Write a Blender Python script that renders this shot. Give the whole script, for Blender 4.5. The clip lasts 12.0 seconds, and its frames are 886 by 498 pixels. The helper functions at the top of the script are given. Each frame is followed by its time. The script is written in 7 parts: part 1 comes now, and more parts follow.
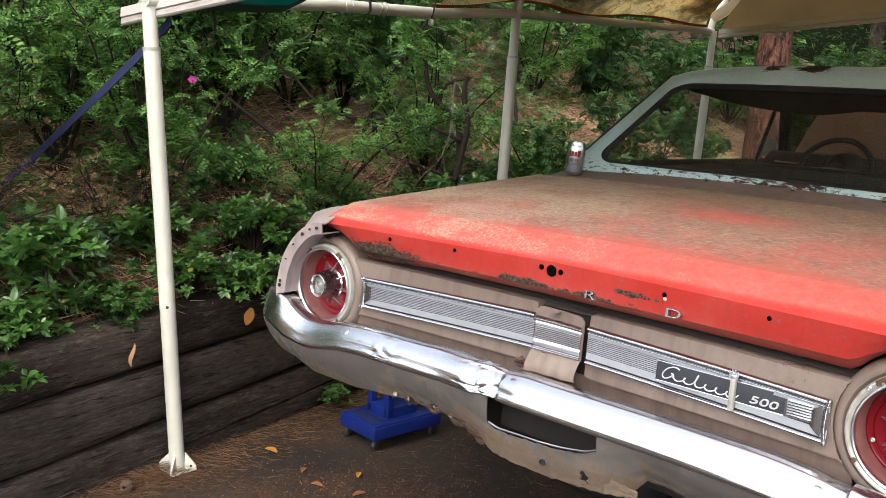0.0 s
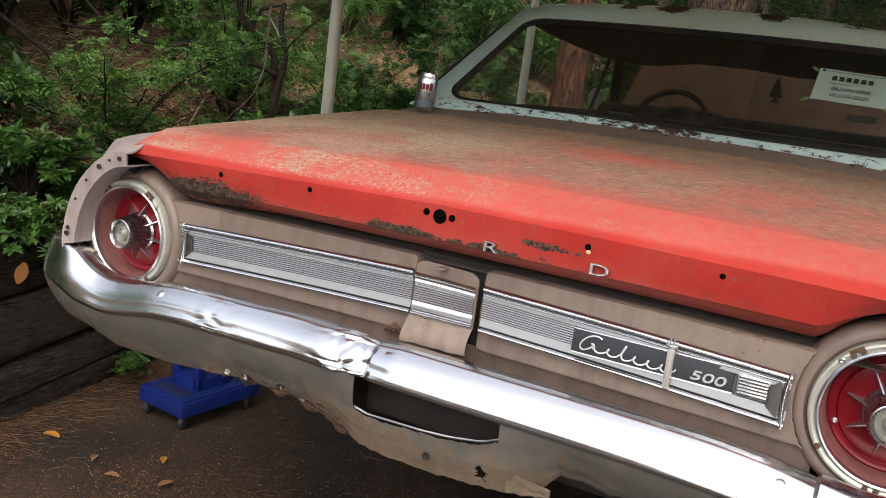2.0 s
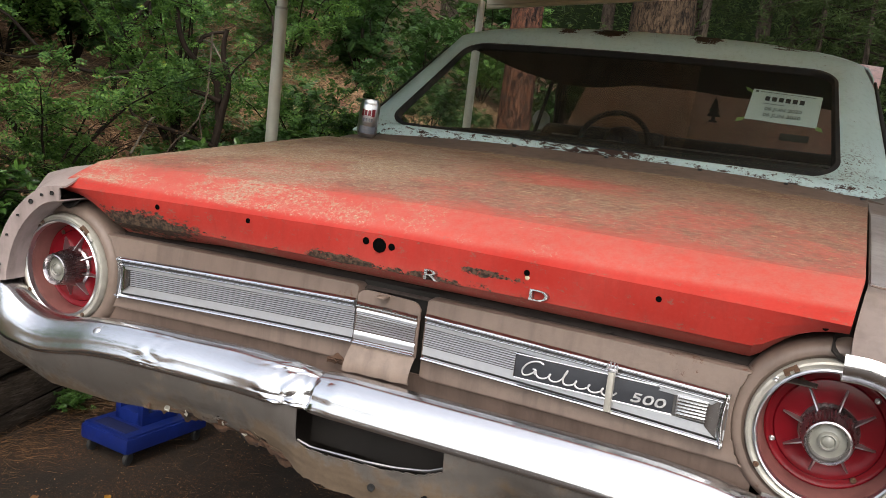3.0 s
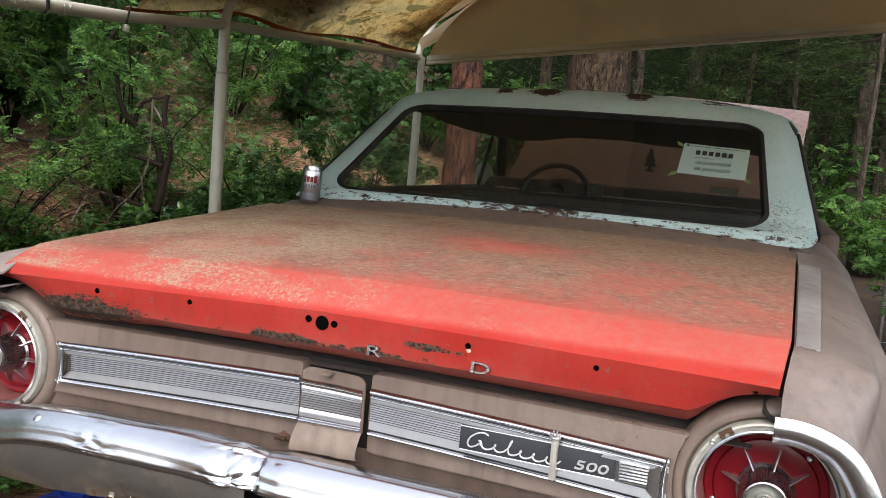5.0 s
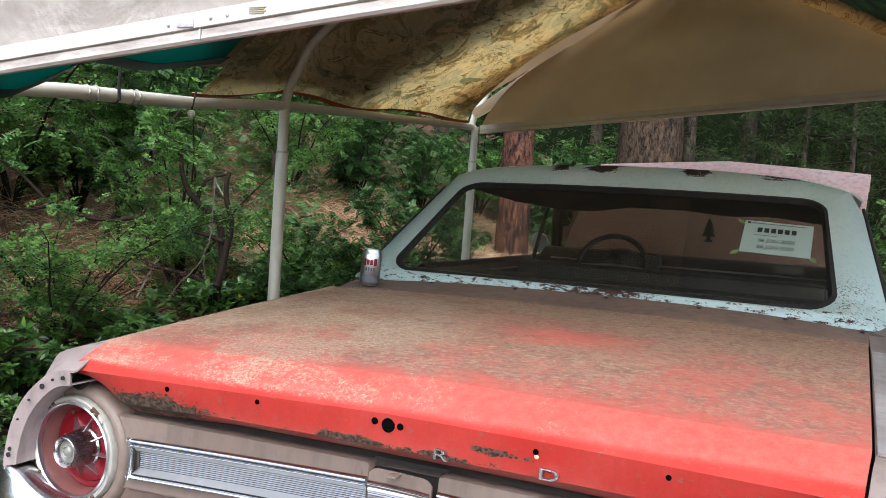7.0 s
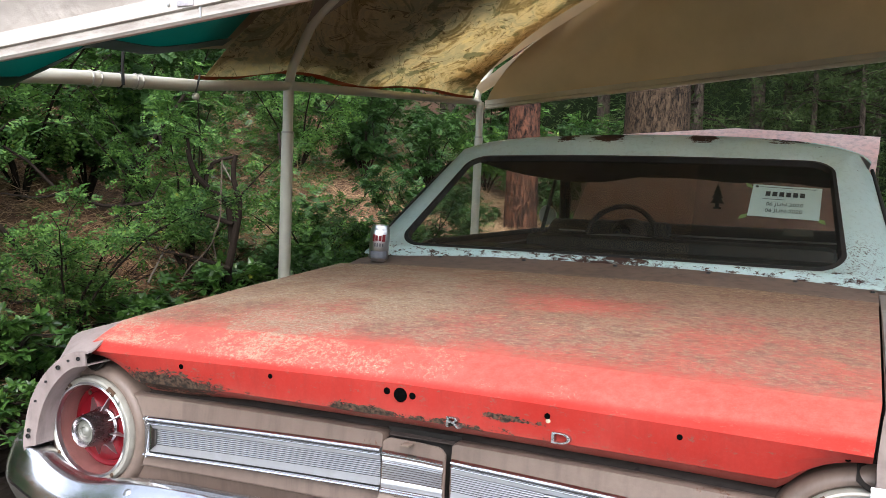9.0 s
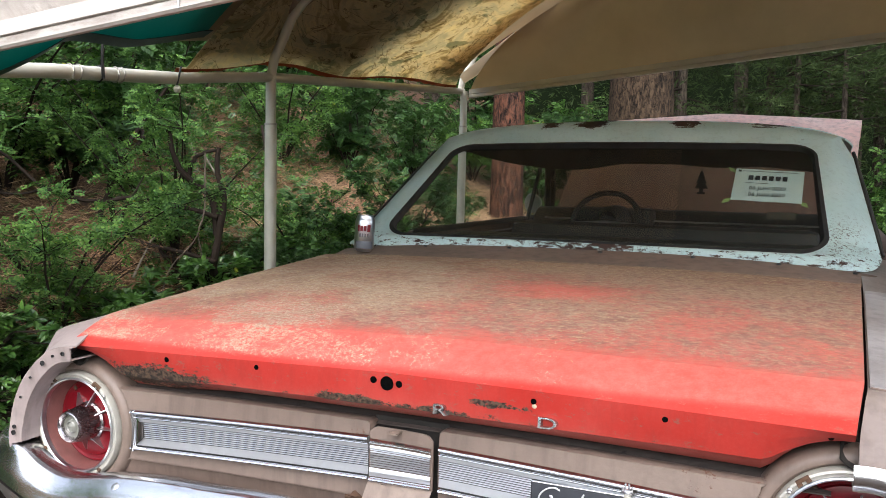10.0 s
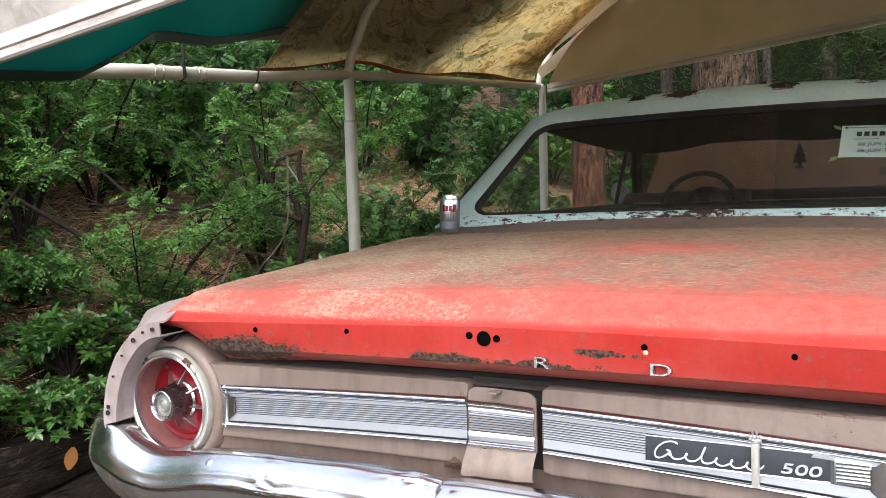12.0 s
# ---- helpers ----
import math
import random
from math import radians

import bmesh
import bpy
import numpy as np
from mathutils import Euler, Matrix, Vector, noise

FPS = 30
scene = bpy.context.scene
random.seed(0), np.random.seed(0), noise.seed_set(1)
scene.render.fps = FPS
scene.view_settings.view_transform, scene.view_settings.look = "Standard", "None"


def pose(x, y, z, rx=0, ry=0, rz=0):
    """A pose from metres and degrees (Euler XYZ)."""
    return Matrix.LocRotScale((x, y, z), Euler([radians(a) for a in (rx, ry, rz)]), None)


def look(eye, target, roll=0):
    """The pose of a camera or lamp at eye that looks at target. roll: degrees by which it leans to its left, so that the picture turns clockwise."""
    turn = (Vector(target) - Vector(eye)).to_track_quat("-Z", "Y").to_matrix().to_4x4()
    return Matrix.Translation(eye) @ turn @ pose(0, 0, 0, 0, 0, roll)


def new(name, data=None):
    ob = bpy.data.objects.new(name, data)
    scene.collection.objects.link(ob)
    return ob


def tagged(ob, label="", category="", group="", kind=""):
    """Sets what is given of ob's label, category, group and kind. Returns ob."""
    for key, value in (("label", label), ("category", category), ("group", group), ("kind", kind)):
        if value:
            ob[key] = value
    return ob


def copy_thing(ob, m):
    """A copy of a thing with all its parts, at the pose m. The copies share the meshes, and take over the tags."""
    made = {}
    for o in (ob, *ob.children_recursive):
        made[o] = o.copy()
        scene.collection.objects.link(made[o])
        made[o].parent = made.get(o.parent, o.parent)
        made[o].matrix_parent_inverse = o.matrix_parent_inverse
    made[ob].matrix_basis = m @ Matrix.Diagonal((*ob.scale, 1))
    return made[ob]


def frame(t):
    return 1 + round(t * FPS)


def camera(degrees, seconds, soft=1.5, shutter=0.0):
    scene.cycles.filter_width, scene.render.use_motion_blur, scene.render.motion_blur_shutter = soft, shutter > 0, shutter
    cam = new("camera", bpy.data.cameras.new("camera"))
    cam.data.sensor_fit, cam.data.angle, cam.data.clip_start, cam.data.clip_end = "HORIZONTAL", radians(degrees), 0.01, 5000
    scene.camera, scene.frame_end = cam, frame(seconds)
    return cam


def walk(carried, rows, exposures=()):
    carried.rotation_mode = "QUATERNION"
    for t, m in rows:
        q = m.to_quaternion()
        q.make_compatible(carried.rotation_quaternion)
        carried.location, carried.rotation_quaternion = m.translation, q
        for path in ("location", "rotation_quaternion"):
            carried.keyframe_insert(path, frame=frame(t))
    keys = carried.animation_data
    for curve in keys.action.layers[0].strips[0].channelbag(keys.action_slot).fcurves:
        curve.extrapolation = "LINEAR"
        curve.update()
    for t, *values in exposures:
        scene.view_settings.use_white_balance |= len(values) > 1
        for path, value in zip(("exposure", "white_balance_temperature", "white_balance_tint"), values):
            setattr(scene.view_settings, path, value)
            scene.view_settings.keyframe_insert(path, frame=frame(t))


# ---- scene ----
cam = camera(54.0, 12.0, soft=0.75)
PATH = [
    (0, (1.075, -1.636, 1.548), (-0.203, -0.136, 1.209), 4.0),
    (0.2, (1.053, -1.563, 1.503), (-0.23, -0.078, 1.119), 3.8),
    (0.5, (1.015, -1.512, 1.459), (-0.251, -0.033, 1.002), 3.5),
    (0.7, (0.975, -1.485, 1.448), (-0.246, 0.018, 0.945), 3.6),
    (1, (0.871, -1.433, 1.436), (-0.255, 0.143, 0.934), 4.6),
    (1.2, (0.804, -1.408, 1.426), (-0.289, 0.201, 0.964), 3.2),
    (1.5, (0.752, -1.406, 1.419), (-0.217, 0.284, 0.969), 2.4),
    (1.7, (0.731, -1.385, 1.421), (-0.175, 0.342, 0.98), 4.9),
    (2, (0.701, -1.373, 1.433), (-0.171, 0.383, 1.038), 7.2),
    (2.5, (0.702, -1.36, 1.439), (-0.137, 0.421, 1.084), 7.4),
    (2.7, (0.712, -1.358, 1.442), (-0.095, 0.44, 1.102), 7.1),
    (4.3, (0.729, -1.36, 1.464), (-0.024, 0.461, 1.122), 4.7),
    (4.5, (0.735, -1.36, 1.463), (0.008, 0.472, 1.126), 4.5),
    (5, (0.739, -1.37, 1.505), (0.042, 0.492, 1.283), 4.5),
    (5.2, (0.728, -1.375, 1.549), (0.01, 0.487, 1.408), 4.5),
    (5.5, (0.716, -1.383, 1.591), (-0.041, 0.467, 1.527), 4.1),
    (6, (0.71, -1.376, 1.594), (-0.081, 0.46, 1.548), 4.0),
    (6.5, (0.715, -1.382, 1.592), (-0.077, 0.454, 1.533), 3.7),
    (7, (0.712, -1.381, 1.586), (-0.107, 0.441, 1.485), 3.6),
    (9, (0.721, -1.385, 1.569), (-0.115, 0.425, 1.419), 1.8),
    (9.5, (0.722, -1.383, 1.566), (-0.098, 0.434, 1.407), 1.3),
    (10, (0.726, -1.383, 1.564), (-0.082, 0.439, 1.393), 0.9),
    (10.5, (0.728, -1.383, 1.559), (-0.069, 0.443, 1.387), 0.6),
    (11, (0.732, -1.392, 1.559), (-0.099, 0.42, 1.4), 0.4),
    (11.5, (0.717, -1.384, 1.542), (-0.19, 0.392, 1.387), -0.3),
    (11.7, (0.7, -1.368, 1.509), (-0.241, 0.391, 1.366), -0.6),
    (12, (0.672, -1.319, 1.434), (-0.305, 0.421, 1.304), -2.1),
]
EXPOSURE = 0.98
LIGHTING = ((0, 0.0, 6500), (1, -0.14, 6600), (1.5, -0.30, 6700), (2.0, -0.42, 6800), (2.5, -0.40, 6800), (4.5, -0.38, 6700), (5.0, -0.28, 6500), (5.5, -0.03, 6200), (6.5, 0.06, 6000), (10.5, 0.08, 6300), (11.5, 0.13, 6300), (12, 0.2, 6250))
walk(cam, [(t, look(eye, target, roll)) for t, eye, target, roll in PATH], exposures=[(t, EXPOSURE + e, k, 10) for t, e, k in LIGHTING])
# ---- world, sun, exposure ----
world = bpy.data.worlds.new("world")
scene.world = world
world.use_nodes = True
wn = world.node_tree
sky = wn.nodes.new("ShaderNodeTexSky")
sky.sky_type, sky.sun_disc = "NISHITA", False
sky.sun_elevation, sky.sun_rotation = radians(47), radians(158)
sky.air_density, sky.dust_density = 1.0, 3.0
cloud = wn.nodes.new("ShaderNodeHueSaturation")
cloud.inputs["Saturation"].default_value = 0.5
wn.links.new(sky.outputs[0], cloud.inputs["Color"])
wn.links.new(cloud.outputs[0], wn.nodes["Background"].inputs[0])
wn.nodes["Background"].inputs[1].default_value = 0.285
sun = new("sun", bpy.data.lights.new("sun", "SUN"))
sun.data.energy, sun.data.angle, sun.data.color = 0.5, radians(60), (1.0, 0.97, 0.94)
sun.matrix_world = look((10 * math.sin(radians(158)), 10 * math.cos(radians(158)), 10.7), (0, 0, 0))


# ---- materials ----
class Nodes:
    """A short way to write node materials."""

    def __init__(self, name):
        self.mat = bpy.data.materials.new(name)
        self.mat.use_nodes = True
        self.tree = self.mat.node_tree
        self.bsdf = self.tree.nodes["Principled BSDF"]
        self.co = self.tree.nodes.new("ShaderNodeTexCoord").outputs["Object"]

    def link(self, a, b):
        if hasattr(a, "is_output"):
            self.tree.links.new(a, b)
        else:
            b.default_value = a

    def stretch(self, s):
        m = self.tree.nodes.new("ShaderNodeMapping")
        m.inputs["Scale"].default_value = s
        self.link(self.co, m.inputs["Vector"])
        return m.outputs[0]

    def noise(self, scale, detail=4.0, rough=0.55, co=None, distort=0.0):
        n = self.tree.nodes.new("ShaderNodeTexNoise")
        n.inputs["Scale"].default_value, n.inputs["Detail"].default_value = scale, detail
        n.inputs["Roughness"].default_value, n.inputs["Distortion"].default_value = rough, distort
        self.link(co or self.co, n.inputs["Vector"])
        return n.outputs["Fac"]

    def voronoi(self, scale, co=None, feature="F1", out="Distance"):
        n = self.tree.nodes.new("ShaderNodeTexVoronoi")
        n.feature = feature
        n.inputs["Scale"].default_value = scale
        self.link(co or self.co, n.inputs["Vector"])
        return n.outputs[out]

    def steps(self, fac, *stops):
        r = self.tree.nodes.new("ShaderNodeValToRGB")
        e = r.color_ramp.elements
        while len(e) < len(stops):
            e.new(0.5)
        for el, (p, c) in zip(e, stops):
            el.position = p
            el.color = (*c, 1) if isinstance(c, tuple) else (c, c, c, 1)
        self.link(fac, r.inputs[0])
        return r.outputs[0]

    def mix(self, fac, a, b, how="MIX"):
        m = self.tree.nodes.new("ShaderNodeMix")
        m.data_type, m.blend_type = "RGBA", how
        for v, s in ((fac, m.inputs[0]), (a, m.inputs[6]), (b, m.inputs[7])):
            self.link((*v, 1) if isinstance(v, tuple) else v, s)
        return m.outputs[2]

    def math(self, op, a, b=0.0):
        m = self.tree.nodes.new("ShaderNodeMath")
        m.operation = op.removesuffix("_RAW")
        m.use_clamp = op in ("ADD", "SUBTRACT", "MULTIPLY")
        self.link(a, m.inputs[0])
        self.link(b, m.inputs[1])
        return m.outputs[0]

    def axis(self, i):
        s = self.tree.nodes.new("ShaderNodeSeparateXYZ")
        self.link(self.co, s.inputs[0])
        return s.outputs[i]

    def island(self):
        return self.tree.nodes.new("ShaderNodeNewGeometry").outputs["Random Per Island"]

    def each(self):
        return self.tree.nodes.new("ShaderNodeObjectInfo").outputs["Random"]

    def done(self, colour, rough=0.6, metal=0.0, bump=None, depth=0.002, **more):
        b = self.bsdf
        self.link((*colour, 1) if isinstance(colour, tuple) else colour, b.inputs["Base Color"])
        self.link(rough, b.inputs["Roughness"])
        self.link(metal, b.inputs["Metallic"])
        for k, v in more.items():
            self.link((*v, 1) if isinstance(v, tuple) else v, b.inputs[k.replace("_", " ").title().replace("Ior", "IOR")])
        if bump is not None:
            n = self.tree.nodes.new("ShaderNodeBump")
            n.inputs["Strength"].default_value, n.inputs["Distance"].default_value = 0.6, depth
            self.link(bump, n.inputs["Height"])
            self.link(n.outputs[0], b.inputs["Normal"])
        return self.mat


def simple(name, colour, rough=0.5, metal=0.0, grain=40.0, amount=0.25, bump=0.0008, **more):
    n = Nodes(name)
    f = n.steps(n.noise(grain, 5), (0.3, 0.0), (0.7, 1.0))
    g = n.steps(n.noise(grain * 0.12, 3), (0.35, 0.0), (0.65, 1.0))
    dark = tuple(c * (1 - amount) for c in colour)
    col = n.mix(n.math("MULTIPLY", f, 0.6), n.mix(g, colour, dark), tuple(c * (1 - amount * 1.4) for c in colour))
    return n.done(col, rough, metal, f, bump, **more)


def red_paint():
    """Faded red enamel under dust and dry litter, chipped to rust at the lower rear edge."""
    n = Nodes("red_paint")
    x, y, z = n.axis(0), n.axis(1), n.axis(2)
    red = n.mix(n.steps(n.noise(3, 4), (0.35, 0.0), (0.7, 1.0)), (0.365, 0.034, 0.026), (0.415, 0.058, 0.046))
    red = n.mix(n.steps(n.noise(150, 5, 0.7), (0.45, 0.0), (0.75, 0.25)), red, (0.46, 0.12, 0.09))
    # dust and ground-in litter on the deck: thick towards the window and one side, thin in the middle
    deck = n.steps(n.math("ADD", y, n.math("MULTIPLY", n.noise(14, 7, 0.75), 0.16)), (0.19, 0.0), (0.27, 1.0))
    wear = n.math("ADD", n.math("MULTIPLY", y, 0.30), n.math("MULTIPLY", x, -0.09))
    large = n.math("ADD", wear, n.noise(3.2, 7, 0.68))
    bare = n.math("MULTIPLY", n.steps(n.math("ABSOLUTE", n.math("SUBTRACT_RAW", x, 0.13)), (0.02, 1.0), (0.30, 0.0)), n.steps(n.math("ABSOLUTE", n.math("SUBTRACT_RAW", y, 0.60)), (0.01, 1.0), (0.13, 0.0)))
    large = n.math("SUBTRACT", large, n.math("MULTIPLY", bare, 0.42))
    cover = n.steps(large, (0.24, 0.0), (0.82, 1.0))
    flat = n.stretch((0.75, 1.0, 1.0))
    # three grains of soil: a brown film, grey-brown grime and a crust of pale crumbs
    patch = n.noise(7.5, 8, 0.72)
    film = n.math("MULTIPLY", n.steps(n.math("ADD", n.math("MULTIPLY", cover, 0.50), n.math("MULTIPLY", patch, 0.62)), (0.40, 0.05), (0.72, 0.70)), deck)
    col = n.mix(film, red, n.mix(n.noise(14, 6), (0.155, 0.055, 0.036), (0.185, 0.115, 0.075)))
    stain = n.math("MULTIPLY", n.steps(n.math("ADD", n.math("MULTIPLY", cover, 0.30), n.noise(17, 8, 0.75)), (0.66, 0.0), (0.80, 0.62)), deck)
    col = n.mix(stain, col, (0.085, 0.062, 0.042))
    grime = n.math("MULTIPLY", n.steps(n.math("ADD", n.math("MULTIPLY", cover, 0.16), n.noise(85, 8, 0.82, flat)), (0.56, 0.0), (0.66, 0.55)), deck)
    col = n.mix(grime, col, (0.085, 0.048, 0.034))
    web = n.noise(68, 9, 0.85, flat)
    dust = n.math("MULTIPLY", n.steps(n.math("ADD", n.math("MULTIPLY", cover, 0.17), web), (0.60, 0.0), (0.68, 0.75)), deck)
    col = n.mix(dust, col, n.mix(n.steps(n.noise(190, 4, 0.7), (0.4, 0.0), (0.6, 1.0)), (0.20, 0.145, 0.095), (0.37, 0.29, 0.19)))
    # pale scoured crust on the rear facet, mostly at one end
    facet = n.math("MULTIPLY", n.steps(n.math("SUBTRACT", y, -0.02), (0.045, 0.0), (0.06, 1.0)), n.steps(n.math("SUBTRACT", 0.75, x), (0.0, 0.0), (0.75, 0.5), (1.0, 1.0)))
    facet = n.math("MULTIPLY", facet, n.steps(n.noise(5, 6, 0.7), (0.40, 0.0), (0.52, 1.0)))
    bloom = n.math("MULTIPLY", n.steps(n.math("SUBTRACT", y, -0.02), (0.045, 0.0), (0.06, 1.0)), n.steps(n.noise(48, 9, 0.85), (0.40, 0.12), (0.62, 0.42)))
    col = n.mix(bloom, col, (0.29, 0.165, 0.13))
    pale = n.math("MULTIPLY", n.steps(n.math("ADD", n.math("MULTIPLY", facet, 0.09), n.noise(105, 10, 0.92)), (0.572, 0.0), (0.605, 1.0)), n.steps(facet, (0.1, 0.0), (0.3, 1.0)))
    col = n.mix(n.math("MULTIPLY", pale, 0.9), col, n.mix(n.steps(n.noise(240, 4, 0.7), (0.42, 0.0), (0.6, 1.0)), (0.22, 0.17, 0.12), (0.38, 0.315, 0.225)))
    face = n.math("MULTIPLY", n.steps(n.math("SUBTRACT", y, -0.02), (0.045, 1.0), (0.06, 0.0)), n.steps(n.math("SUBTRACT", 0.2, x), (0.1, 0.0), (0.7, 1.0)))
    fine = n.math("MULTIPLY", n.steps(n.noise(170, 7, 0.85), (0.63, 0.0), (0.66, 1.0)), face)
    col = n.mix(n.math("MULTIPLY", fine, 0.7), col, (0.36, 0.27, 0.21))
    # rear face: shade put in as deeper red, then rain-streaked grime and rubbed scuffs
    rear = n.steps(n.math("SUBTRACT", y, -0.02), (0.045, 1.0), (0.06, 0.0))
    col = n.mix(n.math("MULTIPLY", rear, n.steps(n.noise(6, 6, 0.7), (0.3, 0.75), (0.75, 0.35))), col, (0.285, 0.014, 0.009))
    runs = n.math("MULTIPLY", n.steps(n.noise(34, 7, 0.75, n.stretch((1.0, 1.0, 0.16))), (0.46, 0.0), (0.70, 0.40)), rear)
    col = n.mix(runs, col, (0.20, 0.026, 0.020))
    scuff = n.math("MULTIPLY", n.steps(n.noise(64, 9, 0.85, n.stretch((0.5, 1.0, 1.0))), (0.57, 0.0), (0.61, 0.7)), rear)
    col = n.mix(scuff, col, (0.17, 0.085, 0.065))
    blot = n.math("MULTIPLY", n.steps(n.math("ADD", n.noise(22, 9, 0.85), n.math("MULTIPLY", n.noise(140, 4, 0.8), 0.12)), (0.690, 0.0), (0.705, 0.85)), n.steps(n.math("SUBTRACT", y, -0.02), (0.045, 0.0), (0.06, 1.0)))
    col = n.mix(blot, col, (0.13, 0.10, 0.085))
    # flaked paint in patches along the lower edge of the rear face
    def near(value, centre, half):
        d = n.math("ABSOLUTE", n.math("SUBTRACT_RAW", value, centre))
        return n.steps(n.math("DIVIDE", d, half), (0.3, 1.0), (1.0, 0.0))
    spots = n.math("MULTIPLY", near(x, -0.56, 0.17), near(z, 1.126, 0.044))
    spots = n.math("ADD", spots, n.math("MULTIPLY", n.math("MULTIPLY", near(x, 0.02, 0.24), near(z, 1.136, 0.010)), 0.62))
    spots = n.math("ADD", spots, n.math("MULTIPLY", n.math("MULTIPLY", near(x, 0.205, 0.09), near(z, 1.163, 0.011)), 0.7))
    spots = n.math("ADD", spots, n.math("MULTIPLY", n.math("MULTIPLY", near(x, -0.105, 0.085), near(z, 1.138, 0.017)), 0.6))
    spots = n.math("ADD", spots, n.math("MULTIPLY", near(z, 1.131, 0.010), 0.16))
    chip = n.steps(n.math("ADD", n.math("MULTIPLY", spots, 0.25), n.noise(46, 10, 0.85, n.stretch((0.6, 1, 1.3)))), (0.635, 0.0), (0.65, 1.0))
    flake = n.math("MULTIPLY", chip, n.steps(spots, (0.05, 0.0), (0.15, 1.0)))
    rustcol = n.mix(n.steps(n.noise(130, 5), (0.4, 0.0), (0.6, 1.0)), (0.016, 0.013, 0.011), (0.088, 0.058, 0.040))
    col = n.mix(flake, col, rustcol)
    rough = n.mix(n.math("ADD", dust, film), n.mix(n.noise(8, 4), (0.40, 0.40, 0.40), (0.58, 0.58, 0.58)), (0.95, 0.95, 0.95))
    h = n.math("SUBTRACT", n.math("ADD", n.math("MULTIPLY", n.noise(200, 5), 0.2), n.math("MULTIPLY", dust, 0.5)), flake)
    return n.done(col, rough, 0.0, h, 0.0015, specular_ior_level=0.22)


def body_paint(name, a, b, rust=(0.20, 0.09, 0.05), spots=0.66, rough=0.45):
    n = Nodes(name)
    col = n.mix(n.steps(n.noise(2.5, 5), (0.3, 0.0), (0.7, 1.0)), a, b)
    col = n.mix(n.steps(n.noise(25, 6, 0.7), (0.45, 0.0), (0.8, 0.7)), col, tuple(c * 0.55 for c in b))
    r = n.steps(n.noise(11, 8, 0.75), (spots, 0.0), (spots + 0.02, 1.0))
    col = n.mix(r, col, rust)
    streak = n.steps(n.noise(30, 4, 0.6, n.stretch((1, 1, 0.12))), (0.48, 0.0), (0.75, 0.55))
    col = n.mix(streak, col, tuple(c * 0.45 for c in a))
    return n.done(col, n.mix(n.noise(7, 4), (rough,) * 3, (rough + 0.25,) * 3), 0.0, n.math("SUBTRACT", n.noise(120, 5), r), 0.0008)


def mint_paint():
    """Pale mint roof paint, scabbed down to brown metal in small flakes."""
    n = Nodes("mint_paint")
    y, z = n.axis(1), n.axis(2)
    col = n.mix(n.steps(n.noise(3, 4), (0.3, 0.0), (0.7, 1.0)), (0.60, 0.77, 0.755), (0.70, 0.86, 0.855))
    col = n.mix(n.steps(n.noise(60, 5, 0.7), (0.5, 0.0), (0.75, 0.4)), col, (0.38, 0.50, 0.46))
    rim = n.math("ADD", n.steps(n.math("SUBTRACT", z, 1.0), (0.33, 1.0), (0.40, 0.0)), n.steps(n.math("SUBTRACT", z, 1.0), (0.725, 0.0), (0.76, 0.22)))
    f = n.math("ADD", n.noise(62, 9, 0.82, n.stretch((0.35, 0.6, 1.0))), n.math("MULTIPLY", rim, 0.13))
    x = n.axis(0)
    def near(value, centre, half):
        return n.steps(n.math("DIVIDE", n.math("ABSOLUTE", n.math("SUBTRACT_RAW", value, centre)), half), (0.3, 1.0), (1.0, 0.0))
    # scabs along the roof's edge, a worn band under the glass and flecks up one corner
    brow = near(z, 1.775, 0.035)
    scab = n.math("ADD", n.math("ADD", near(x, -0.13, 0.09), near(x, 0.22, 0.08)), n.math("ADD", near(x, 0.53, 0.12), near(x, -0.30, 0.05)))
    f = n.math("ADD", f, n.math("MULTIPLY", n.math("MULTIPLY", brow, scab), 0.26))
    f = n.math("ADD", f, n.math("MULTIPLY", n.math("MULTIPLY", near(z, 1.345, 0.022), near(x, 0.03, 0.22)), 0.10))
    fleck = n.math("MULTIPLY", n.math("MULTIPLY", near(x, 0.765, 0.075), near(z, 1.385, 0.085)), n.steps(n.noise(120, 6, 0.8), (0.55, 0.0), (0.58, 1.0)))
    chips = n.math("ADD", n.steps(f, (0.655, 0.0), (0.67, 1.0)), fleck)
    col = n.mix(chips, col, n.mix(n.noise(80, 4), (0.035, 0.022, 0.018), (0.11, 0.058, 0.042)))
    return n.done(col, n.mix(chips, (0.30,) * 3, (0.9,) * 3), 0.0, n.math("SUBTRACT", n.noise(150, 4), chips), 0.0008)


def chrome(name, tint=(0.78, 0.78, 0.79), rough=0.12, haze=0.35, soil=0.45, dents=0.0015):
    n = Nodes(name)
    grime = n.steps(n.noise(16, 7, 0.7), (0.48, 0.0), (0.75, 1.0))
    fine = n.steps(n.noise(220, 4, 0.7), (0.55, 0.0), (0.75, 1.0))
    col = n.mix(n.math("MULTIPLY", grime, soil), tint, (0.30, 0.27, 0.24))
    r = n.math("ADD", n.math("MULTIPLY", grime, haze), n.math("ADD", n.math("MULTIPLY", fine, 0.04), rough))
    return n.done(col, r, 1.0, n.noise(9, 3), dents)


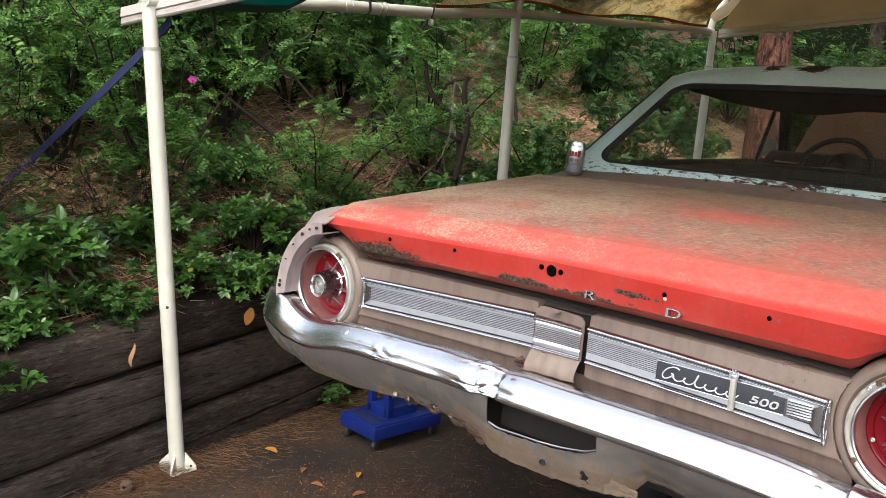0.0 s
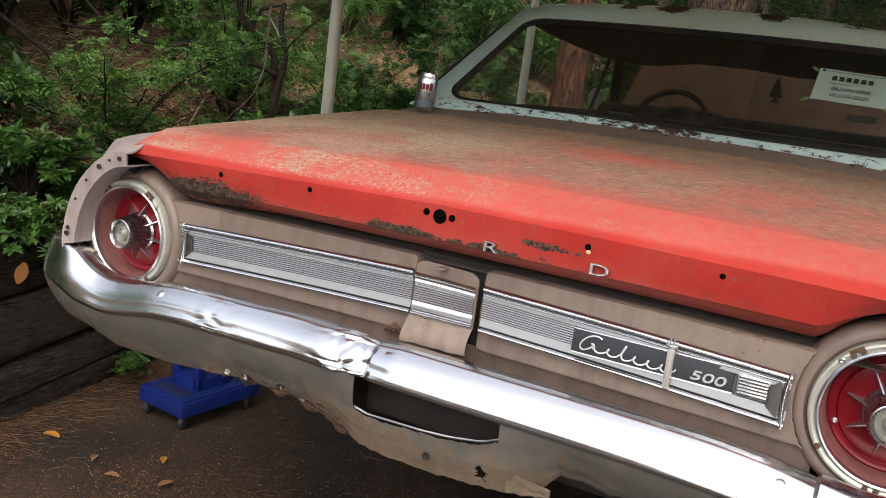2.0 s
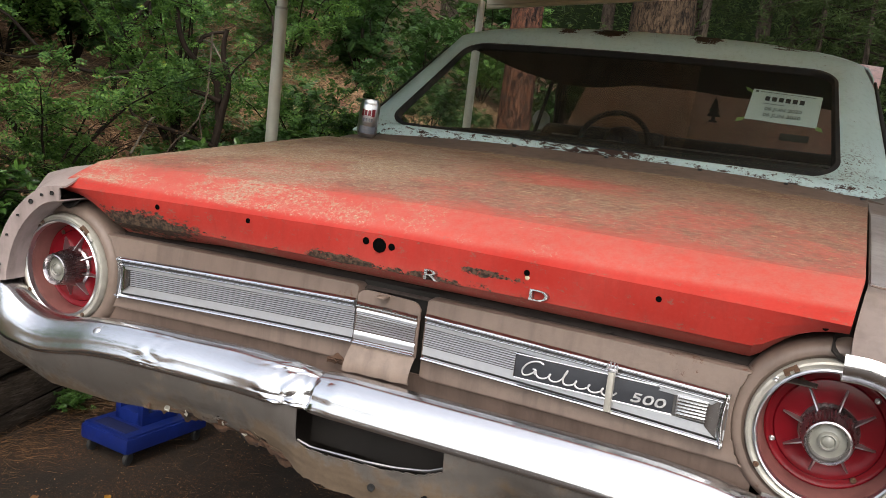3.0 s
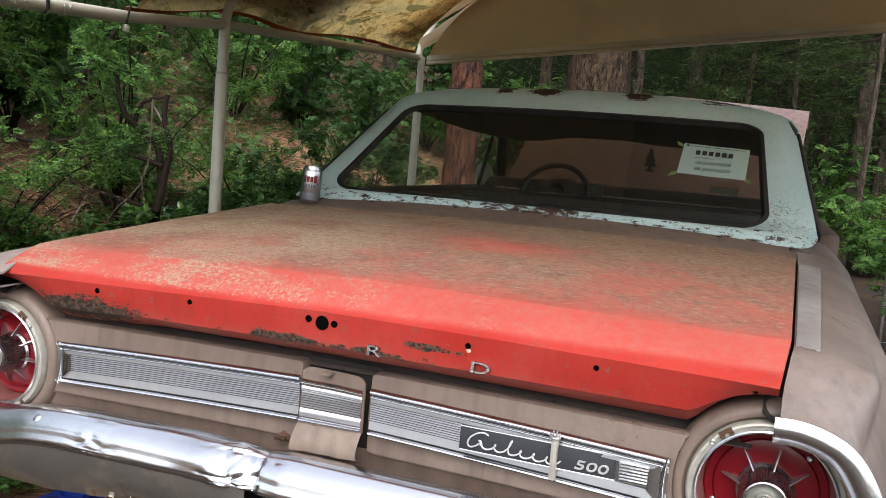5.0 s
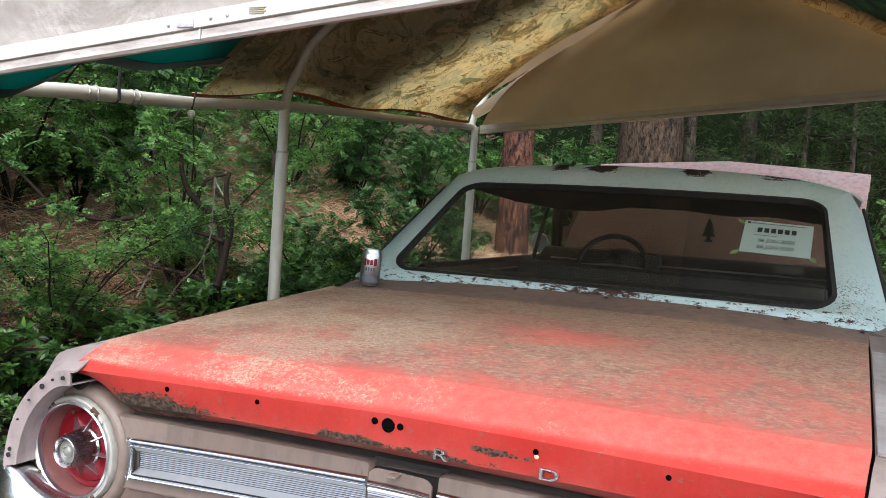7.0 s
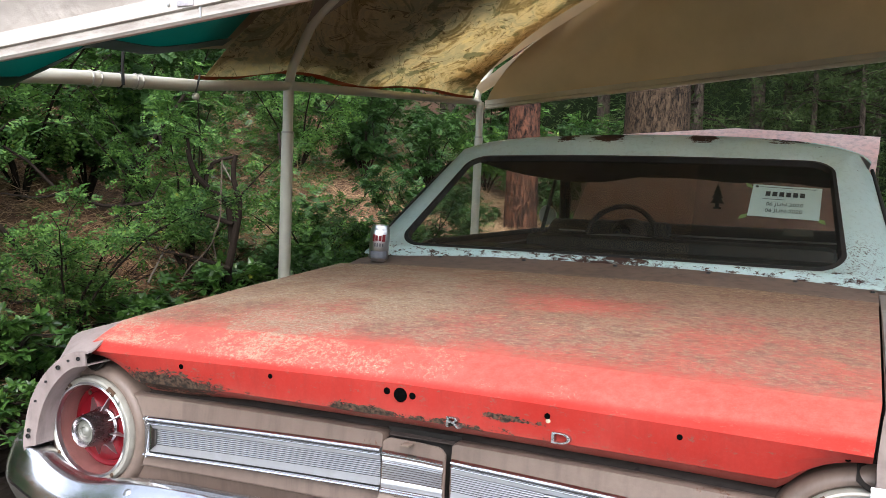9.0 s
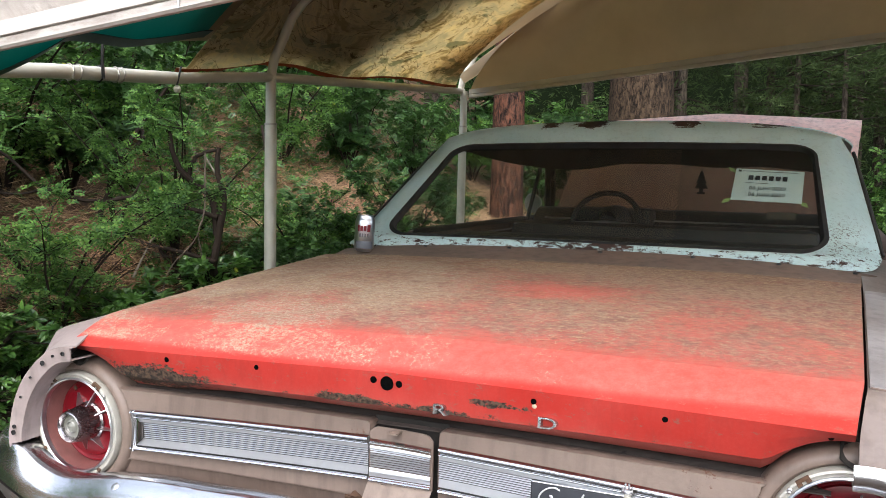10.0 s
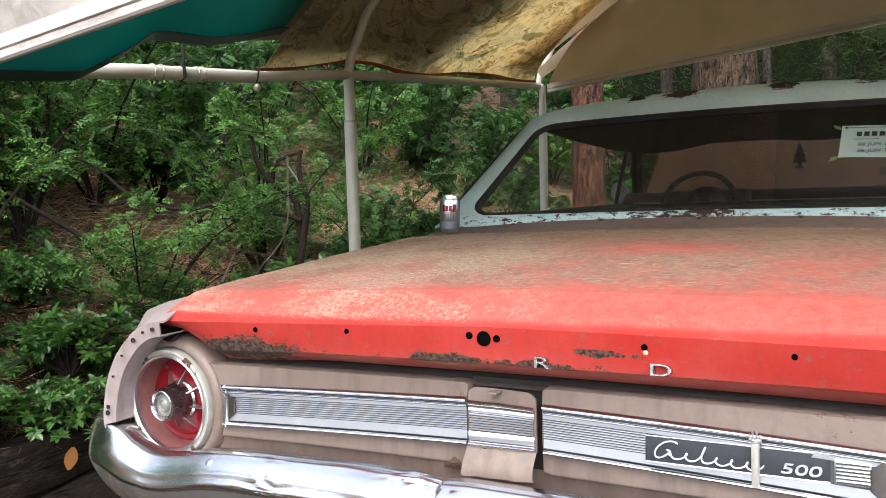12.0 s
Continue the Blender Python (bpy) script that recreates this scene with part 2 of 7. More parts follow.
def apron_metal():
    """Thin bare sheet, dull grey, rusted through towards the ragged bottom edge."""
    n = Nodes("apron_metal")
    z = n.axis(2)
    base = n.mix(n.noise(5, 5), (0.120, 0.107, 0.095), (0.195, 0.182, 0.168))
    edge = n.steps(n.math("SUBTRACT", z, 0.6), (0.13, 0.20), (0.23, 0.0))
    r = n.steps(n.math("ADD", n.noise(8, 8, 0.7), edge), (0.55, 0.0), (0.66, 1.0))
    rust = n.mix(n.noise(38, 7, 0.75), (0.050, 0.034, 0.023), (0.165, 0.118, 0.074))
    streak = n.steps(n.noise(26, 4, 0.6, n.stretch((1, 1, 0.1))), (0.5, 0.0), (0.8, 0.5))
    col = n.mix(r, n.mix(streak, base, (0.10, 0.085, 0.07)), rust)
    return n.done(col, n.mix(r, (0.38,) * 3, (0.9,) * 3), n.mix(r, (0.5,) * 3, (0.0,) * 3), n.noise(45, 6), 0.0009)


def asphalt():
    n = Nodes("asphalt")
    grit = n.noise(240, 5, 0.75)
    col = n.mix(n.steps(n.noise(1.6, 6, 0.6), (0.3, 0.0), (0.7, 1.0)), (0.013, 0.0098, 0.0074), (0.032, 0.0240, 0.0178))
    col = n.mix(n.steps(grit, (0.56, 0.0), (0.68, 0.6)), col, (0.085, 0.072, 0.060))
    col = n.mix(n.steps(n.noise(420, 3, 0.6), (0.64, 0.0), (0.70, 0.6)), col, (0.17, 0.14, 0.11))
    duff = n.math("MULTIPLY", n.steps(n.noise(2.4, 6, 0.65), (0.42, 0.0), (0.60, 1.0)), n.steps(n.noise(110, 6, 0.85), (0.50, 0.0), (0.60, 1.0)))
    col = n.mix(n.math("MULTIPLY", duff, 0.7), col, (0.20, 0.085, 0.035))
    dusty = n.steps(n.math("MULTIPLY", n.math("ADD_RAW", n.axis(1), n.math("MULTIPLY", n.noise(1.1, 5), 0.8)), -1.0), (0.0, 0.0), (0.9, 1.0))
    col = n.mix(n.math("MULTIPLY", dusty, n.steps(n.noise(5, 6, 0.65), (0.3, 0.2), (0.7, 0.8))), col, (0.062, 0.052, 0.043))
    return n.done(col, 0.85, 0.0, n.math("ADD", grit, n.noise(30, 3)), 0.004, specular_ior_level=0.25)


def old_timber():
    n = Nodes("old_timber")
    g = n.stretch((6, 0.7, 9))
    grain = n.noise(9, 7, 0.7, g)
    col = n.mix(grain, (0.0075, 0.0056, 0.0044), (0.036, 0.0275, 0.0215))
    col = n.mix(n.steps(n.noise(3, 5), (0.45, 0.0), (0.7, 0.8)), col, (0.055, 0.04, 0.03))
    col = n.mix(n.steps(n.noise(14, 6, 0.75, n.stretch((2, 1, 3))), (0.55, 0.0), (0.68, 0.6)), col, (0.115, 0.096, 0.08))
    col = n.mix(n.math("MULTIPLY", n.each(), 0.5), col, (0.05, 0.042, 0.036))
    fleck = n.steps(n.noise(60, 8, 0.8, n.stretch((1, 0.22, 1.6))), (0.50, 0.0), (0.66, 0.55))
    col = n.mix(fleck, col, (0.105, 0.088, 0.074))
    col = n.mix(n.steps(n.noise(42, 7, 0.8, n.stretch((1, 0.16, 2.2))), (0.34, 0.8), (0.46, 0.0)), col, (0.006, 0.005, 0.004))
    crack = n.steps(n.noise(16, 7, 0.65, n.stretch((3, 0.35, 6))), (0.35, 0.0), (0.42, 1.0))
    return n.done(n.mix(crack, (0.012, 0.01, 0.008), col), 0.92, 0.0, n.math("ADD", n.math("MULTIPLY", grain, 0.6), n.math("MULTIPLY", crack, 0.4)), 0.02, specular_ior_level=0.08)


def duff_soil():
    n = Nodes("forest_floor")
    f = n.noise(1.3, 7, 0.65)
    col = n.mix(n.steps(f, (0.35, 0.0), (0.65, 1.0)), (0.030, 0.019, 0.013), (0.115, 0.064, 0.038))
    straw = n.noise(34, 6, 0.8, n.stretch((1.0, 0.4, 0.7)), 1.5)
    col = n.mix(n.steps(straw, (0.45, 0.0), (0.62, 0.7)), col, (0.19, 0.108, 0.066))
    col = n.mix(n.steps(n.noise(0.7, 4), (0.56, 0.0), (0.68, 0.6)), col, (0.035, 0.06, 0.02))
    return n.done(col, 0.95, 0.0, n.math("ADD", straw, n.noise(8, 6)), 0.03, specular_ior_level=0.15)


def bark(name, a, b, c):
    """Plated bark: long scales with dark fissures, uneven in width."""
    n = Nodes(name)
    warp = n.stretch((1.6, 1.6, 0.55))
    fiss = n.noise(9.5, 8, 0.68, warp, 1.1)
    fork = n.noise(17, 8, 0.75, n.stretch((1.4, 1.4, 0.42)), 0.8)
    p = n.math("MULTIPLY", n.steps(fiss, (0.38, 0.0), (0.50, 1.0)), n.steps(fork, (0.40, 0.15), (0.50, 1.0)))
    col = n.mix(n.steps(n.noise(16, 6, 0.75, n.stretch((1, 1, 0.5))), (0.35, 0.0), (0.65, 1.0)), a, b)
    return n.done(n.mix(p, c, col), 0.92, 0.0, n.math("ADD", n.math("MULTIPLY", p, 0.6), n.math("MULTIPLY", n.noise(40, 6), 0.25)), 0.06, specular_ior_level=0.1)


def leaf(name, dark, light, yellow=0.06, gloss=0.38, trans=0.5):
    """Thin leaves: tint by leaf, light shining through."""
    n = Nodes(name)
    i = n.island()
    col = n.mix(i, dark, light)
    col = n.mix(n.steps(i, (1 - yellow, 0.0), (1 - yellow + 0.005, 0.8)), col, (0.30, 0.30, 0.03))
    t = n.tree
    out = n.done(n.mix(n.steps(n.noise(1.5, 3), (0.35, 0.0), (0.7, 0.7)), col, dark), gloss, 0.0, specular_ior_level=0.5 if gloss < 0.35 else 0.2)
    tl = t.nodes.new("ShaderNodeBsdfTranslucent")
    n.link(n.mix(0.3, col, (0.10, 0.22, 0.035), "ADD"), tl.inputs[0])
    m = t.nodes.new("ShaderNodeMixShader")
    m.inputs[0].default_value = trans * 0.5
    n.link(n.bsdf.outputs[0], m.inputs[1])
    n.link(tl.outputs[0], m.inputs[2])
    n.link(m.outputs[0], t.nodes["Material Output"].inputs[0])
    return out


def cloth(name, colour, glow, amount, rough=0.55, folds_depth=0.012):
    """Coated tarpaulin that lets some daylight through."""
    n = Nodes(name)
    c = colour(n) if callable(colour) else n.mix(n.steps(n.noise(4, 6), (0.3, 0.0), (0.75, 0.6)), colour, tuple(v * 0.75 for v in colour))
    folds = n.math("ADD", n.noise(5, 4, 0.5, None, 0.6), n.math("MULTIPLY", n.noise(300, 2), 0.02))
    out = n.done(c, rough, 0.0, folds, folds_depth)
    tl = n.tree.nodes.new("ShaderNodeBsdfTranslucent")
    n.link(n.mix(1.0, c, glow, "MULTIPLY"), tl.inputs[0])
    m = n.tree.nodes.new("ShaderNodeMixShader")
    m.inputs[0].default_value = amount
    n.link(n.bsdf.outputs[0], m.inputs[1])
    n.link(tl.outputs[0], m.inputs[2])
    n.link(m.outputs[0], n.tree.nodes["Material Output"].inputs[0])
    return out


def camouflage(n):
    """Dry-grass pattern printed in tan, straw, olive and dark brown."""
    w = n.stretch((1.0, 0.55, 1.0))
    a = n.steps(n.noise(6, 6, 0.7, w, 0.9), (0.40, (0.46, 0.38, 0.23)), (0.5, (0.78, 0.68, 0.48)), (0.60, (0.62, 0.57, 0.42)))
    a = n.mix(n.steps(n.noise(4.2, 6, 0.66, w, 1.2), (0.54, 0.0), (0.57, 0.65)), a, (0.27, 0.29, 0.19))
    twig = n.steps(n.math("ABSOLUTE", n.math("SUBTRACT_RAW", n.noise(4.5, 3, 0.5, w, 1.6), 0.5)), (0.003, 1.0), (0.009, 0.0))
    a = n.mix(n.math("MULTIPLY", twig, 0.7), a, (0.16, 0.11, 0.055))
    a = n.mix(n.steps(n.noise(8, 5, 0.7, w, 1.2), (0.65, 0.0), (0.67, 0.85)), a, (0.13, 0.085, 0.04))
    return n.mix(n.steps(n.noise(14, 4, 0.6, w, 1.6), (0.59, 0.0), (0.62, 0.6)), a, (0.84, 0.73, 0.46))


def wrinkled(n):
    """Pale coated cloth, greyed by weather, with stains and darker crease lines."""
    c = n.mix(n.steps(n.noise(2.2, 6, 0.65), (0.35, 0.0), (0.7, 1.0)), (0.43, 0.385, 0.345), (0.35, 0.31, 0.275))
    c = n.mix(n.steps(n.noise(9, 7, 0.7, None, 0.8), (0.50, 0.0), (0.68, 0.45)), c, (0.25, 0.215, 0.185))
    return n.mix(n.steps(n.voronoi(3.5, n.stretch((1, 1, 1.4)), "DISTANCE_TO_EDGE"), (0.0, 0.25), (0.02, 0.0)), c, (0.30, 0.26, 0.23))


def dark_camouflage(n):
    w = n.stretch((1.0, 0.55, 1.0))
    a = n.steps(n.noise(5, 5, 0.7, w, 1.5), (0.42, (0.03, 0.10, 0.085)), (0.55, (0.06, 0.20, 0.16)), (0.64, (0.17, 0.25, 0.17)))
    return n.mix(n.steps(n.noise(14, 4, 0.7, w, 2.0), (0.60, 0.0), (0.62, 0.7)), a, (0.30, 0.33, 0.22))


def clear_glass(name, tint=(0.90, 0.93, 0.90), dirt=0.07):
    """A thin pane: clear, glossy, with a film of dust."""
    n = Nodes(name)
    t = n.tree
    tr = t.nodes.new("ShaderNodeBsdfTransparent")
    tr.inputs[0].default_value = (*tint, 1)
    gl = t.nodes.new("ShaderNodeBsdfGlossy")
    gl.inputs["Roughness"].default_value = 0.03
    lw = t.nodes.new("ShaderNodeLayerWeight")
    lw.inputs[0].default_value = 0.5
    gloss = n.math("ADD", n.math("MULTIPLY", n.math("POWER", lw.outputs["Facing"], 4.0), 0.8), 0.035)
    m = t.nodes.new("ShaderNodeMixShader")
    n.link(gloss, m.inputs[0])
    n.link(tr.outputs[0], m.inputs[1])
    n.link(gl.outputs[0], m.inputs[2])
    d = t.nodes.new("ShaderNodeBsdfDiffuse")
    d.inputs[0].default_value = (0.30, 0.26, 0.21, 1)
    m2 = t.nodes.new("ShaderNodeMixShader")
    n.link(n.math("MULTIPLY", n.steps(n.noise(6, 6, 0.7), (0.3, 0.3), (0.8, 1.0)), dirt), m2.inputs[0])
    n.link(m.outputs[0], m2.inputs[1])
    n.link(d.outputs[0], m2.inputs[2])
    n.link(m2.outputs[0], t.nodes["Material Output"].inputs[0])
    return n.mat


def fascia_enamel():
    """White enamel with brown grime caught along the fold above the lower lip."""
    n = Nodes("white_fascia")
    col = n.mix(n.steps(n.noise(6, 5), (0.35, 0.0), (0.7, 1.0)), (0.48, 0.45, 0.405), (0.40, 0.37, 0.33))
    up = n.math("SUBTRACT", n.math("SUBTRACT_RAW", n.axis(2), n.math("MULTIPLY_RAW", n.axis(0), 0.1056)), 1.949)
    fold = n.steps(up, (0.008, 0.0), (0.020, 1.0), (0.033, 1.0), (0.037, 0.0))
    smear = n.steps(n.noise(9, 8, 0.75, n.stretch((0.4, 1, 1.5))), (0.42, 0.12), (0.62, 0.85))
    col = n.mix(n.math("MULTIPLY", fold, smear), col, (0.17, 0.125, 0.10))
    return n.done(col, 0.45, 0.0, n.noise(90, 3), 0.0005)


RED = red_paint()
MAUVE = body_paint("mauve_grey_paint", (0.24, 0.19, 0.178), (0.32, 0.265, 0.25), (0.30, 0.15, 0.125), 0.72, 0.35)
WINGGREY = body_paint("grey_brown_paint", (0.135, 0.108, 0.096), (0.20, 0.165, 0.15), (0.10, 0.05, 0.035), 0.66, 0.28)
BEIGE = body_paint("beige_paint", (0.122, 0.086, 0.068), (0.175, 0.131, 0.106), (0.10, 0.05, 0.03), 0.63, 0.36)
BROWN = body_paint("brown_primer", (0.105, 0.073, 0.056), (0.165, 0.112, 0.088), (0.05, 0.035, 0.03), 0.68, 0.6)
PINKHOOD = body_paint("faded_pink_paint", (0.90, 0.52, 0.44), (0.94, 0.70, 0.62), (0.28, 0.10, 0.06), 0.66, 0.6)
MINT = mint_paint()
CHROME = chrome("chrome", (0.63, 0.63, 0.64), 0.22, 0.05, 0.08, 0.0010)
TRIM = chrome("bright_trim", (0.67, 0.675, 0.685), 0.16, 0.12, 0.25, 0.0002)
BAND = chrome("satin_trim_band", (0.64, 0.655, 0.68), 0.40, 0.1, 0.25, 0.0001)
NUMERAL = simple("bright_numeral", (0.60, 0.60, 0.60), 0.35, 0.3, 90, 0.2)
RECESS = simple("trim_shadow_paint", (0.13, 0.125, 0.122), 0.6, 0.2)
DULL = chrome("dull_trim", (0.58, 0.585, 0.60), 0.30, 0.15, 0.2, 0.0001)
APRON = apron_metal()
BEZEL = simple("worn_bezel", (0.50, 0.48, 0.42), 0.40, 0.35, 60, 0.32)
LENS = simple("red_lens", (0.20, 0.006, 0.012), 0.22, 0.0, 20, 0.4, 0.0003, specular_ior_level=0.25)
HUB = chrome("hub_chrome", (0.40, 0.37, 0.38), 0.24, 0.2, 0.4, 0.0003)
FIN = chrome("lamp_fin_metal", (0.44, 0.41, 0.42), 0.34, 0.15, 0.3, 0.0001)
CLEAR = simple("clear_lens", (0.22, 0.22, 0.19), 0.15, 0.0, 50, 0.3, 0.0005)
VOID = simple("black_void", (0.003, 0.003, 0.003), 1.0, specular_ior_level=0.0)
BLACK = simple("black_rubber", (0.02, 0.02, 0.02), 0.65)
SEAL = simple("dusty_rubber", (0.045, 0.044, 0.042), 0.8, 0.0, 30, 0.5)
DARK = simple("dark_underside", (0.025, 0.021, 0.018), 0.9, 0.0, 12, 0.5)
BADGE = simple("badge_black", (0.035, 0.038, 0.045), 0.4)
WHITEPOST = simple("white_enamel", (0.59, 0.575, 0.485), 0.42, 0.0, 18, 0.14, 0.0006)
WHITEBAR = fascia_enamel()
BLUE = simple("blue_plastic", (0.006, 0.020, 0.165), 0.42, 0.0, 35, 0.35)
STRAPBLUE = simple("blue_webbing", (0.007, 0.013, 0.065), 0.8, 0.0, 200, 0.4)
JACKBLACK = simple("jack_black", (0.02, 0.02, 0.021), 0.4, 0.3, 30, 0.5)
STEEL = chrome("worn_steel", (0.45, 0.44, 0.43), 0.35, 0.4)
CAN = chrome("aluminium_can", (0.60, 0.61, 0.63), 0.28, 0.1)
CANRED = simple("can_red", (0.22, 0.018, 0.028), 0.35, 0.3)
CANGREY = simple("can_grey", (0.17, 0.18, 0.21), 0.35, 0.5)
PAPER = simple("paper", (0.55, 0.70, 0.75), 0.8, 0.0, 30, 0.06)
LETTER = simple("letter_metal", (0.48, 0.47, 0.46), 0.22, 0.85, 90, 0.35)
INK = simple("ink", (0.03, 0.03, 0.035), 0.8)
TAPE = simple("green_tape", (0.22, 0.36, 0.12), 0.6)
VINYL = simple("dark_vinyl", (0.018, 0.016, 0.014), 0.6, 0.0, 60, 0.4)
HEADLINER = simple("headliner", (0.055, 0.046, 0.038), 0.95, 0.0, 30, 0.4)
GLASS = clear_glass("window_glass", (0.80, 0.83, 0.78), 0.06)
SCREEN = clear_glass("dirty_windscreen", (0.30, 0.275, 0.24), 0.07)
ASPHALT = asphalt()
TIMBER = old_timber()
SOIL = duff_soil()
PINEBARK = bark("red_pine_bark", (0.040, 0.026, 0.021), (0.150, 0.062, 0.036), (0.012, 0.009, 0.008))
OLDBARK = bark("old_pine_bark", (0.036, 0.025, 0.017), (0.092, 0.062, 0.038), (0.010, 0.008, 0.007))
GREYBARK = bark("grey_bark", (0.052, 0.041, 0.032), (0.10, 0.080, 0.062), (0.024, 0.018, 0.014))
TWIG = simple("twig_bark", (0.030, 0.022, 0.017), 0.9, 0.0, 50, 0.4, 0.002, specular_ior_level=0.1)
VINE = simple("dry_vine", (0.15, 0.115, 0.085), 0.9, 0.0, 60, 0.4)
LEAF_LIGHT = leaf("locust_leaf", (0.022, 0.066, 0.016), (0.172, 0.318, 0.068), 0.01, 0.58)
LEAF_GLOSSY = leaf("glossy_leaf", (0.022, 0.064, 0.013), (0.115, 0.23, 0.045), 0.01, 0.28)
LEAF_DARK = leaf("dark_leaf", (0.019, 0.050, 0.015), (0.082, 0.168, 0.045), 0.0, 0.45)
NEEDLE_DARK = leaf("needle_spray", (0.018, 0.032, 0.010), (0.085, 0.125, 0.036), 0.0, 0.7, 0.3)
NEEDLE_DRY = leaf("dry_needle", (0.17, 0.095, 0.052), (0.74, 0.50, 0.30), 0.0, 0.8, 0.15)
NEEDLE_DAMP = leaf("damp_needle", (0.070, 0.036, 0.019), (0.34, 0.195, 0.10), 0.0, 0.8, 0.15)
NEEDLE_DUSTY = leaf("dusty_needle", (0.12, 0.072, 0.040), (0.56, 0.44, 0.25), 0.0, 0.95, 0.1)
LEAF_DRY = leaf("dry_leaf", (0.22, 0.10, 0.045), (0.42, 0.24, 0.13), 0.0, 0.8, 0.3)
LEAF_WITHERED = leaf("withered_shrub_leaf", (0.085, 0.048, 0.026), (0.24, 0.145, 0.075), 0.0, 0.8, 0.3)
LEAF_ORANGE = leaf("withered_leaf", (0.22, 0.085, 0.02), (0.36, 0.15, 0.03), 0.0, 0.6, 0.3)
LEAF_YELLOW = leaf("yellow_leaf", (0.42, 0.20, 0.03), (0.46, 0.27, 0.04), 0.0, 0.6, 0.3)
PETAL = simple("magenta_petal", (0.45, 0.03, 0.25), 0.6)
COVER = cloth("tan_cover", (0.74, 0.63, 0.48), (1.0, 0.96, 0.88), 0.70, 0.30)
GABLE = cloth("tan_gable_cover", (0.62, 0.52, 0.365), (1.0, 0.97, 0.88), 0.66, 0.22)
FOLD = cloth("pale_fold_cover", (0.72, 0.63, 0.49), (1.0, 0.98, 0.95), 0.66, 0.30, 0.006)
COVER_THICK = cloth("tan_double_cover", (0.30, 0.24, 0.17), (1.0, 0.9, 0.75), 0.10)
COVER_OUT = cloth("pale_cover", wrinkled, (1.0, 0.9, 0.8), 0.12, folds_depth=0.05)
GREENTARP = cloth("green_tarp", (0.035, 0.30, 0.27), (0.5, 1.0, 0.95), 0.5)
TARPHEM = simple("dark_green_hem", (0.010, 0.045, 0.045), 0.6)
CAMO = cloth("camouflage_tarp", camouflage, (1.0, 0.97, 0.86), 0.70)
CAMO_GREEN = cloth("green_camouflage_tarp", dark_camouflage, (0.8, 1.0, 0.85), 0.6)
HEMBROWN = cloth("brown_hem", (0.26, 0.085, 0.035), (1.0, 0.7, 0.45), 0.55)
PLUG = simple("pale_plug", (0.62, 0.52, 0.36), 0.5)
CREAM = body_paint("cream_paint", (0.140, 0.100, 0.077), (0.205, 0.156, 0.124), (0.11, 0.05, 0.03), 0.62, 0.4)
TUNNEL = body_paint("lamp_bowl_red", (0.145, 0.042, 0.040), (0.21, 0.098, 0.085), (0.16, 0.11, 0.085), 0.66, 0.25)
# grimy brown, darkened further to carry the shade under the lid
LEDGE = body_paint("ledge_grime_and_shade", (0.050, 0.037, 0.031), (0.085, 0.064, 0.055), (0.02, 0.012, 0.01), 0.60, 0.8)
RUST = body_paint("flaking_rust", (0.055, 0.030, 0.018), (0.095, 0.048, 0.026), (0.02, 0.013, 0.01), 0.55, 0.9)


# ---- builders ----
def mesh_of(bm, material, smooth=40):
    me = bpy.data.meshes.new("mesh")
    bmesh.ops.recalc_face_normals(bm, faces=bm.faces)
    bm.to_mesh(me)
    bm.free()
    for m in material if isinstance(material, (list, tuple)) else (material,):
        me.materials.append(m)
    if smooth:
        me.shade_smooth()
        me.set_sharp_from_angle(angle=radians(smooth))
    return me


def thing(name, bm, material, label, category, group="", kind="", smooth=40):
    ob = new(name, mesh_of(bm, material, smooth) if bm is not None else None)
    return tagged(ob, label, category, group, kind)


def part(name, bm, material, parent, label="", smooth=40):
    ob = new(name, mesh_of(bm, material, smooth))
    ob.parent = parent
    if label:
        ob["label"] = label
    return ob


def box(bm, lo, hi, bevel=0.0, m=None):
    """A box from corner to corner, its edges rounded."""
    lo, hi = Vector(lo), Vector(hi)
    g = bmesh.ops.create_cube(bm, size=1, matrix=Matrix.Translation((lo + hi) / 2) @ Matrix.Diagonal((*(hi - lo), 1)))
    vs = g["verts"]
    if bevel:
        es = list({e for v in vs for e in v.link_edges})
        r = bmesh.ops.bevel(bm, geom=es, offset=bevel, segments=2, affect="EDGES", profile=0.6)
        vs = list({v for f in r["faces"] for v in f.verts} | {v for v in vs if v.is_valid})
    if m is not None:
        bmesh.ops.transform(bm, matrix=m, verts=vs)
    return bm


def grid(fn, nu, nv, thick=0.0, bm=None, skip=None):
    """A sheet over u, v in 0..1, thickened by thick."""
    bm = bm or bmesh.new()
    vs = [[bm.verts.new(fn(i / nu, j / nv)) for j in range(nv + 1)] for i in range(nu + 1)]
    fs = []
    for i in range(nu):
        for j in range(nv):
            if skip and skip((i + 0.5) / nu, (j + 0.5) / nv):
                continue
            fs.append(bm.faces.new((vs[i][j], vs[i + 1][j], vs[i + 1][j + 1], vs[i][j + 1])))
    for w in [w for row in vs for w in row if not w.link_faces]:
        bm.verts.remove(w)
    if thick:
        bm.normal_update()
        low = {}
        for row in vs:
            for w in row:
                if w.is_valid and w.link_faces:
                    low[w] = bm.verts.new(w.co - w.normal * thick)
        rim = [e for e in bm.edges if len(e.link_faces) == 1]
        for f in fs:
            bm.faces.new([low[w] for w in reversed(f.verts)])
        for e in rim:
            p, q = e.verts
            bm.faces.new((q, p, low[p], low[q]))
    return bm


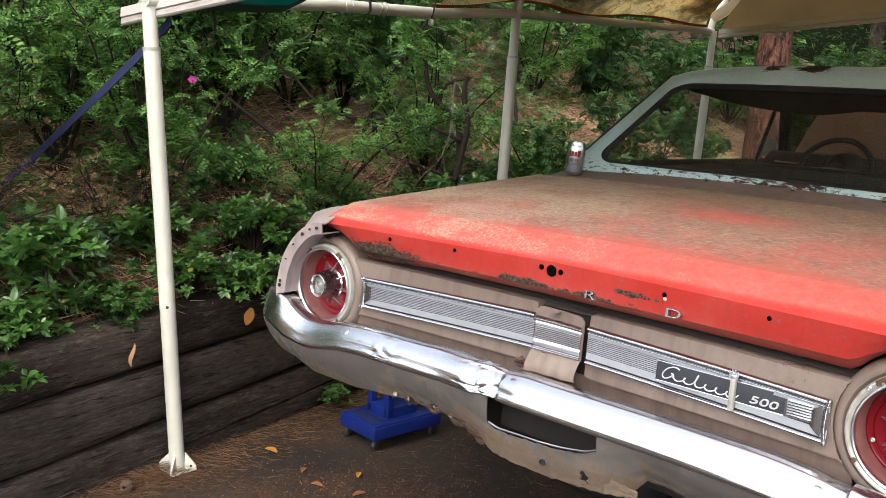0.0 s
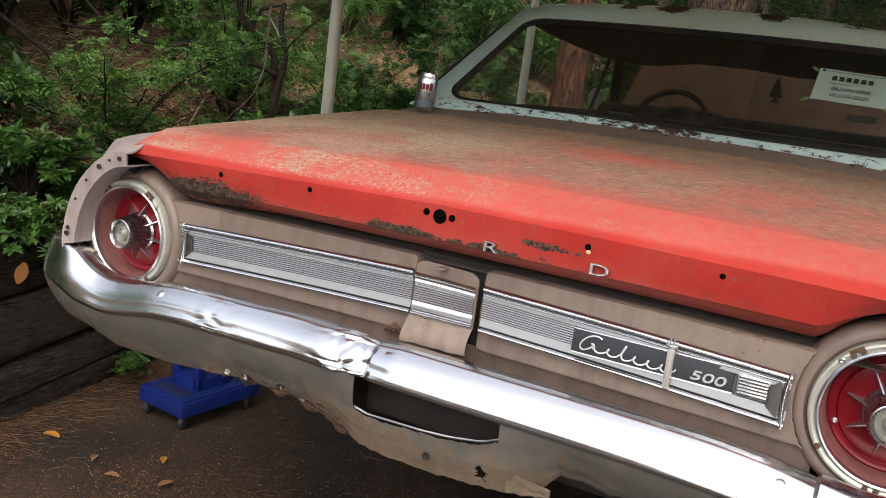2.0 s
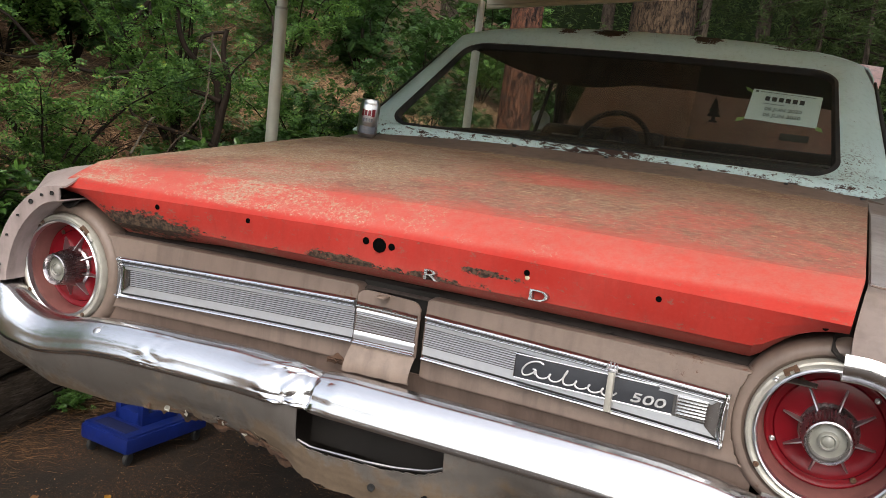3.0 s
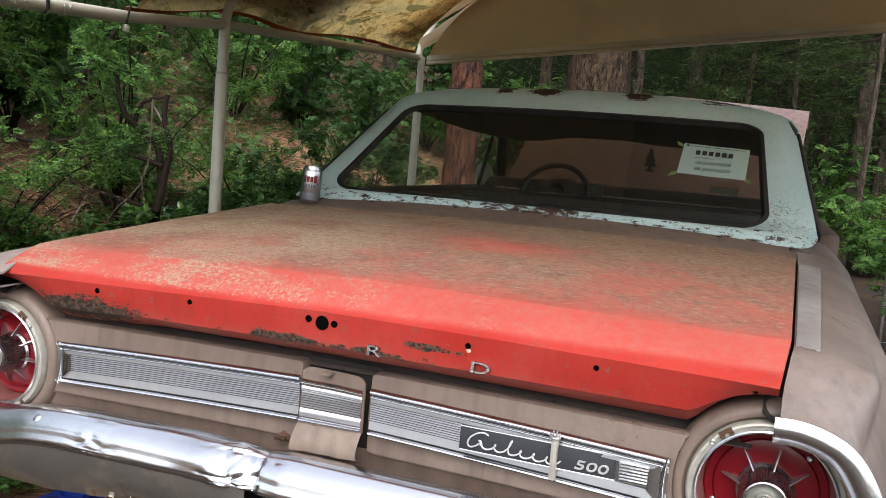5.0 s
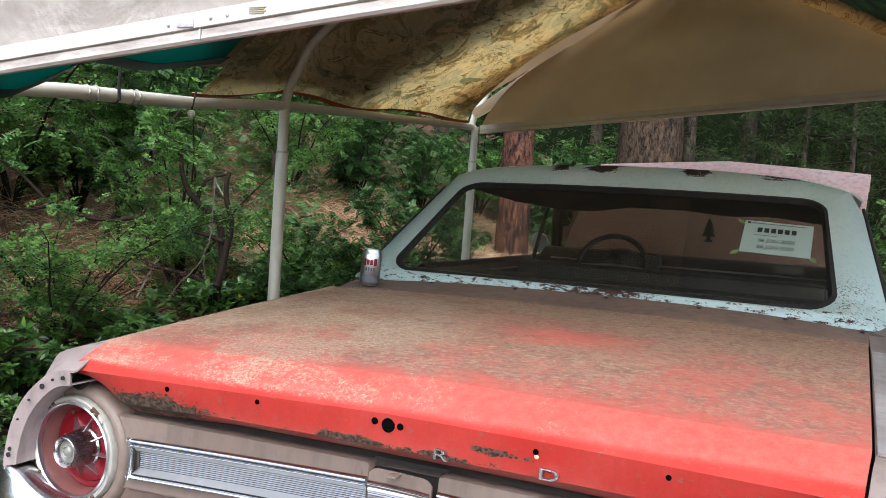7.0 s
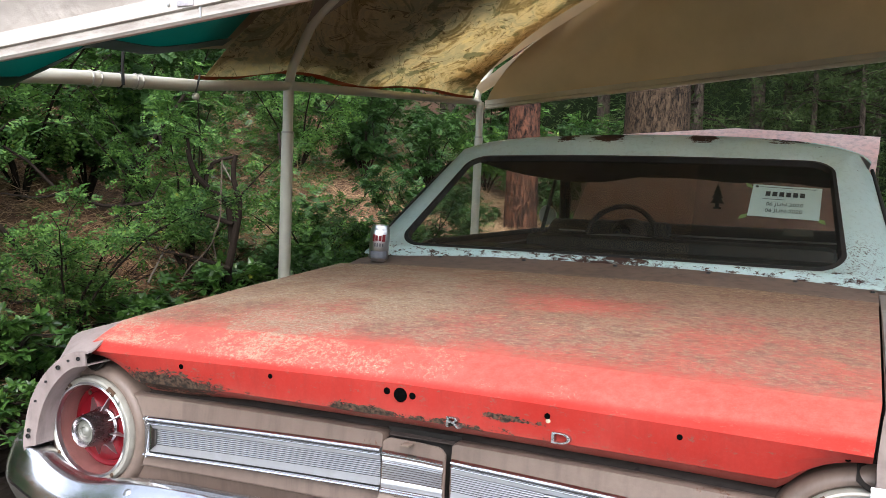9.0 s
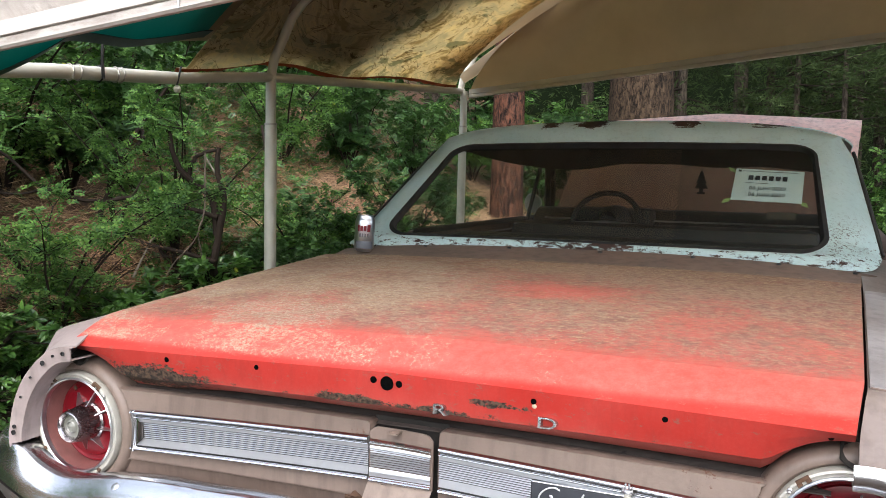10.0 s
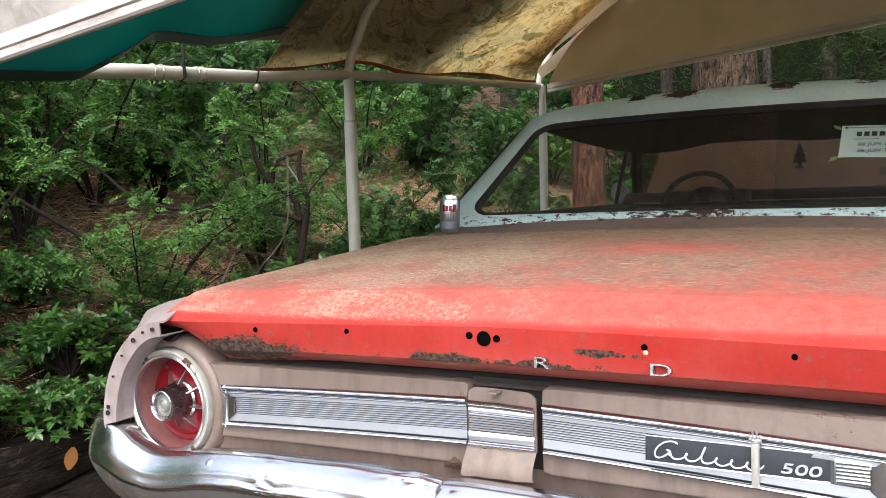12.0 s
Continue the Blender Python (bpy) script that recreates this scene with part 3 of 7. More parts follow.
def tube(pts, radius, sides=10, bm=None, cap=True):
    """A round bar along points; radius is one number or one for each point."""
    bm = bm or bmesh.new()
    pts = [Vector(p) for p in pts]
    rr = radius if isinstance(radius, (list, tuple)) else [radius] * len(pts)
    rings, side = [], None
    for i, p in enumerate(pts):
        d = (pts[min(i + 1, len(pts) - 1)] - pts[max(i - 1, 0)]).normalized()
        if side is None:
            side = d.orthogonal().normalized()
        side = (side - d * side.dot(d)).normalized()
        up = d.cross(side)
        rings.append([bm.verts.new(p + rr[i] * (math.cos(a) * side + math.sin(a) * up)) for a in (2 * math.pi * k / sides for k in range(sides))])
    for a, b in zip(rings, rings[1:]):
        for k in range(sides):
            bm.faces.new((a[k], a[(k + 1) % sides], b[(k + 1) % sides], b[k]))
    if cap:
        bm.faces.new(rings[0][::-1])
        bm.faces.new(rings[-1])
    return bm


def lathe(profile, centre, axis=(0, 1, 0), sides=48, bm=None, wave=None):
    """A turned shape: profile of (along, radius) round an axis through centre."""
    bm = bm or bmesh.new()
    d = Vector(axis).normalized()
    s = d.orthogonal().normalized()
    u = d.cross(s)
    c = Vector(centre)
    rings = []
    for h, r in profile:
        ring = []
        for k in range(sides):
            a = 2 * math.pi * k / sides
            q = r * (wave(h, k) if wave else 1)
            ring.append(bm.verts.new(c + d * h + q * (math.cos(a) * s + math.sin(a) * u)))
        rings.append(ring)
    for a, b in zip(rings, rings[1:]):
        for k in range(sides):
            bm.faces.new((a[k], a[(k + 1) % sides], b[(k + 1) % sides], b[k]))
    bmesh.ops.remove_doubles(bm, verts=[w for ring in (rings[0], rings[-1]) for w in ring], dist=1e-6)
    return bm


def lerp(x, *knots):
    """Straight pieces through knots (x, y)."""
    if x <= knots[0][0]:
        return knots[0][1]
    for (a, p), (b, q) in zip(knots, knots[1:]):
        if x <= b:
            return p + (q - p) * (x - a) / (b - a)
    return knots[-1][1]


def glide(x, *knots):
    """A smooth curve through knots (x, y)."""
    if x <= knots[0][0]:
        return knots[0][1]
    for i in range(len(knots) - 1):
        (a, p), (b, q) = knots[i], knots[i + 1]
        if x <= b:
            m0 = (q - p) / (b - a) if i == 0 else (q - knots[i - 1][1]) / (b - knots[i - 1][0])
            m1 = (q - p) / (b - a) if i + 2 == len(knots) else (knots[i + 2][1] - p) / (knots[i + 2][0] - a)
            t, h = (x - a) / (b - a), b - a
            return (2 * t ** 3 - 3 * t ** 2 + 1) * p + (t ** 3 - 2 * t ** 2 + t) * h * m0 + (3 * t ** 2 - 2 * t ** 3) * q + (t ** 3 - t ** 2) * h * m1
    return knots[-1][1]


def wob(x, y, z=0.0, scale=1.0):
    return noise.noise(Vector((x * scale, y * scale, z * scale)))


def letters(text, size, depth, m):
    """Raised characters in the built-in font, as a mesh."""
    cu = bpy.data.curves.new("text", "FONT")
    cu.body, cu.size, cu.extrude = text, size, depth
    cu.align_x, cu.align_y = "CENTER", "CENTER"
    ob = bpy.data.objects.new("text", cu)
    me = bpy.data.meshes.new_from_object(ob)
    bm = bmesh.new()
    bm.from_mesh(me)
    bmesh.ops.transform(bm, matrix=m, verts=bm.verts)
    bpy.data.objects.remove(ob)
    return bm


def cards(name, shape, frames, material):
    """Many small copies of one outline (rows of x, y, z; faces) at 3 x 4 frames, joined in one mesh."""
    pts, faces = np.array(shape[0], float), np.array(shape[1])
    frames = np.asarray(frames, float)
    co = np.einsum("nij,pj->npi", frames[:, :, :3], pts) + frames[:, None, :, 3]
    idx = (faces[None] + np.arange(len(frames))[:, None, None] * len(pts)).reshape(-1, faces.shape[1])
    me = bpy.data.meshes.new(name)
    me.from_pydata(co.reshape(-1, 3).tolist(), [], idx.tolist())
    me.materials.append(material)
    return me


def turns(n, rng, tilt):
    """n random turns about z, then leaned by up to tilt."""
    a, b, c = rng.uniform(0, 6.283, n), rng.normal(0, tilt, n), rng.normal(0, tilt, n)
    ca, sa, cb, sb, cc, sc = np.cos(a), np.sin(a), np.cos(b), np.sin(b), np.cos(c), np.sin(c)
    o, i = np.zeros(n), np.ones(n)
    rz = np.array([[ca, -sa, o], [sa, ca, o], [o, o, i]]).transpose(2, 0, 1)
    rx = np.array([[i, o, o], [o, cb, -sb], [o, sb, cb]]).transpose(2, 0, 1)
    ry = np.array([[cc, o, sc], [o, i, o], [-sc, o, cc]]).transpose(2, 0, 1)
    return rz @ rx @ ry
# ---- ground, hillside, timber wall ----
def wall_x(y):
    """The timber wall's face."""
    return -1.885 - 0.125 * y


def hill_z(x, y):
    d = max(0.0, wall_x(min(y, 9)) - 0.1 - x)
    base = lerp(y, (-6, 0.46), (0, 0.55), (3, 0.74), (7, 0.9), (14, 1.0))
    z = base + 0.42 * d + 0.10 * wob(x, y, 0, 0.6) + 0.04 * wob(x, y, 3, 2.2)
    if d > 12:
        z = base + 0.42 * 12 + 0.06 * (d - 12)
    return z


def ground():
    def flat(u, v):
        s, t = 2 * u - 1, 2 * v - 1
        x, y = 60 * s * abs(s) ** 1.2, 60 * t * abs(t) ** 1.2
        far = max(0.0, math.hypot(x, y) - 9)
        return (x, y, -0.004 + 0.004 * wob(x, y, 0, 1.5) + (0.05 * far if y > 0 else 0.0) * (x > -2.2) - (0.6 if x < -2.6 else 0.0))
    thing("ground", grid(flat, 90, 90), ASPHALT, "dark worn asphalt drive littered with needles", "ground", kind="structure")


def hillside():
    def slope(u, v):
        y = -6 + 46 * v
        x = wall_x(min(y, 9)) - 0.16 - 30 * u ** 1.6
        return (x, y, hill_z(x, y))
    thing("ground_hillside", grid(slope, 70, 110), SOIL, "brown needle-covered slope above the timber wall", "ground", kind="structure")


def timber_wall():
    """Stacked old ties, one object for each length."""
    wall = tagged(new("wall_timber"), "retaining wall of stacked dark weathered timbers", "wall", kind="structure")
    rnd = random.Random(4)
    heights = (-0.09, 0.165, 0.415, 0.625)
    for c in range(3):
        cuts = ((-3.6, -1.6, 2.6, 4.3), (-3.6, -2.2, 2.2, 4.3), (-3.6, -1.9, 3.0, 4.3))[c]
        for a, b in zip(cuts, cuts[1:]):
            z0, z1 = heights[c] + 0.008, heights[c + 1] - 0.004

            def face(u, v, a=a, b=b, z0=z0, z1=z1, c=c):
                y = a + 0.006 + (b - a - 0.012) * u
                ang = 2 * math.pi * v
                cx, cz = math.cos(ang), math.sin(ang)
                k = 1 / max(abs(cx), abs(cz)) * (1 - 0.10 * (min(abs(cx), abs(cz)) / max(abs(cx), abs(cz))) ** 4)
                x = wall_x(y) - 0.10 + 0.10 * cx * k
                z = (z0 + z1) / 2 + (z1 - z0) / 2 * cz * k + 0.062 * y
                return (x + 0.010 * wob(y, c * 3.1, ang, 2.2) + 0.005 * wob(y * 3, c, ang * 2, 4) + 0.004 * wob(y * 2, c, ang * 5, 12), y, z + 0.006 * wob(y, c, 5 + ang, 3))
            bm = grid(face, 90, 28)
            bmesh.ops.remove_doubles(bm, verts=bm.verts, dist=0.0004)
            bmesh.ops.holes_fill(bm, edges=bm.edges, sides=0)
            part("timber", bm, TIMBER, wall)


ground()
hillside()
timber_wall()


# ---- the car ----
car = tagged(new("car"), "old sedan with dusty red trunk lid, dented bumper, pale mint roof", "car")


def lid_crease(x):
    return 0.022 * (1 - (x / 0.78) ** 2), lerp(x, (-0.78, 1.184), (-0.38, 1.192), (0, 1.202), (0.31, 1.201), (0.78, 1.197))


def lid_low(x):
    t = min(1.0, max(0.0, (abs(x) - 0.655) / 0.12))
    return 1.099 + 0.069 * (1 - (1 - t) ** 2) - 0.008 * min(1.0, max(0.0, (-x - 0.40) / 0.15))


def lid_deck(x, y):
    """Height of the lid's top."""
    b = lerp(x, (-0.79, 1.229), (-0.34, 1.242), (0.04, 1.251), (0.78, 1.246))
    t = (y - 0.125) / 0.985
    front = 1.292 + 0.016 * (1 - (x / 0.8) ** 2) + 0.008 * (x > 0) * x
    return b + (front - b) * t ** 0.9 + 0.012 * math.sin(math.pi * t) * (1 - (x / 0.8) ** 4)


def trunk_lid():
    rows = 9
    deck = 22

    def at(u, v):
        s = 2 * u - 1
        k = v * (rows + deck)
        if k <= rows:
            x = 0.778 * s
            yc, zc = lid_crease(x)
            zl = lid_low(x)
            if k <= 1:
                return (x * 0.995, 0.060 + 0.02 * (1 - k) + 0.03 * (1 - s * s), zl + 0.012 * (1 - k) + 0.004)
            if k <= 4:
                t = (k - 1) / 3
                return (x, 0.042 + (yc - 0.042) * t - 0.004 * math.sin(math.pi * t) + 0.004 * wob(x, t, 0, 9) * (1 - t), zl + (zc - 0.004 - zl) * t)
            t = (k - 4) / (rows - 4)
            x2 = (0.778 + 0.012 * t) * s
            zb = lid_deck(x2, 0.125)
            return (x2, yc + 0.002 + (0.125 - yc) * t, zc + (zb - zc) * t + 0.003 * math.sin(math.pi * t))
        t = (k - rows) / deck
        y = 0.125 + 0.985 * t
        x = (0.79 + 0.02 * t) * s
        return (x, y, lid_deck(x, y) + (0.003 if k - rows < 0.5 else 0.0) + 0.0015 * wob(x, y, 0, 4))
    lid = part("trunk_lid", grid(at, 96, rows + deck, 0.012), RED, car, "faded red trunk lid under dust and needles, rust at its lower edge", smooth=11)
    for sx in (-1, 1):
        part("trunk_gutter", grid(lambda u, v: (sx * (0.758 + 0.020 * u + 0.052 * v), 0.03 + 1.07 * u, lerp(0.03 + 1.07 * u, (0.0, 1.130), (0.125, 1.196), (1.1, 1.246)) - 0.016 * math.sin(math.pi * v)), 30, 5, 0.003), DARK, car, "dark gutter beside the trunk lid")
    # bolt holes left by the missing letters and the lock
    for x, z, r, n in ((-0.519, 1.171, 0.0055, "hole"), (-0.297, 1.177, 0.005, "hole"), (-0.035, 1.181, 0.0065, "hole"), (-0.007, 1.177, 0.0135, "lock_hole"), (0.018, 1.178, 0.0065, "hole"), (0.278, 1.178, 0.0052, "hole"), (0.501, 1.177, 0.0048, "hole"), (0.745, 1.181, 0.0045, "hole")):
        yc, zc = lid_crease(x)
        zl = lid_low(x)
        t = (z - zl) / (zc - zl)
        y = 0.042 + (yc - 0.042) * t - 0.004 * math.sin(math.pi * t)
        part(n, lathe([(0.002, r), (-0.0016, r), (-0.0020, r * 0.9), (-0.0012, 0.0)], (x, y, z), sides=18), VOID, lid)
    part("plug", lathe([(0.002, 0.0048), (-0.0008, 0.0044), (-0.0016, 0.003), (-0.0016, 0.0)], (0.279, lid_crease(0.28)[0] + 0.0045, 1.1695), sides=12), PLUG, lid, "pale plastic plug below a bolt hole")
    for ch, x, z in (("R", 0.103, 1.141), ("D", 0.304, 1.142)):
        bm = letters(ch, 0.036, 0.008, pose(x, 0.022, z, 82, 0, 0) @ Matrix.Diagonal((1.45, 0.76, 1, 1)))
        part("letter", bm, LETTER, lid, "chrome letter " + ch, smooth=0)
    return lid


def lid_edge(y):
    """Half width of the lid along the car."""
    return lerp(y, (0.02, 0.778), (0.125, 0.790), (1.11, 0.810))


def quarter_panel(side):
    """Rear wing: rolled top, side skin and a flanged end that hoods the lamp."""
    def section(a):
        # a from 0 (inner top edge) to 1 (bottom of the side); the car leans, so one side sits higher
        if side > 0:
            return (glide(a, (0, 0.776), (0.12, 0.814), (0.22, 0.857), (0.32, 0.889), (0.42, 0.916), (0.55, 0.939), (0.7, 0.945), (1, 0.91)),
                    glide(a, (0, 1.153), (0.12, 1.152), (0.22, 1.140), (0.32, 1.119), (0.42, 1.080), (0.55, 1.022), (0.7, 0.950), (1, 0.60)))
        return (glide(a, (0, 0.735), (0.12, 0.79), (0.22, 0.835), (0.32, 0.878), (0.42, 0.908), (0.55, 0.927), (0.7, 0.932), (1, 0.90)),
                glide(a, (0, 1.186), (0.12, 1.176), (0.22, 1.150), (0.32, 1.108), (0.42, 1.060), (0.55, 1.0), (0.7, 0.93), (1, 0.60)))

    def skin(u, v):
        y = -0.03 + 3.75 * u ** 1.5
        x, z = section(v)
        edge = lid_deck(0.79, min(1.11, max(0.125, y))) - 0.010 + 0.02 * min(1.0, max(0.0, (y - 1.1) / 0.3))
        ax = lerp(v, (0, lid_edge(y) + 0.0055), (0.10, 0.86), (0.22, 0.925), (0.32, 0.965), (0.42, 0.985), (0.55, 0.992), (0.7, 0.99), (1, 0.955))
        edge -= 0.022 if side < 0 else 0.0
        az = edge - lerp(v, (0, 0.0), (0.10, 0.006), (0.22, 0.026), (0.32, 0.062), (0.42, 0.115), (0.55, 0.20), (0.7, 0.29), (1, 0.62))
        f = min(1.0, max(0.0, (y + 0.03) / 0.42))
        f = f * f * (3 - 2 * f)
        near = min(1.0, max(0.0, (y + 0.02) / 0.12))
        top = min(1.0, max(0.0, (0.42 - v) / 0.22))
        f = max(f, near * top * top * (3 - 2 * top))
        px = x + (ax - x) * f
        pz = z + (az - z) * f
        if side > 0 or near > 0:
            px = max(px, (lid_edge(y) + 0.0055 if side > 0 else 0.80 * near))
        pz = max(pz, lerp(y, (-0.03, 0.93), (0.5, 0.90), (1.0, 0.70), (1.4, 0.6)))
        return (side * px, y, pz + 0.002 * wob(px, y, side, 3))
    q = part("quarter_panel", grid(skin, 60, 44, -0.004 * side), MAUVE if side < 0 else WINGGREY, car, "bare mauve-grey rear wing" if side < 0 else "worn grey-brown rear wing with a strip paled for sky reflection")

    cx, cz = (0.765, 0.985) if side < 0 else (0.777, 1.014)

    def flange(u, v):
        x, z = section((0.02 if side < 0 else 0.0) + (0.66 if side < 0 else 0.72) * u)
        d = Vector((x - cx, 0, z - cz))
        w, puff = (0.033, 0.0) if side < 0 else (0.030, 0.004)
        p = Vector((cx, 0, cz)) + d * (1 + (puff - (w + puff) * v) / d.length)
        return (side * p.x, -0.031 + 0.006 * v - puff * 2.4 * math.sin(math.pi * v) + 0.0, p.z)
    part("lamp_hood_flange", grid(flange, 40, 6, 0.004), MAUVE if side < 0 else CHROME, q, "drilled flange of bare metal" if side < 0 else "chrome eyebrow moulding")

    def recess(u, v):
        x, z = section((0.02 if side < 0 else 0.0) + (0.66 if side < 0 else 0.72) * u)
        d = Vector((x - cx, 0, z - cz))
        p = Vector((cx, 0, cz)) + d * (1 - (0.033 + (0.012 * v if side > 0 else 0.0)) / d.length)
        return (side * p.x, -0.024 + 0.12 * v, p.z)
    part("lamp_recess", grid(recess, 30, 4, 0.003), MAUVE if side < 0 else BEIGE, q)
    if side < 0:
        for a, r in ((0.06, 0.0045), (0.13, 0.003), (0.205, 0.0055), (0.30, 0.0026), (0.41, 0.0026), (0.58, 0.0045), (0.625, 0.0055)):
            x, z = section(a)
            d = (Vector((x, 0, z)) - Vector((0.765, 0, 0.985))).normalized()
            part("hole", lathe([(0, r), (0.003, r), (0.003, 0)], (side * (x - d.x * 0.015), -0.0335, z - d.z * 0.015), sides=10), BLACK, q)
    else:
        # wing paint made paler and bluer, so the sky's reflection is in the colour
        pale = body_paint("sky_sheen_paint", (0.15, 0.13, 0.12), (0.32, 0.31, 0.32), (0.22, 0.12, 0.09), 0.70, 0.3)

        def strip(u, v):
            y = 0.13 + 0.92 * u
            w = 0.036 + 0.016 * u
            return (lid_edge(y) + 0.008 + w * v, y, lid_deck(0.79, y) - 0.0090 - 0.004 * v * v - 0.004 * max(0.0, u * 8 - 7))
        st = part("wing_strip", grid(strip, 24, 6, 0.004), pale, q, "scuffed strip beside the trunk gap, sky reflection in its paler colour")
        part("strip_edge", tube([strip(0.0, 0.05), strip(0.0, 0.8), strip(0.02, 1.0), strip(0.5, 1.0), strip(1.0, 1.0)], 0.0022, 6), BROWN, st)
    return q


def panel_y(x, z):
    """The rear panel is hollow towards its middle."""
    return 0.032 + 0.05 * min(1, max(0, abs(x) - 0.80) / 0.06) + 0.032 * (1 - min(1, abs(x) / 0.68) ** 2) + 0.35 * abs(z - 1.005) ** 1.5


def rear_panel():
    """Two beige plates with rounded inner corners, on either side of the fuel door."""
    for x_in, x_out in ((-0.0640, -0.89), (0.0765, 0.89)):
        s = 1 if x_out > 0 else -1

        def sheet(u, v):
            x = x_in + (x_out - x_in) * u ** 1.15
            k = v * 12
            near = max(0.0, 1 - abs(x - x_in) / 0.014)
            top = 1.086 - 0.014 * (1 - math.sqrt(max(0.0, 1 - near * near)))
            low = 0.934 + 0.004 * max(0.0, 1 - abs(x - x_in) / 0.02)
            back = 0.010 * max(0.0, 1 - abs(x - x_in) / 0.004)
            if k < 2:
                return (x, panel_y(x, 0.93) - 0.004 + 0.014 * (1 - k / 2) ** 2 + back, low - 0.004 + 0.002 * k)
            if k < 10:
                z = low + (top - low) * (k - 2) / 8
                return (x, panel_y(x, z) - 0.004 * max(0.0, 1 - (z - low) / 0.03) + back, z)
            return (x, panel_y(x, top) + 0.002 + 0.022 * (k - 10) + back, top + 0.004 * math.sin(math.pi * (k - 10) / 2) - 0.003 * (k - 10))

        lamp_z = 0.99 if s < 0 else 1.014

        def opening(u, v):
            p = sheet(u, v)
            return math.hypot(abs(p[0]) - 0.781, p[2] - lamp_z) < 0.1435

        def rounded(u, v):
            # the sheet's edge follows the lamp's round opening
            p = sheet(u, v)
            r = math.hypot(abs(p[0]) - 0.781, p[2] - lamp_z)
            k = 0.1455 / r if 0.06 < r < 0.1455 else 1.0
            return (s * (0.781 + (abs(p[0]) - 0.781) * k), p[1], lamp_z + (p[2] - lamp_z) * k)
        part("rear_panel", grid(rounded, 110, 52, 0.003 * s, skip=opening), BEIGE, car, "dusty beige rear panel between fuel door and lamp")

    def shelf(u, v):
        x = 1.70 * (u - 0.5)
        return (x, 0.12 + 0.16 * v, 1.098 + 0.02 * v)
    # the ledge's dark colour includes the shade of the gap below the lid
    part("panel_ledge", grid(lambda u, v: (1.50 * (u - 0.5), panel_y(1.50 * (u - 0.5), 1.086) + 0.020 + 0.07 * v, 1.078 + 0.016 * v + 0.002 * wob(u * 14, v, 2)), 60, 6, 0.002), LEDGE, car, "grimy brown ledge under the trunk lid, darkened for the gap's shade")
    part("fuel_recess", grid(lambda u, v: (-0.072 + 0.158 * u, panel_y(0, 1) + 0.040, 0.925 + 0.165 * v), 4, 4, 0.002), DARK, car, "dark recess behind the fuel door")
    part("lower_valance", grid(lambda u, v: (1.36 * (u - 0.5), panel_y(1.36 * (u - 0.5), 0.93) + 0.014 + 0.012 * v + 0.003 * wob(u * 9, v, 0), 0.935 - 0.085 * v), 40, 6, 0.003), BROWN, car, "grimy brown valance behind the bumper")
    part("rust_scab", grid(lambda u, v: (-0.122 + 0.052 * u + 0.006 * wob(u * 3, v * 5, 8), panel_y(-0.1, 0.93) - 0.002 - 0.009 * math.sin(math.pi * u) * math.sin(math.pi * v) * (0.6 + 0.8 * abs(wob(u * 4, v * 4, 1))), 0.921 + (0.010 + 0.014 * math.sin(math.pi * u)) * v + 0.005 * wob(u * 7, v * 3, 2)), 16, 10, 0.002), RUST, car, "flaking rust scab beside the fuel door")
    part("trunk_sill", grid(shelf, 20, 4, 0.004), DARK, car)
    part("trunk_floor", box(bmesh.new(), (-0.88, 0.10, 0.80), (0.88, 1.9, 0.83), 0.01), DARK, car)
    part("inner_panel", box(bmesh.new(), (-0.86, 0.13, 0.70), (0.86, 0.15, 0.90), 0.004), DARK, car)


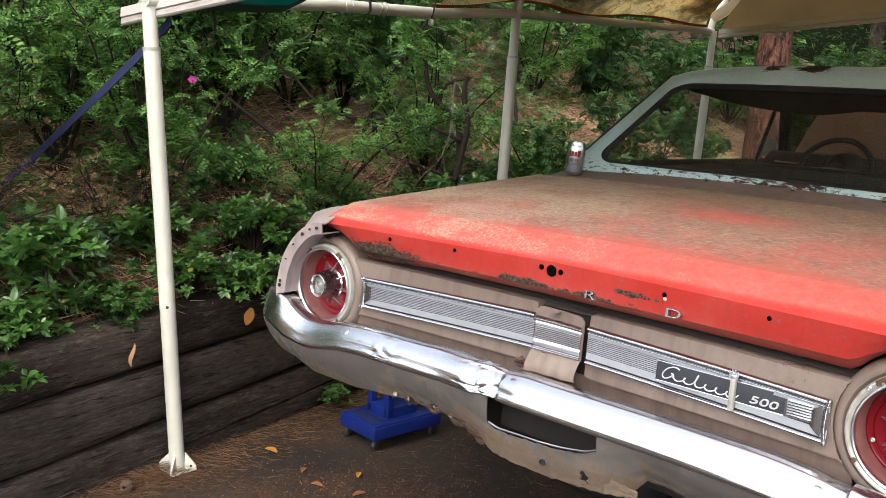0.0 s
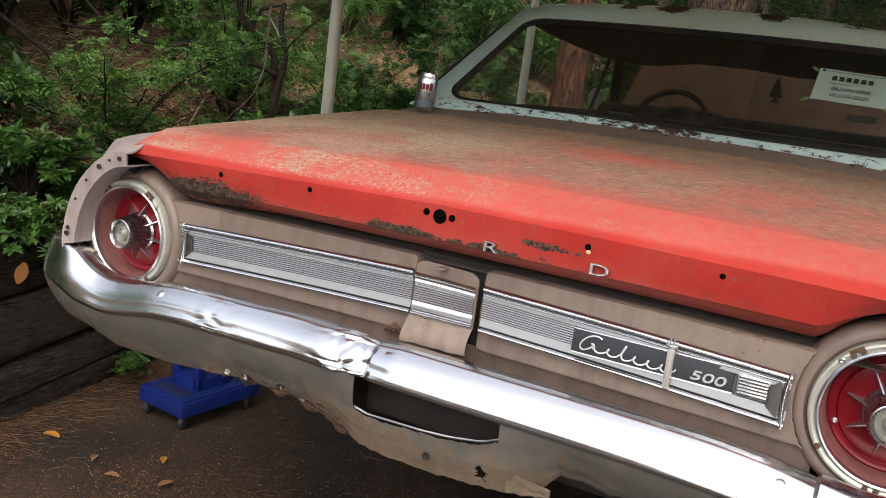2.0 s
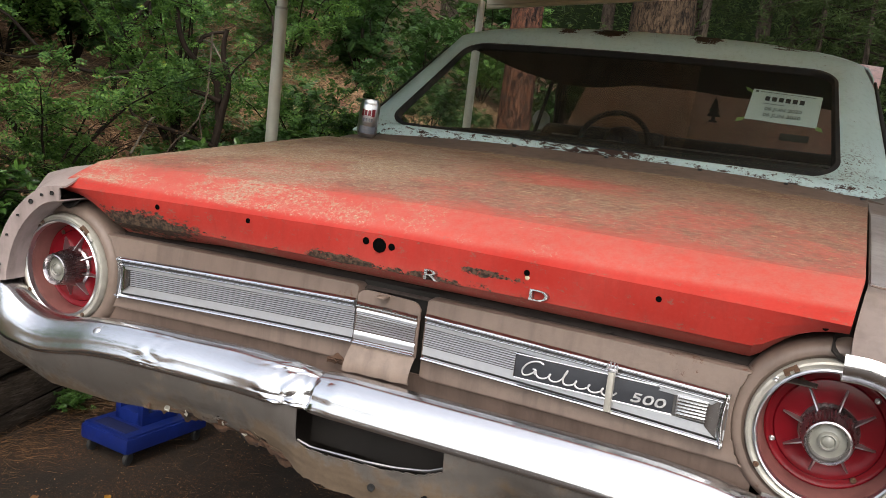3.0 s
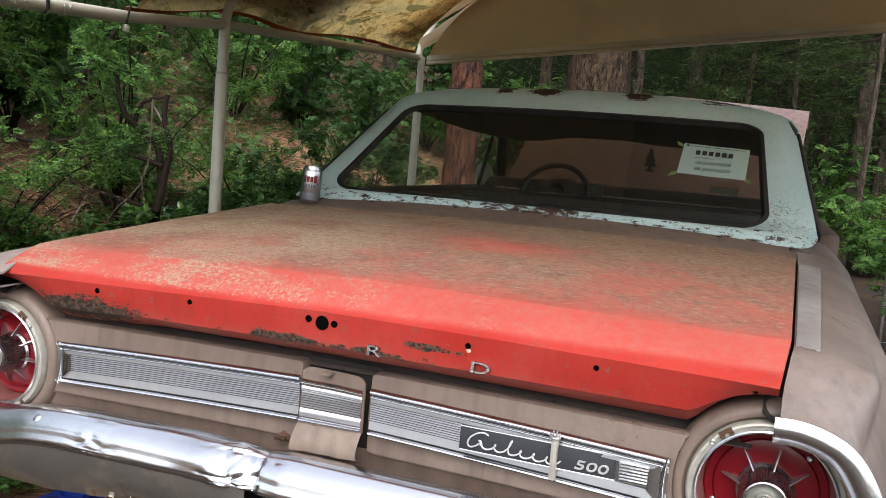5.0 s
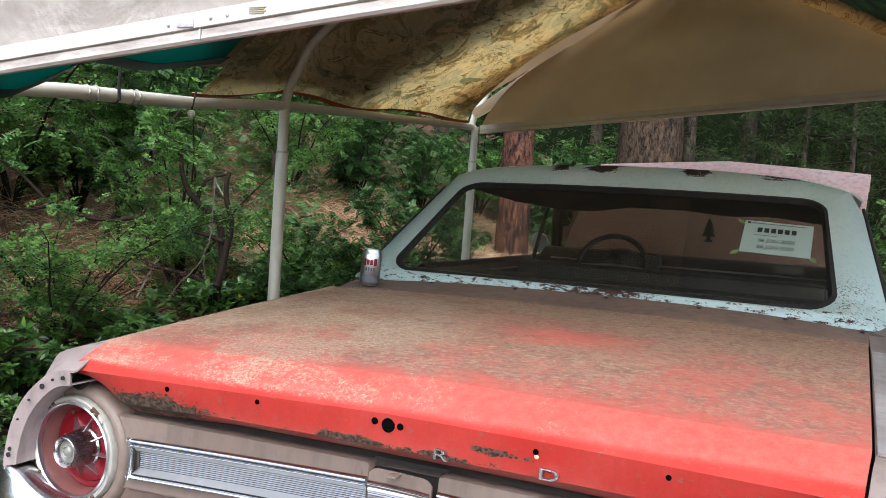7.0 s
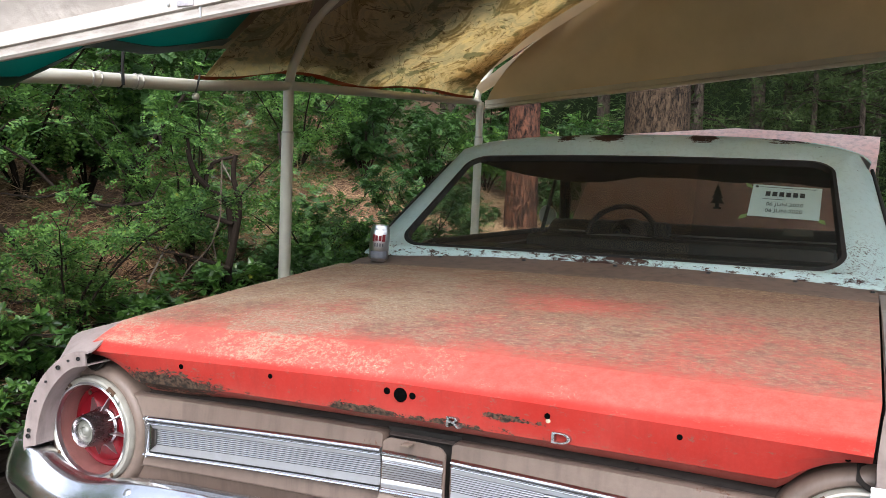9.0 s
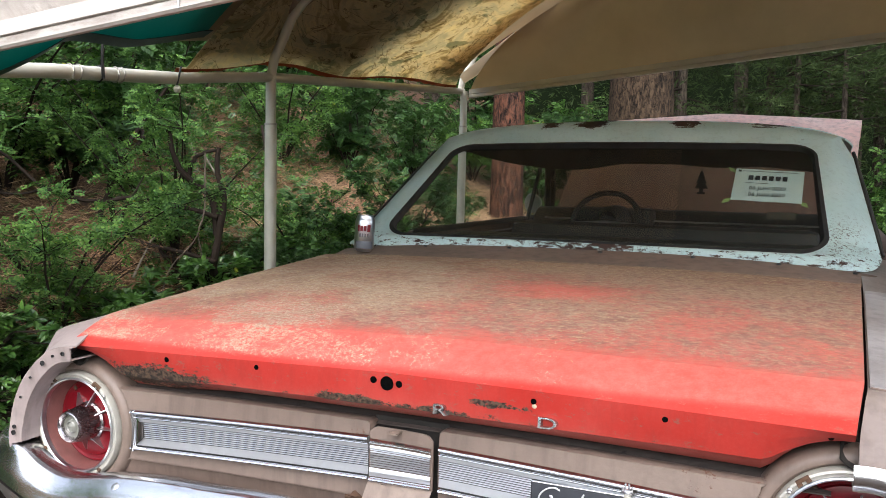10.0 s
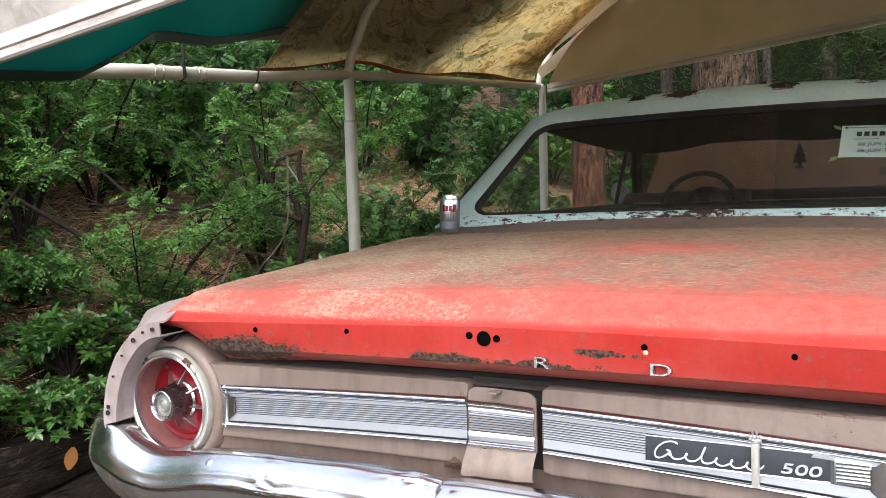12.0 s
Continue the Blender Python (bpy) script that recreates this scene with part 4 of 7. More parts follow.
def trim_panel(x0, x1, label):
    """Bright framed strip with fine horizontal ribs."""
    zc = lambda x: 1.002 + 0.016 * (1 - abs(x) / 0.63)
    d = 1 if x1 > x0 else -1
    holder = part("trim_panel", grid(lambda u, v: (x0 + (x1 - x0) * u, panel_y(x0 + (x1 - x0) * u, 1) - 0.003, zc(x0 + (x1 - x0) * u) - 0.041 + 0.082 * v), 24, 2, 0.003), RECESS, car, label)

    def rail(lo, hi, proud):
        def f(u, v):
            x = x0 + (x1 - x0) * u
            a = math.pi * v
            return (x, panel_y(x, 1) - 0.005 - proud * math.sin(a), zc(x) + lo + (hi - lo) * v)
        return grid(f, 24, 6)

    def slope_band(lo, hi, p, q):
        return grid(lambda u, v: (x0 + (x1 - x0) * u, panel_y(x0 + (x1 - x0) * u, 1) - 0.003 - (p + (q - p) * v), zc(x0 + (x1 - x0) * u) + lo + (hi - lo) * v), 24, 3, 0.001)
    part("trim_rail", rail(0.034, 0.045, 0.008), TRIM, holder)
    part("trim_rail", rail(-0.045, -0.034, 0.008), TRIM, holder)
    part("trim_band", slope_band(-0.0315, -0.0160, 0.0048, 0.0030), BAND, holder)
    part("trim_rail", rail(0.0262, 0.0318, 0.0050), TRIM, holder)
    part("trim_band", slope_band(0.0196, 0.0262, 0.0040, 0.0036), BAND, holder)
    end = x0 if abs(x0) > abs(x1) else x1
    s = 1 if end > 0 else -1
    yb = panel_y(end, 1) - 0.005
    part("trim_end", grid(lambda u, v: (end - s * (0.012 + 0.020 * u), yb - 0.0035 * math.sin(math.pi * (0.15 + 0.7 * u)), zc(end) - (0.0325 - 0.017 * u) + 2 * (0.0325 - 0.017 * u) * v), 6, 4), TRIM, holder)
    part("trim_rail", grid(lambda u, v: (end + s * 0.002 - s * 0.011 * v - s * 0.004 * math.sin(math.pi * u), yb - 0.008 * math.sin(math.pi * v), zc(end) - 0.045 + 0.090 * u), 8, 6), TRIM, holder)
    a, b = x0, x1
    if abs(x0) > abs(x1):
        a += d * 0.033
    else:
        b -= d * 0.033
    if b > 0.3:
        b = 0.268
    part("rib_bed", grid(lambda u, v: (a + (b - a) * u, panel_y(a + (b - a) * u, 1) - 0.0045, zc(a + (b - a) * u) - 0.0155 + 0.0350 * v), 24, 2), RECESS, holder)
    for i in range(8):
        z0 = -0.0148 + 0.0043 * i
        part("rib", grid(lambda u, v, z0=z0: (a + (b - a) * u, panel_y(a + (b - a) * u, 1) - 0.0046 - 0.0024 * math.sin(math.pi * v), zc(a + (b - a) * u) + z0 + 0.0028 * v), 24, 6), DULL, holder)
    return holder


def fuel_door():
    """Loose door: ribbed bright strip over a bulging cream lip, hanging a little crooked."""
    def door(u, v):
        x = -0.059 + 0.131 * u + 0.002 * (1 - v)
        z = 0.974 + 0.108 * v - 0.005 * u * v
        near = max(0.0, 1 - min(u, 1 - u) / 0.12) * (v > 0.85) * (v - 0.85) / 0.15
        return (x, panel_y(x, 1) - 0.007 - 0.010 * (1 - v) * (1 - 0.7 * u) + 0.006 * math.sin(2.6 * u) * v, z - 0.010 * near ** 2)
    d = part("fuel_door", grid(door, 16, 16, 0.004), BEIGE, car, "loose beige fuel door with a bright ribbed strip")

    def lip(u, v):
        p = door(u, 0.0)
        a = v * 2.3
        return (p[0] - 0.006 * (1 - u) * v, p[1] - 0.020 * math.sin(a) - 0.002, p[2] - 0.046 * min(1.0, v * 1.25) + 0.006 * max(0.0, v - 0.8) - 0.003 * wob(u * 6, v, 4))
    part("door_lip", grid(lip, 16, 14, 0.002), CREAM, d, "cream lower lip of the fuel door, rusty at its edge")
    for lo, hi, pr in ((0.074, 0.084, 0.006), (0.000, 0.011, 0.006), (0.013, 0.029, 0.002), (0.062, 0.071, 0.002)):
        part("trim_rail" if pr > 0.004 else "trim_band", grid(lambda u, v: (lambda p: (p[0], p[1] - 0.003 - pr * math.sin(math.pi * v), p[2]))(door(0.02 + 0.96 * u, (lo + (hi - lo) * v) / 0.108)), 12, 5), TRIM if pr > 0.004 else BAND, d)
    for i in range(7):
        lo = 0.031 + 0.0044 * i
        part("rib", grid(lambda u, v: (lambda p: (p[0], p[1] - 0.003 - 0.0028 * math.sin(math.pi * v), p[2]))(door(0.03 + 0.94 * u, (lo + 0.0034 * v) / 0.108)), 12, 3), DULL, d)
    part("latch", box(bmesh.new(), (-0.012, 0.036, 1.075), (0.007, 0.060, 1.0785), 0.001), CREAM, d, "bent brown latch tab")


def badge():
    """Black plate with a bright script, numerals and a small crest."""
    c = 1.010
    y = panel_y(0.41, 1) - 0.011
    b = part("badge", box(bmesh.new(), (0.272, y - 0.003, c - 0.021), (0.545, y + 0.006, c + 0.021), 0.002), BADGE, car, "black name badge with raised bright script")
    part("badge_rim", tube([(0.272, y - 0.003, c - 0.021), (0.272, y - 0.003, c + 0.021), (0.545, y - 0.003, c + 0.021), (0.545, y - 0.003, c - 0.021), (0.272, y - 0.003, c - 0.021)], 0.0014, 6), TRIM, b)
    # the script is a plain running stroke
    pts = [(0.318, 0.013), (0.308, 0.017), (0.296, 0.014), (0.288, 0.004), (0.289, -0.008), (0.298, -0.014), (0.308, -0.008), (0.312, 0.001), (0.303, 0.001), (0.312, 0.001), (0.313, -0.009)]
    for i in range(130):
        t = i / 129
        a = t * 36 - 2.2
        tall = 1.0 + 1.1 * math.exp(-((t - 0.33) / 0.05) ** 2)
        pts.append((0.318 + 0.134 * t + 0.0052 * math.sin(a), -0.006 - 0.0056 * math.cos(a) * tall + 0.007 * (tall - 1) - 0.004 * t))
    for _ in range(2):
        pts = [pts[0]] + [(p[0] * k + q[0] * (1 - k), p[1] * k + q[1] * (1 - k)) for p, q in zip(pts, pts[1:]) for k in (0.75, 0.25)] + [pts[-1]]
    part("script_stroke", tube([(x + 0.45 * z, y - 0.005, c + z) for x, z in pts], 0.0015, 6), NUMERAL, b, "raised bright script stroke")
    part("numeral", letters("500", 0.038, 0.0025, pose(0.506, y - 0.005, c - 0.007, 90, 0, 0) @ Matrix(((1.0, 0.28, 0, 0), (0, 1, 0, 0), (0, 0, 1, 0), (0, 0, 0, 1))) @ Matrix.Diagonal((1.02, 0.58, 1, 1))), NUMERAL, b, "raised bright numerals 500", smooth=0)
    post = part("crest", box(bmesh.new(), (0.436, y - 0.014, c - 0.040), (0.447, y, c + 0.030), 0.003), BEZEL, b, "cream crest post with a small crown")
    crown = part("crown", lathe([(0, 0.004), (0.003, 0.0085), (0.006, 0.0095), (0.008, 0.0075), (0.006, 0.003)], (0.4415, y - 0.009, c + 0.028), (0, 0, 1), 14), DULL, post)
    for dx, h in ((-0.008, 0.013), (-0.003, 0.017), (0.003, 0.017), (0.008, 0.013)):
        part("crown_point", lathe([(0, 0.0022), (h - 0.004, 0.0012), (h - 0.003, 0.0024), (h, 0.0)], (0.4415 + dx, y - 0.012, c + 0.031), (0, 0, 1), 8), DULL, post)
    y2 = panel_y(0.575, 1) - 0.010
    part("grille_square", box(bmesh.new(), (0.551, y2 - 0.001, c - 0.019), (0.600, y2 + 0.008, c + 0.015), 0.001), DULL, b)
    for i in range(6):
        z = c - 0.015 + 0.0055 * i
        part("rib", box(bmesh.new(), (0.553, y2 - 0.004, z - 0.001), (0.598, y2, z + 0.002), 0.0008), TRIM, b)


def tail_lamp(side):
    """A deep red bowl behind a wide bezel; red lens, eight short fins and a fluted hub."""
    c = (-0.789, 0.0, 0.993) if side < 0 else (0.777, 0.004, 1.012)
    pod = part("tail_lamp", lathe([(0.090, 0.150), (0.056, 0.149), (0.044, 0.145), (0.037, 0.139), (0.034, 0.132), (0.035, 0.126), (0.044, 0.1205), (0.050, 0.115), (0.10, 0.111)], c, sides=64), BEIGE, car, "round red tail lamp with dull bezel and chrome hub")
    part("bezel", lathe([(0.048, 0.1205), (0.031, 0.1200), (0.0255, 0.1180), (0.0240, 0.1145), (0.0255, 0.1110), (0.0275, 0.1085), (0.0265, 0.1060), (0.030, 0.1035), (0.036, 0.1030), (0.05, 0.114)], c, sides=72), BEZEL, pod, "worn cream-white bezel ring")
    part("bezel_ring", lathe([(0.0300, 0.1085), (0.0235, 0.1075), (0.0215, 0.1050), (0.0235, 0.1025), (0.0340, 0.1015)], c, sides=72), DULL, pod, "thin bright inner ring")
    part("tunnel", lathe([(0.034, 0.1036), (0.050, 0.1005), (0.078, 0.0950), (0.090, 0.0948)], c, sides=64), TUNNEL, pod, "hazy dull red bowl wall behind the bezel")
    part("lens", lathe([(0.084, 0.0960), (0.0745, 0.0948), (0.0735, 0.0920), (0.0750, 0.0895), (0.0750, 0.0815), (0.0715, 0.0790), (0.0690, 0.068), (0.0675, 0.05), (0.0675, 0.0)], c, sides=64), LENS, pod, "red lens with a stepped rim")
    part("cone", lathe([(0.070, 0.0450), (0.062, 0.0445), (0.058, 0.0415), (0.040, 0.0395), (0.014, 0.0360), (0.007, 0.0350), (0.004, 0.0335), (0.003, 0.0310), (0.006, 0.0285), (0.017, 0.0265), (0.017, 0.0)], c, sides=96, wave=lambda h, k: 1 - 0.045 * (k % 2) * (0.006 < h < 0.060)), HUB, pod, "fluted chrome hub")
    part("reverse_lens", lathe([(0.0165, 0.0265), (0.016, 0.021), (0.014, 0.0155), (0.010, 0.0140), (0.008, 0.0110), (0.011, 0.0090), (0.009, 0.007), (0.007, 0.0)], c), CLEAR, pod, "clear ringed reversing lens")
    for i in range(8):
        a = math.pi / 8 + i * math.pi / 4 + 0.16
        bm = bmesh.new()
        q = [(0.039, 0.046), (0.042, 0.072), (0.0700, 0.0735), (0.0710, 0.0665)]
        vs = [[bm.verts.new((r * math.cos(a) - s * w * math.sin(a) + c[0], c[1] + y, r * math.sin(a) + s * w * math.cos(a) + c[2])) for (r, y), w in zip(q, (0.0012, 0.0030, 0.0026, 0.0010))] for s in (-1, 1)]
        bm.faces.new(vs[0]), bm.faces.new(vs[1][::-1])
        for k in range(4):
            bm.faces.new((vs[0][k], vs[1][k], vs[1][(k + 1) % 4], vs[0][(k + 1) % 4]))
        part("fin", bm, FIN, pod, smooth=0)
    for a, r, y, m in ((2.42, 0.1140, 0.0235, STEEL), (0.72, 0.1140, 0.0235, STEEL), (3.75, 0.1140, 0.0240, RUST), (5.35, 0.1140, 0.0240, RUST), (4.75, 0.1140, 0.0235, STEEL), (3.55, 0.0850, 0.0735, STEEL), (0.80, 0.0850, 0.0735, STEEL), (5.30, 0.0850, 0.0735, RUST), (2.20, 0.0850, 0.0735, RUST)):
        p = (c[0] + r * math.cos(a), c[1] + y, c[2] + r * math.sin(a))
        part("screw", lathe([(0.0, 0.0050), (-0.0025, 0.0044), (-0.0038, 0.0026), (-0.0030, 0.0010), (-0.0030, 0)], p, sides=12), m, pod)
    for a in (2.20, 0.98, 4.62):
        turn = Matrix.Translation(c) @ Matrix.Rotation(math.pi / 2 - a, 4, "Y")
        clip = part("clip", box(bmesh.new(), (-0.011, 0.0230, 0.1135), (0.011, 0.0280, 0.1195), 0.0008, turn), RUST, pod, "rusted bezel clip")
        for dx in (-0.0075, 0.0075):
            part("clip_tab", box(bmesh.new(), (dx - 0.004, 0.0215, 0.1090), (dx + 0.004, 0.0270, 0.1145), 0.0008, turn), RUST, clip)


def bumper_line(s):
    """Plan of the bumper: s is the way from the middle; gives x, y and the outward direction."""
    a = abs(s)
    x = glide(a, (0, 0), (0.68, 0.68), (0.80, 0.800), (0.88, 0.880), (0.94, 0.939), (0.98, 0.975), (1.02, 1.000), (1.07, 1.012), (1.35, 1.018))
    y = glide(a, (0, 0), (0.68, 0.0), (0.80, 0.000), (0.88, 0.002), (0.94, 0.010), (0.98, 0.025), (1.02, 0.055), (1.07, 0.103), (1.35, 0.380))
    t = min(1.0, max(0.0, (a - 0.86) / 0.20))
    ang = t * t * (3 - 2 * t) * math.pi / 2
    return math.copysign(x, s), y, Vector((math.copysign(math.sin(ang), s), -math.cos(ang), 0))


def bumper_top(s):
    a = abs(s)
    z = glide(a, (0, 0.926), (0.5, 0.922), (0.62, 0.914), (0.70, 0.900), (0.76, 0.892), (0.81, 0.895), (0.855, 0.912), (0.895, 0.938), (0.925, 0.950), (0.96, 0.953), (1.35, 0.956))
    return z + (0.010 if s > 0.7 else 0.0)


def dent(x):
    return math.exp(-abs((x + 0.100) / 0.040) ** 1.5), math.exp(-((x + 0.22) / 0.13) ** 2)


def horn(s):
    t = min(1.0, max(0.0, (abs(s) - 0.80) / 0.11))
    return t * t * (3 - 2 * t)


def bumper():
    """One pressing: flat top, broad sloping face, crisp lower edge; its ends turn up into horns."""
    mid = ((-0.036, -0.012), (-0.014, -0.001), (-0.004, 0.001), (0.010, 0.000), (0.021, -0.003), (0.032, -0.012), (0.051, -0.042), (0.0555, -0.053), (0.0565, -0.059), (0.055, -0.064))
    end = ((-0.016, -0.004), (-0.002, -0.001), (0.012, 0.001), (0.022, 0.001), (0.029, -0.002), (0.034, -0.008), (0.050, -0.056), (0.053, -0.076), (0.054, -0.084), (0.053, -0.092))

    def skin(u, v):
        s = 2.7 * (u - 0.5)
        x, y, out = bumper_line(s)
        k = v * (len(mid) - 1)
        i = min(int(k), len(mid) - 2)
        f, e = k - i, horn(s)
        o = (mid[i][0] + (mid[i + 1][0] - mid[i][0]) * f) * (1 - e) + (end[i][0] + (end[i + 1][0] - end[i][0]) * f) * e
        h = (mid[i][1] + (mid[i + 1][1] - mid[i][1]) * f) * (1 - e) + (end[i][1] + (end[i + 1][1] - end[i][1]) * f) * e
        # the broad face is slightly barrelled
        o += 0.0045 * math.sin(math.pi * f) * (i == 5) * (1 - e)
        d1, d2 = dent(x)
        notch = lerp(x, (-0.150, 0.0), (-0.105, 0.55), (-0.086, 1.0), (-0.078, 0.35), (-0.035, 0.0))
        o -= 0.018 * notch * min(1.0, k / 3) * (1 - 0.6 * max(0.0, k - 6) / 3)
        h -= 0.012 * notch * (k < 5)
        # pushed-up lip and crumpled sheet on one side of the fold
        h += 0.005 * math.exp(-((x + 0.26) / 0.10) ** 2) * (k < 4) * (1 - 0.2 * k)
        crumple = 0.0
        if -0.5 < x < 0.03:
            crumple = 0.72 * (0.026 * abs(wob(x * 1.0, k * 0.022, 0, 14)) + 0.016 * abs(wob(x + k * 0.008, k * 0.03, 3, 30)) - 0.011) * math.exp(-((x + 0.125) / 0.055) ** 2) * (x < -0.084) * min(1.0, k / 3)
            crumple += 0.006 * wob(x, k * 0.03, 8, 9) * d2 * min(1.0, k / 3)
        crumple += 0.0022 * math.exp(-((x + 0.46) / 0.05) ** 2) * wob(x, k * 0.04, 6, 40) + 0.0010 * wob(x, k * 0.1, 4, 5)
        return Vector((x, y, bumper_top(s) + h)) + out * (o + crumple)
    b = part("bumper", grid(skin, 420, 45, 0.003), CHROME, car, "chrome rear bumper, dented and creased near its middle", smooth=35)
    for s in (-0.614, 0.645):
        x, y, out = bumper_line(s)
        part("bumper_bolt", lathe([(0.006, 0.0125), (-0.001, 0.012), (-0.005, 0.009), (-0.0065, 0.004), (-0.0065, 0)], (x, y - 0.0355, bumper_top(s) - 0.0185), (0, 0.845, -0.535), 20), DULL, b, "domed bolt head")


def apron():
    """Lower half of the bumper, with the plate opening and a torn bottom."""
    def low(s):
        return lerp(s, (-1.2, 0.80), (-0.86, 0.765), (-0.77, 0.742), (-0.6, 0.742), (-0.41, 0.762), (-0.30, 0.766), (-0.23, 0.762), (-0.19, 0.748), (-0.14, 0.738), (-0.11, 0.722), (0.06, 0.716), (0.22, 0.726), (0.27, 0.745), (0.30, 0.782), (0.38, 0.782), (0.49, 0.772), (0.54, 0.762), (0.7, 0.758), (0.86, 0.77), (1.2, 0.82))

    def skin(u, v):
        s = -1.22 + 2.44 * u
        x, y, out = bumper_line(s)
        top = bumper_top(s) - 0.064 - 0.028 * horn(s)
        d1, d2 = dent(x)
        bot = low(s) + 0.006 * wob(s, 0, 7, 22) * (-0.45 < s < 0.7) + 0.003 * wob(s, 0, 9, 70) * (-0.45 < s < 0.7)
        z = top + (bot - top) * v
        o = 0.0535 - 0.022 * v - 0.026 * v * v
        plate = math.exp(-((x - 0.05) / 0.17) ** 4) * v
        o += 0.028 * plate
        tear = (0.007 * wob(x, v * 0.4, 2, 7) + 0.001 * wob(x, v, 5, 16)) * v ** 2 * (-0.5 < s < 0.72)
        return Vector((x, y, z)) + out * (o + tear - 0.012 * d1 * (1 - v))

    def gone(u, v):
        s = -1.22 + 2.44 * u
        x = bumper_line(s)[0]
        if -0.112 < x < 0.196:
            top = bumper_top(s) - 0.064
            z = top + (low(s) - top) * v
            lip = lerp(x, (-0.112, 0.792), (-0.08, 0.786), (0.0, 0.791), (0.10, 0.797), (0.16, 0.806), (0.196, 0.822))
            if z > lip and v > 0.0:
                return True
        for hx, hv, r in ((0.168, 0.80, 0.022), (-0.30, 0.95, 0.03), (0.62, 0.72, 0.014), (-0.20, 0.93, 0.03)):
            if math.hypot((x - hx), (v - hv) * 0.09) < r * (0.45 + 0.5 * abs(wob(x, v, 3, 40)) * 2) * 0.7:
                return True
        return False
    a = part("apron", grid(skin, 620, 48, 0.002, skip=gone), APRON, car, "dull sheet-metal apron with a torn rusty bottom and an empty plate opening")
    part("apron_hole", lathe([(0, 0.007), (0.004, 0.007), (0.004, 0)], (0.06, -0.048, 0.752), sides=14), BLACK, a)
    lipz = lambda x: lerp(x, (-0.112, 0.792), (-0.08, 0.786), (0.0, 0.791), (0.10, 0.797), (0.16, 0.806), (0.196, 0.822))
    part("opening_lip", tube([(-0.112 + 0.308 * i / 20, -0.040 + 0.01 * abs(i - 10) / 10, lipz(-0.112 + 0.308 * i / 20)) for i in range(21)], 0.0028, 6), STEEL, a)
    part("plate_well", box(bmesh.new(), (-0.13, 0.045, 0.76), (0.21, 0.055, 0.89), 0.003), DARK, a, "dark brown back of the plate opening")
    def ragged(u, v):
        s = -0.50 + 0.36 * u
        x, y, out = bumper_line(s)
        return (x, y - 0.012 + 0.020 * v + 0.008 * wob(u * 12, v * 3, 5), low(s) + 0.010 - (0.016 + 0.018 * u + 0.012 * wob(u * 9, 0, 6) + 0.010 * wob(u * 31, 0, 2)) * v)
    part("rusted_edge", grid(ragged, 70, 8, 0.002), RUST, a, "rusted ragged edge under the apron")
    rf = random.Random(8)
    for i in range(7):
        u = 0.06 + 0.13 * i + rf.uniform(-0.03, 0.03)
        p, r = Vector(ragged(u, 0.35)), rf.uniform(0.6, 1.3)
        bm = grid(lambda a_, b_: (0.011 * r * (a_ - 0.5), -0.004 * math.sin(3 * a_) - 0.006 * b_ * b_, 0.007 * r * (b_ - 0.5) + 0.003 * wob(a_ * 5, b_ * 5, i)), 6, 4, 0.0008)
        bmesh.ops.transform(bm, matrix=Matrix.Translation(p + Vector((0, -0.010, 0.004))) @ pose(0, 0, 0, rf.uniform(-50, 30), rf.uniform(-40, 40), rf.uniform(-30, 30)), verts=bm.verts)
        part("curled_flake", bm, BEZEL if i % 3 else RUST, a, "curled flake of plating" if i % 3 else "curled flake of rust")
    # torn tongue of metal beside the opening
    part("torn_flap", grid(lambda u, v: (0.215 + 0.085 * u, -0.030 - 0.012 * u + 0.005 * wob(u, v, 0, 4), 0.768 - 0.004 * u - (0.040 - 0.026 * u) * v + 0.003 * wob(u * 3, v, 1, 3)), 10, 6, 0.002), APRON, a)


WIN = ((1.376, 1.352, 0.712), (1.885, 1.668, 0.668))


def window_loop(grow, n=14):
    """Rounded outline of the rear window, grown outwards in its own plane."""
    (y0, z0, w0), (y1, z1, w1) = WIN
    L = math.hypot(y1 - y0, z1 - z0)
    pts = []
    r = 0.075 + grow * 0.8
    corners = ((w0 + grow, -grow, -90), (w1 + grow * 0.8, L + grow, 0), (-w1 - grow * 0.8, L + grow, 90), (-w0 - grow, -grow, 180))
    for cx, cs, a0 in corners:
        sx, sy = (1 if cx > 0 else -1), (1 if cs > L / 2 else -1)
        for k in range(n):
            a = radians(a0 + 90 * k / (n - 1))
            pts.append((cx - sx * r + r * math.cos(a), cs - sy * r + r * math.sin(a)))
    full = []
    for i, (p, q) in enumerate(zip(pts, pts[1:] + pts[:1])):
        full.append(p)
        if i % n == n - 1:
            full += [(p[0] + (q[0] - p[0]) * k / 10, p[1] + (q[1] - p[1]) * k / 10) for k in range(1, 10)]
    return full


def win_place(a, b, out=0.0):
    """From the window's plane to the car: a across, b up the slope. The pane bows a little."""
    (y0, z0, _), (y1, z1, _) = WIN
    L = math.hypot(y1 - y0, z1 - z0)
    dy, dz = (y1 - y0) / L, (z1 - z0) / L
    bow = 0.030 * (1 - (a / 0.75) ** 2)
    return Vector((a, y0 + dy * b - dz * (out) - 0.5 * bow, z0 + dz * b + dy * out + 0.4 * bow * max(0.0, min(1.0, b / L))))


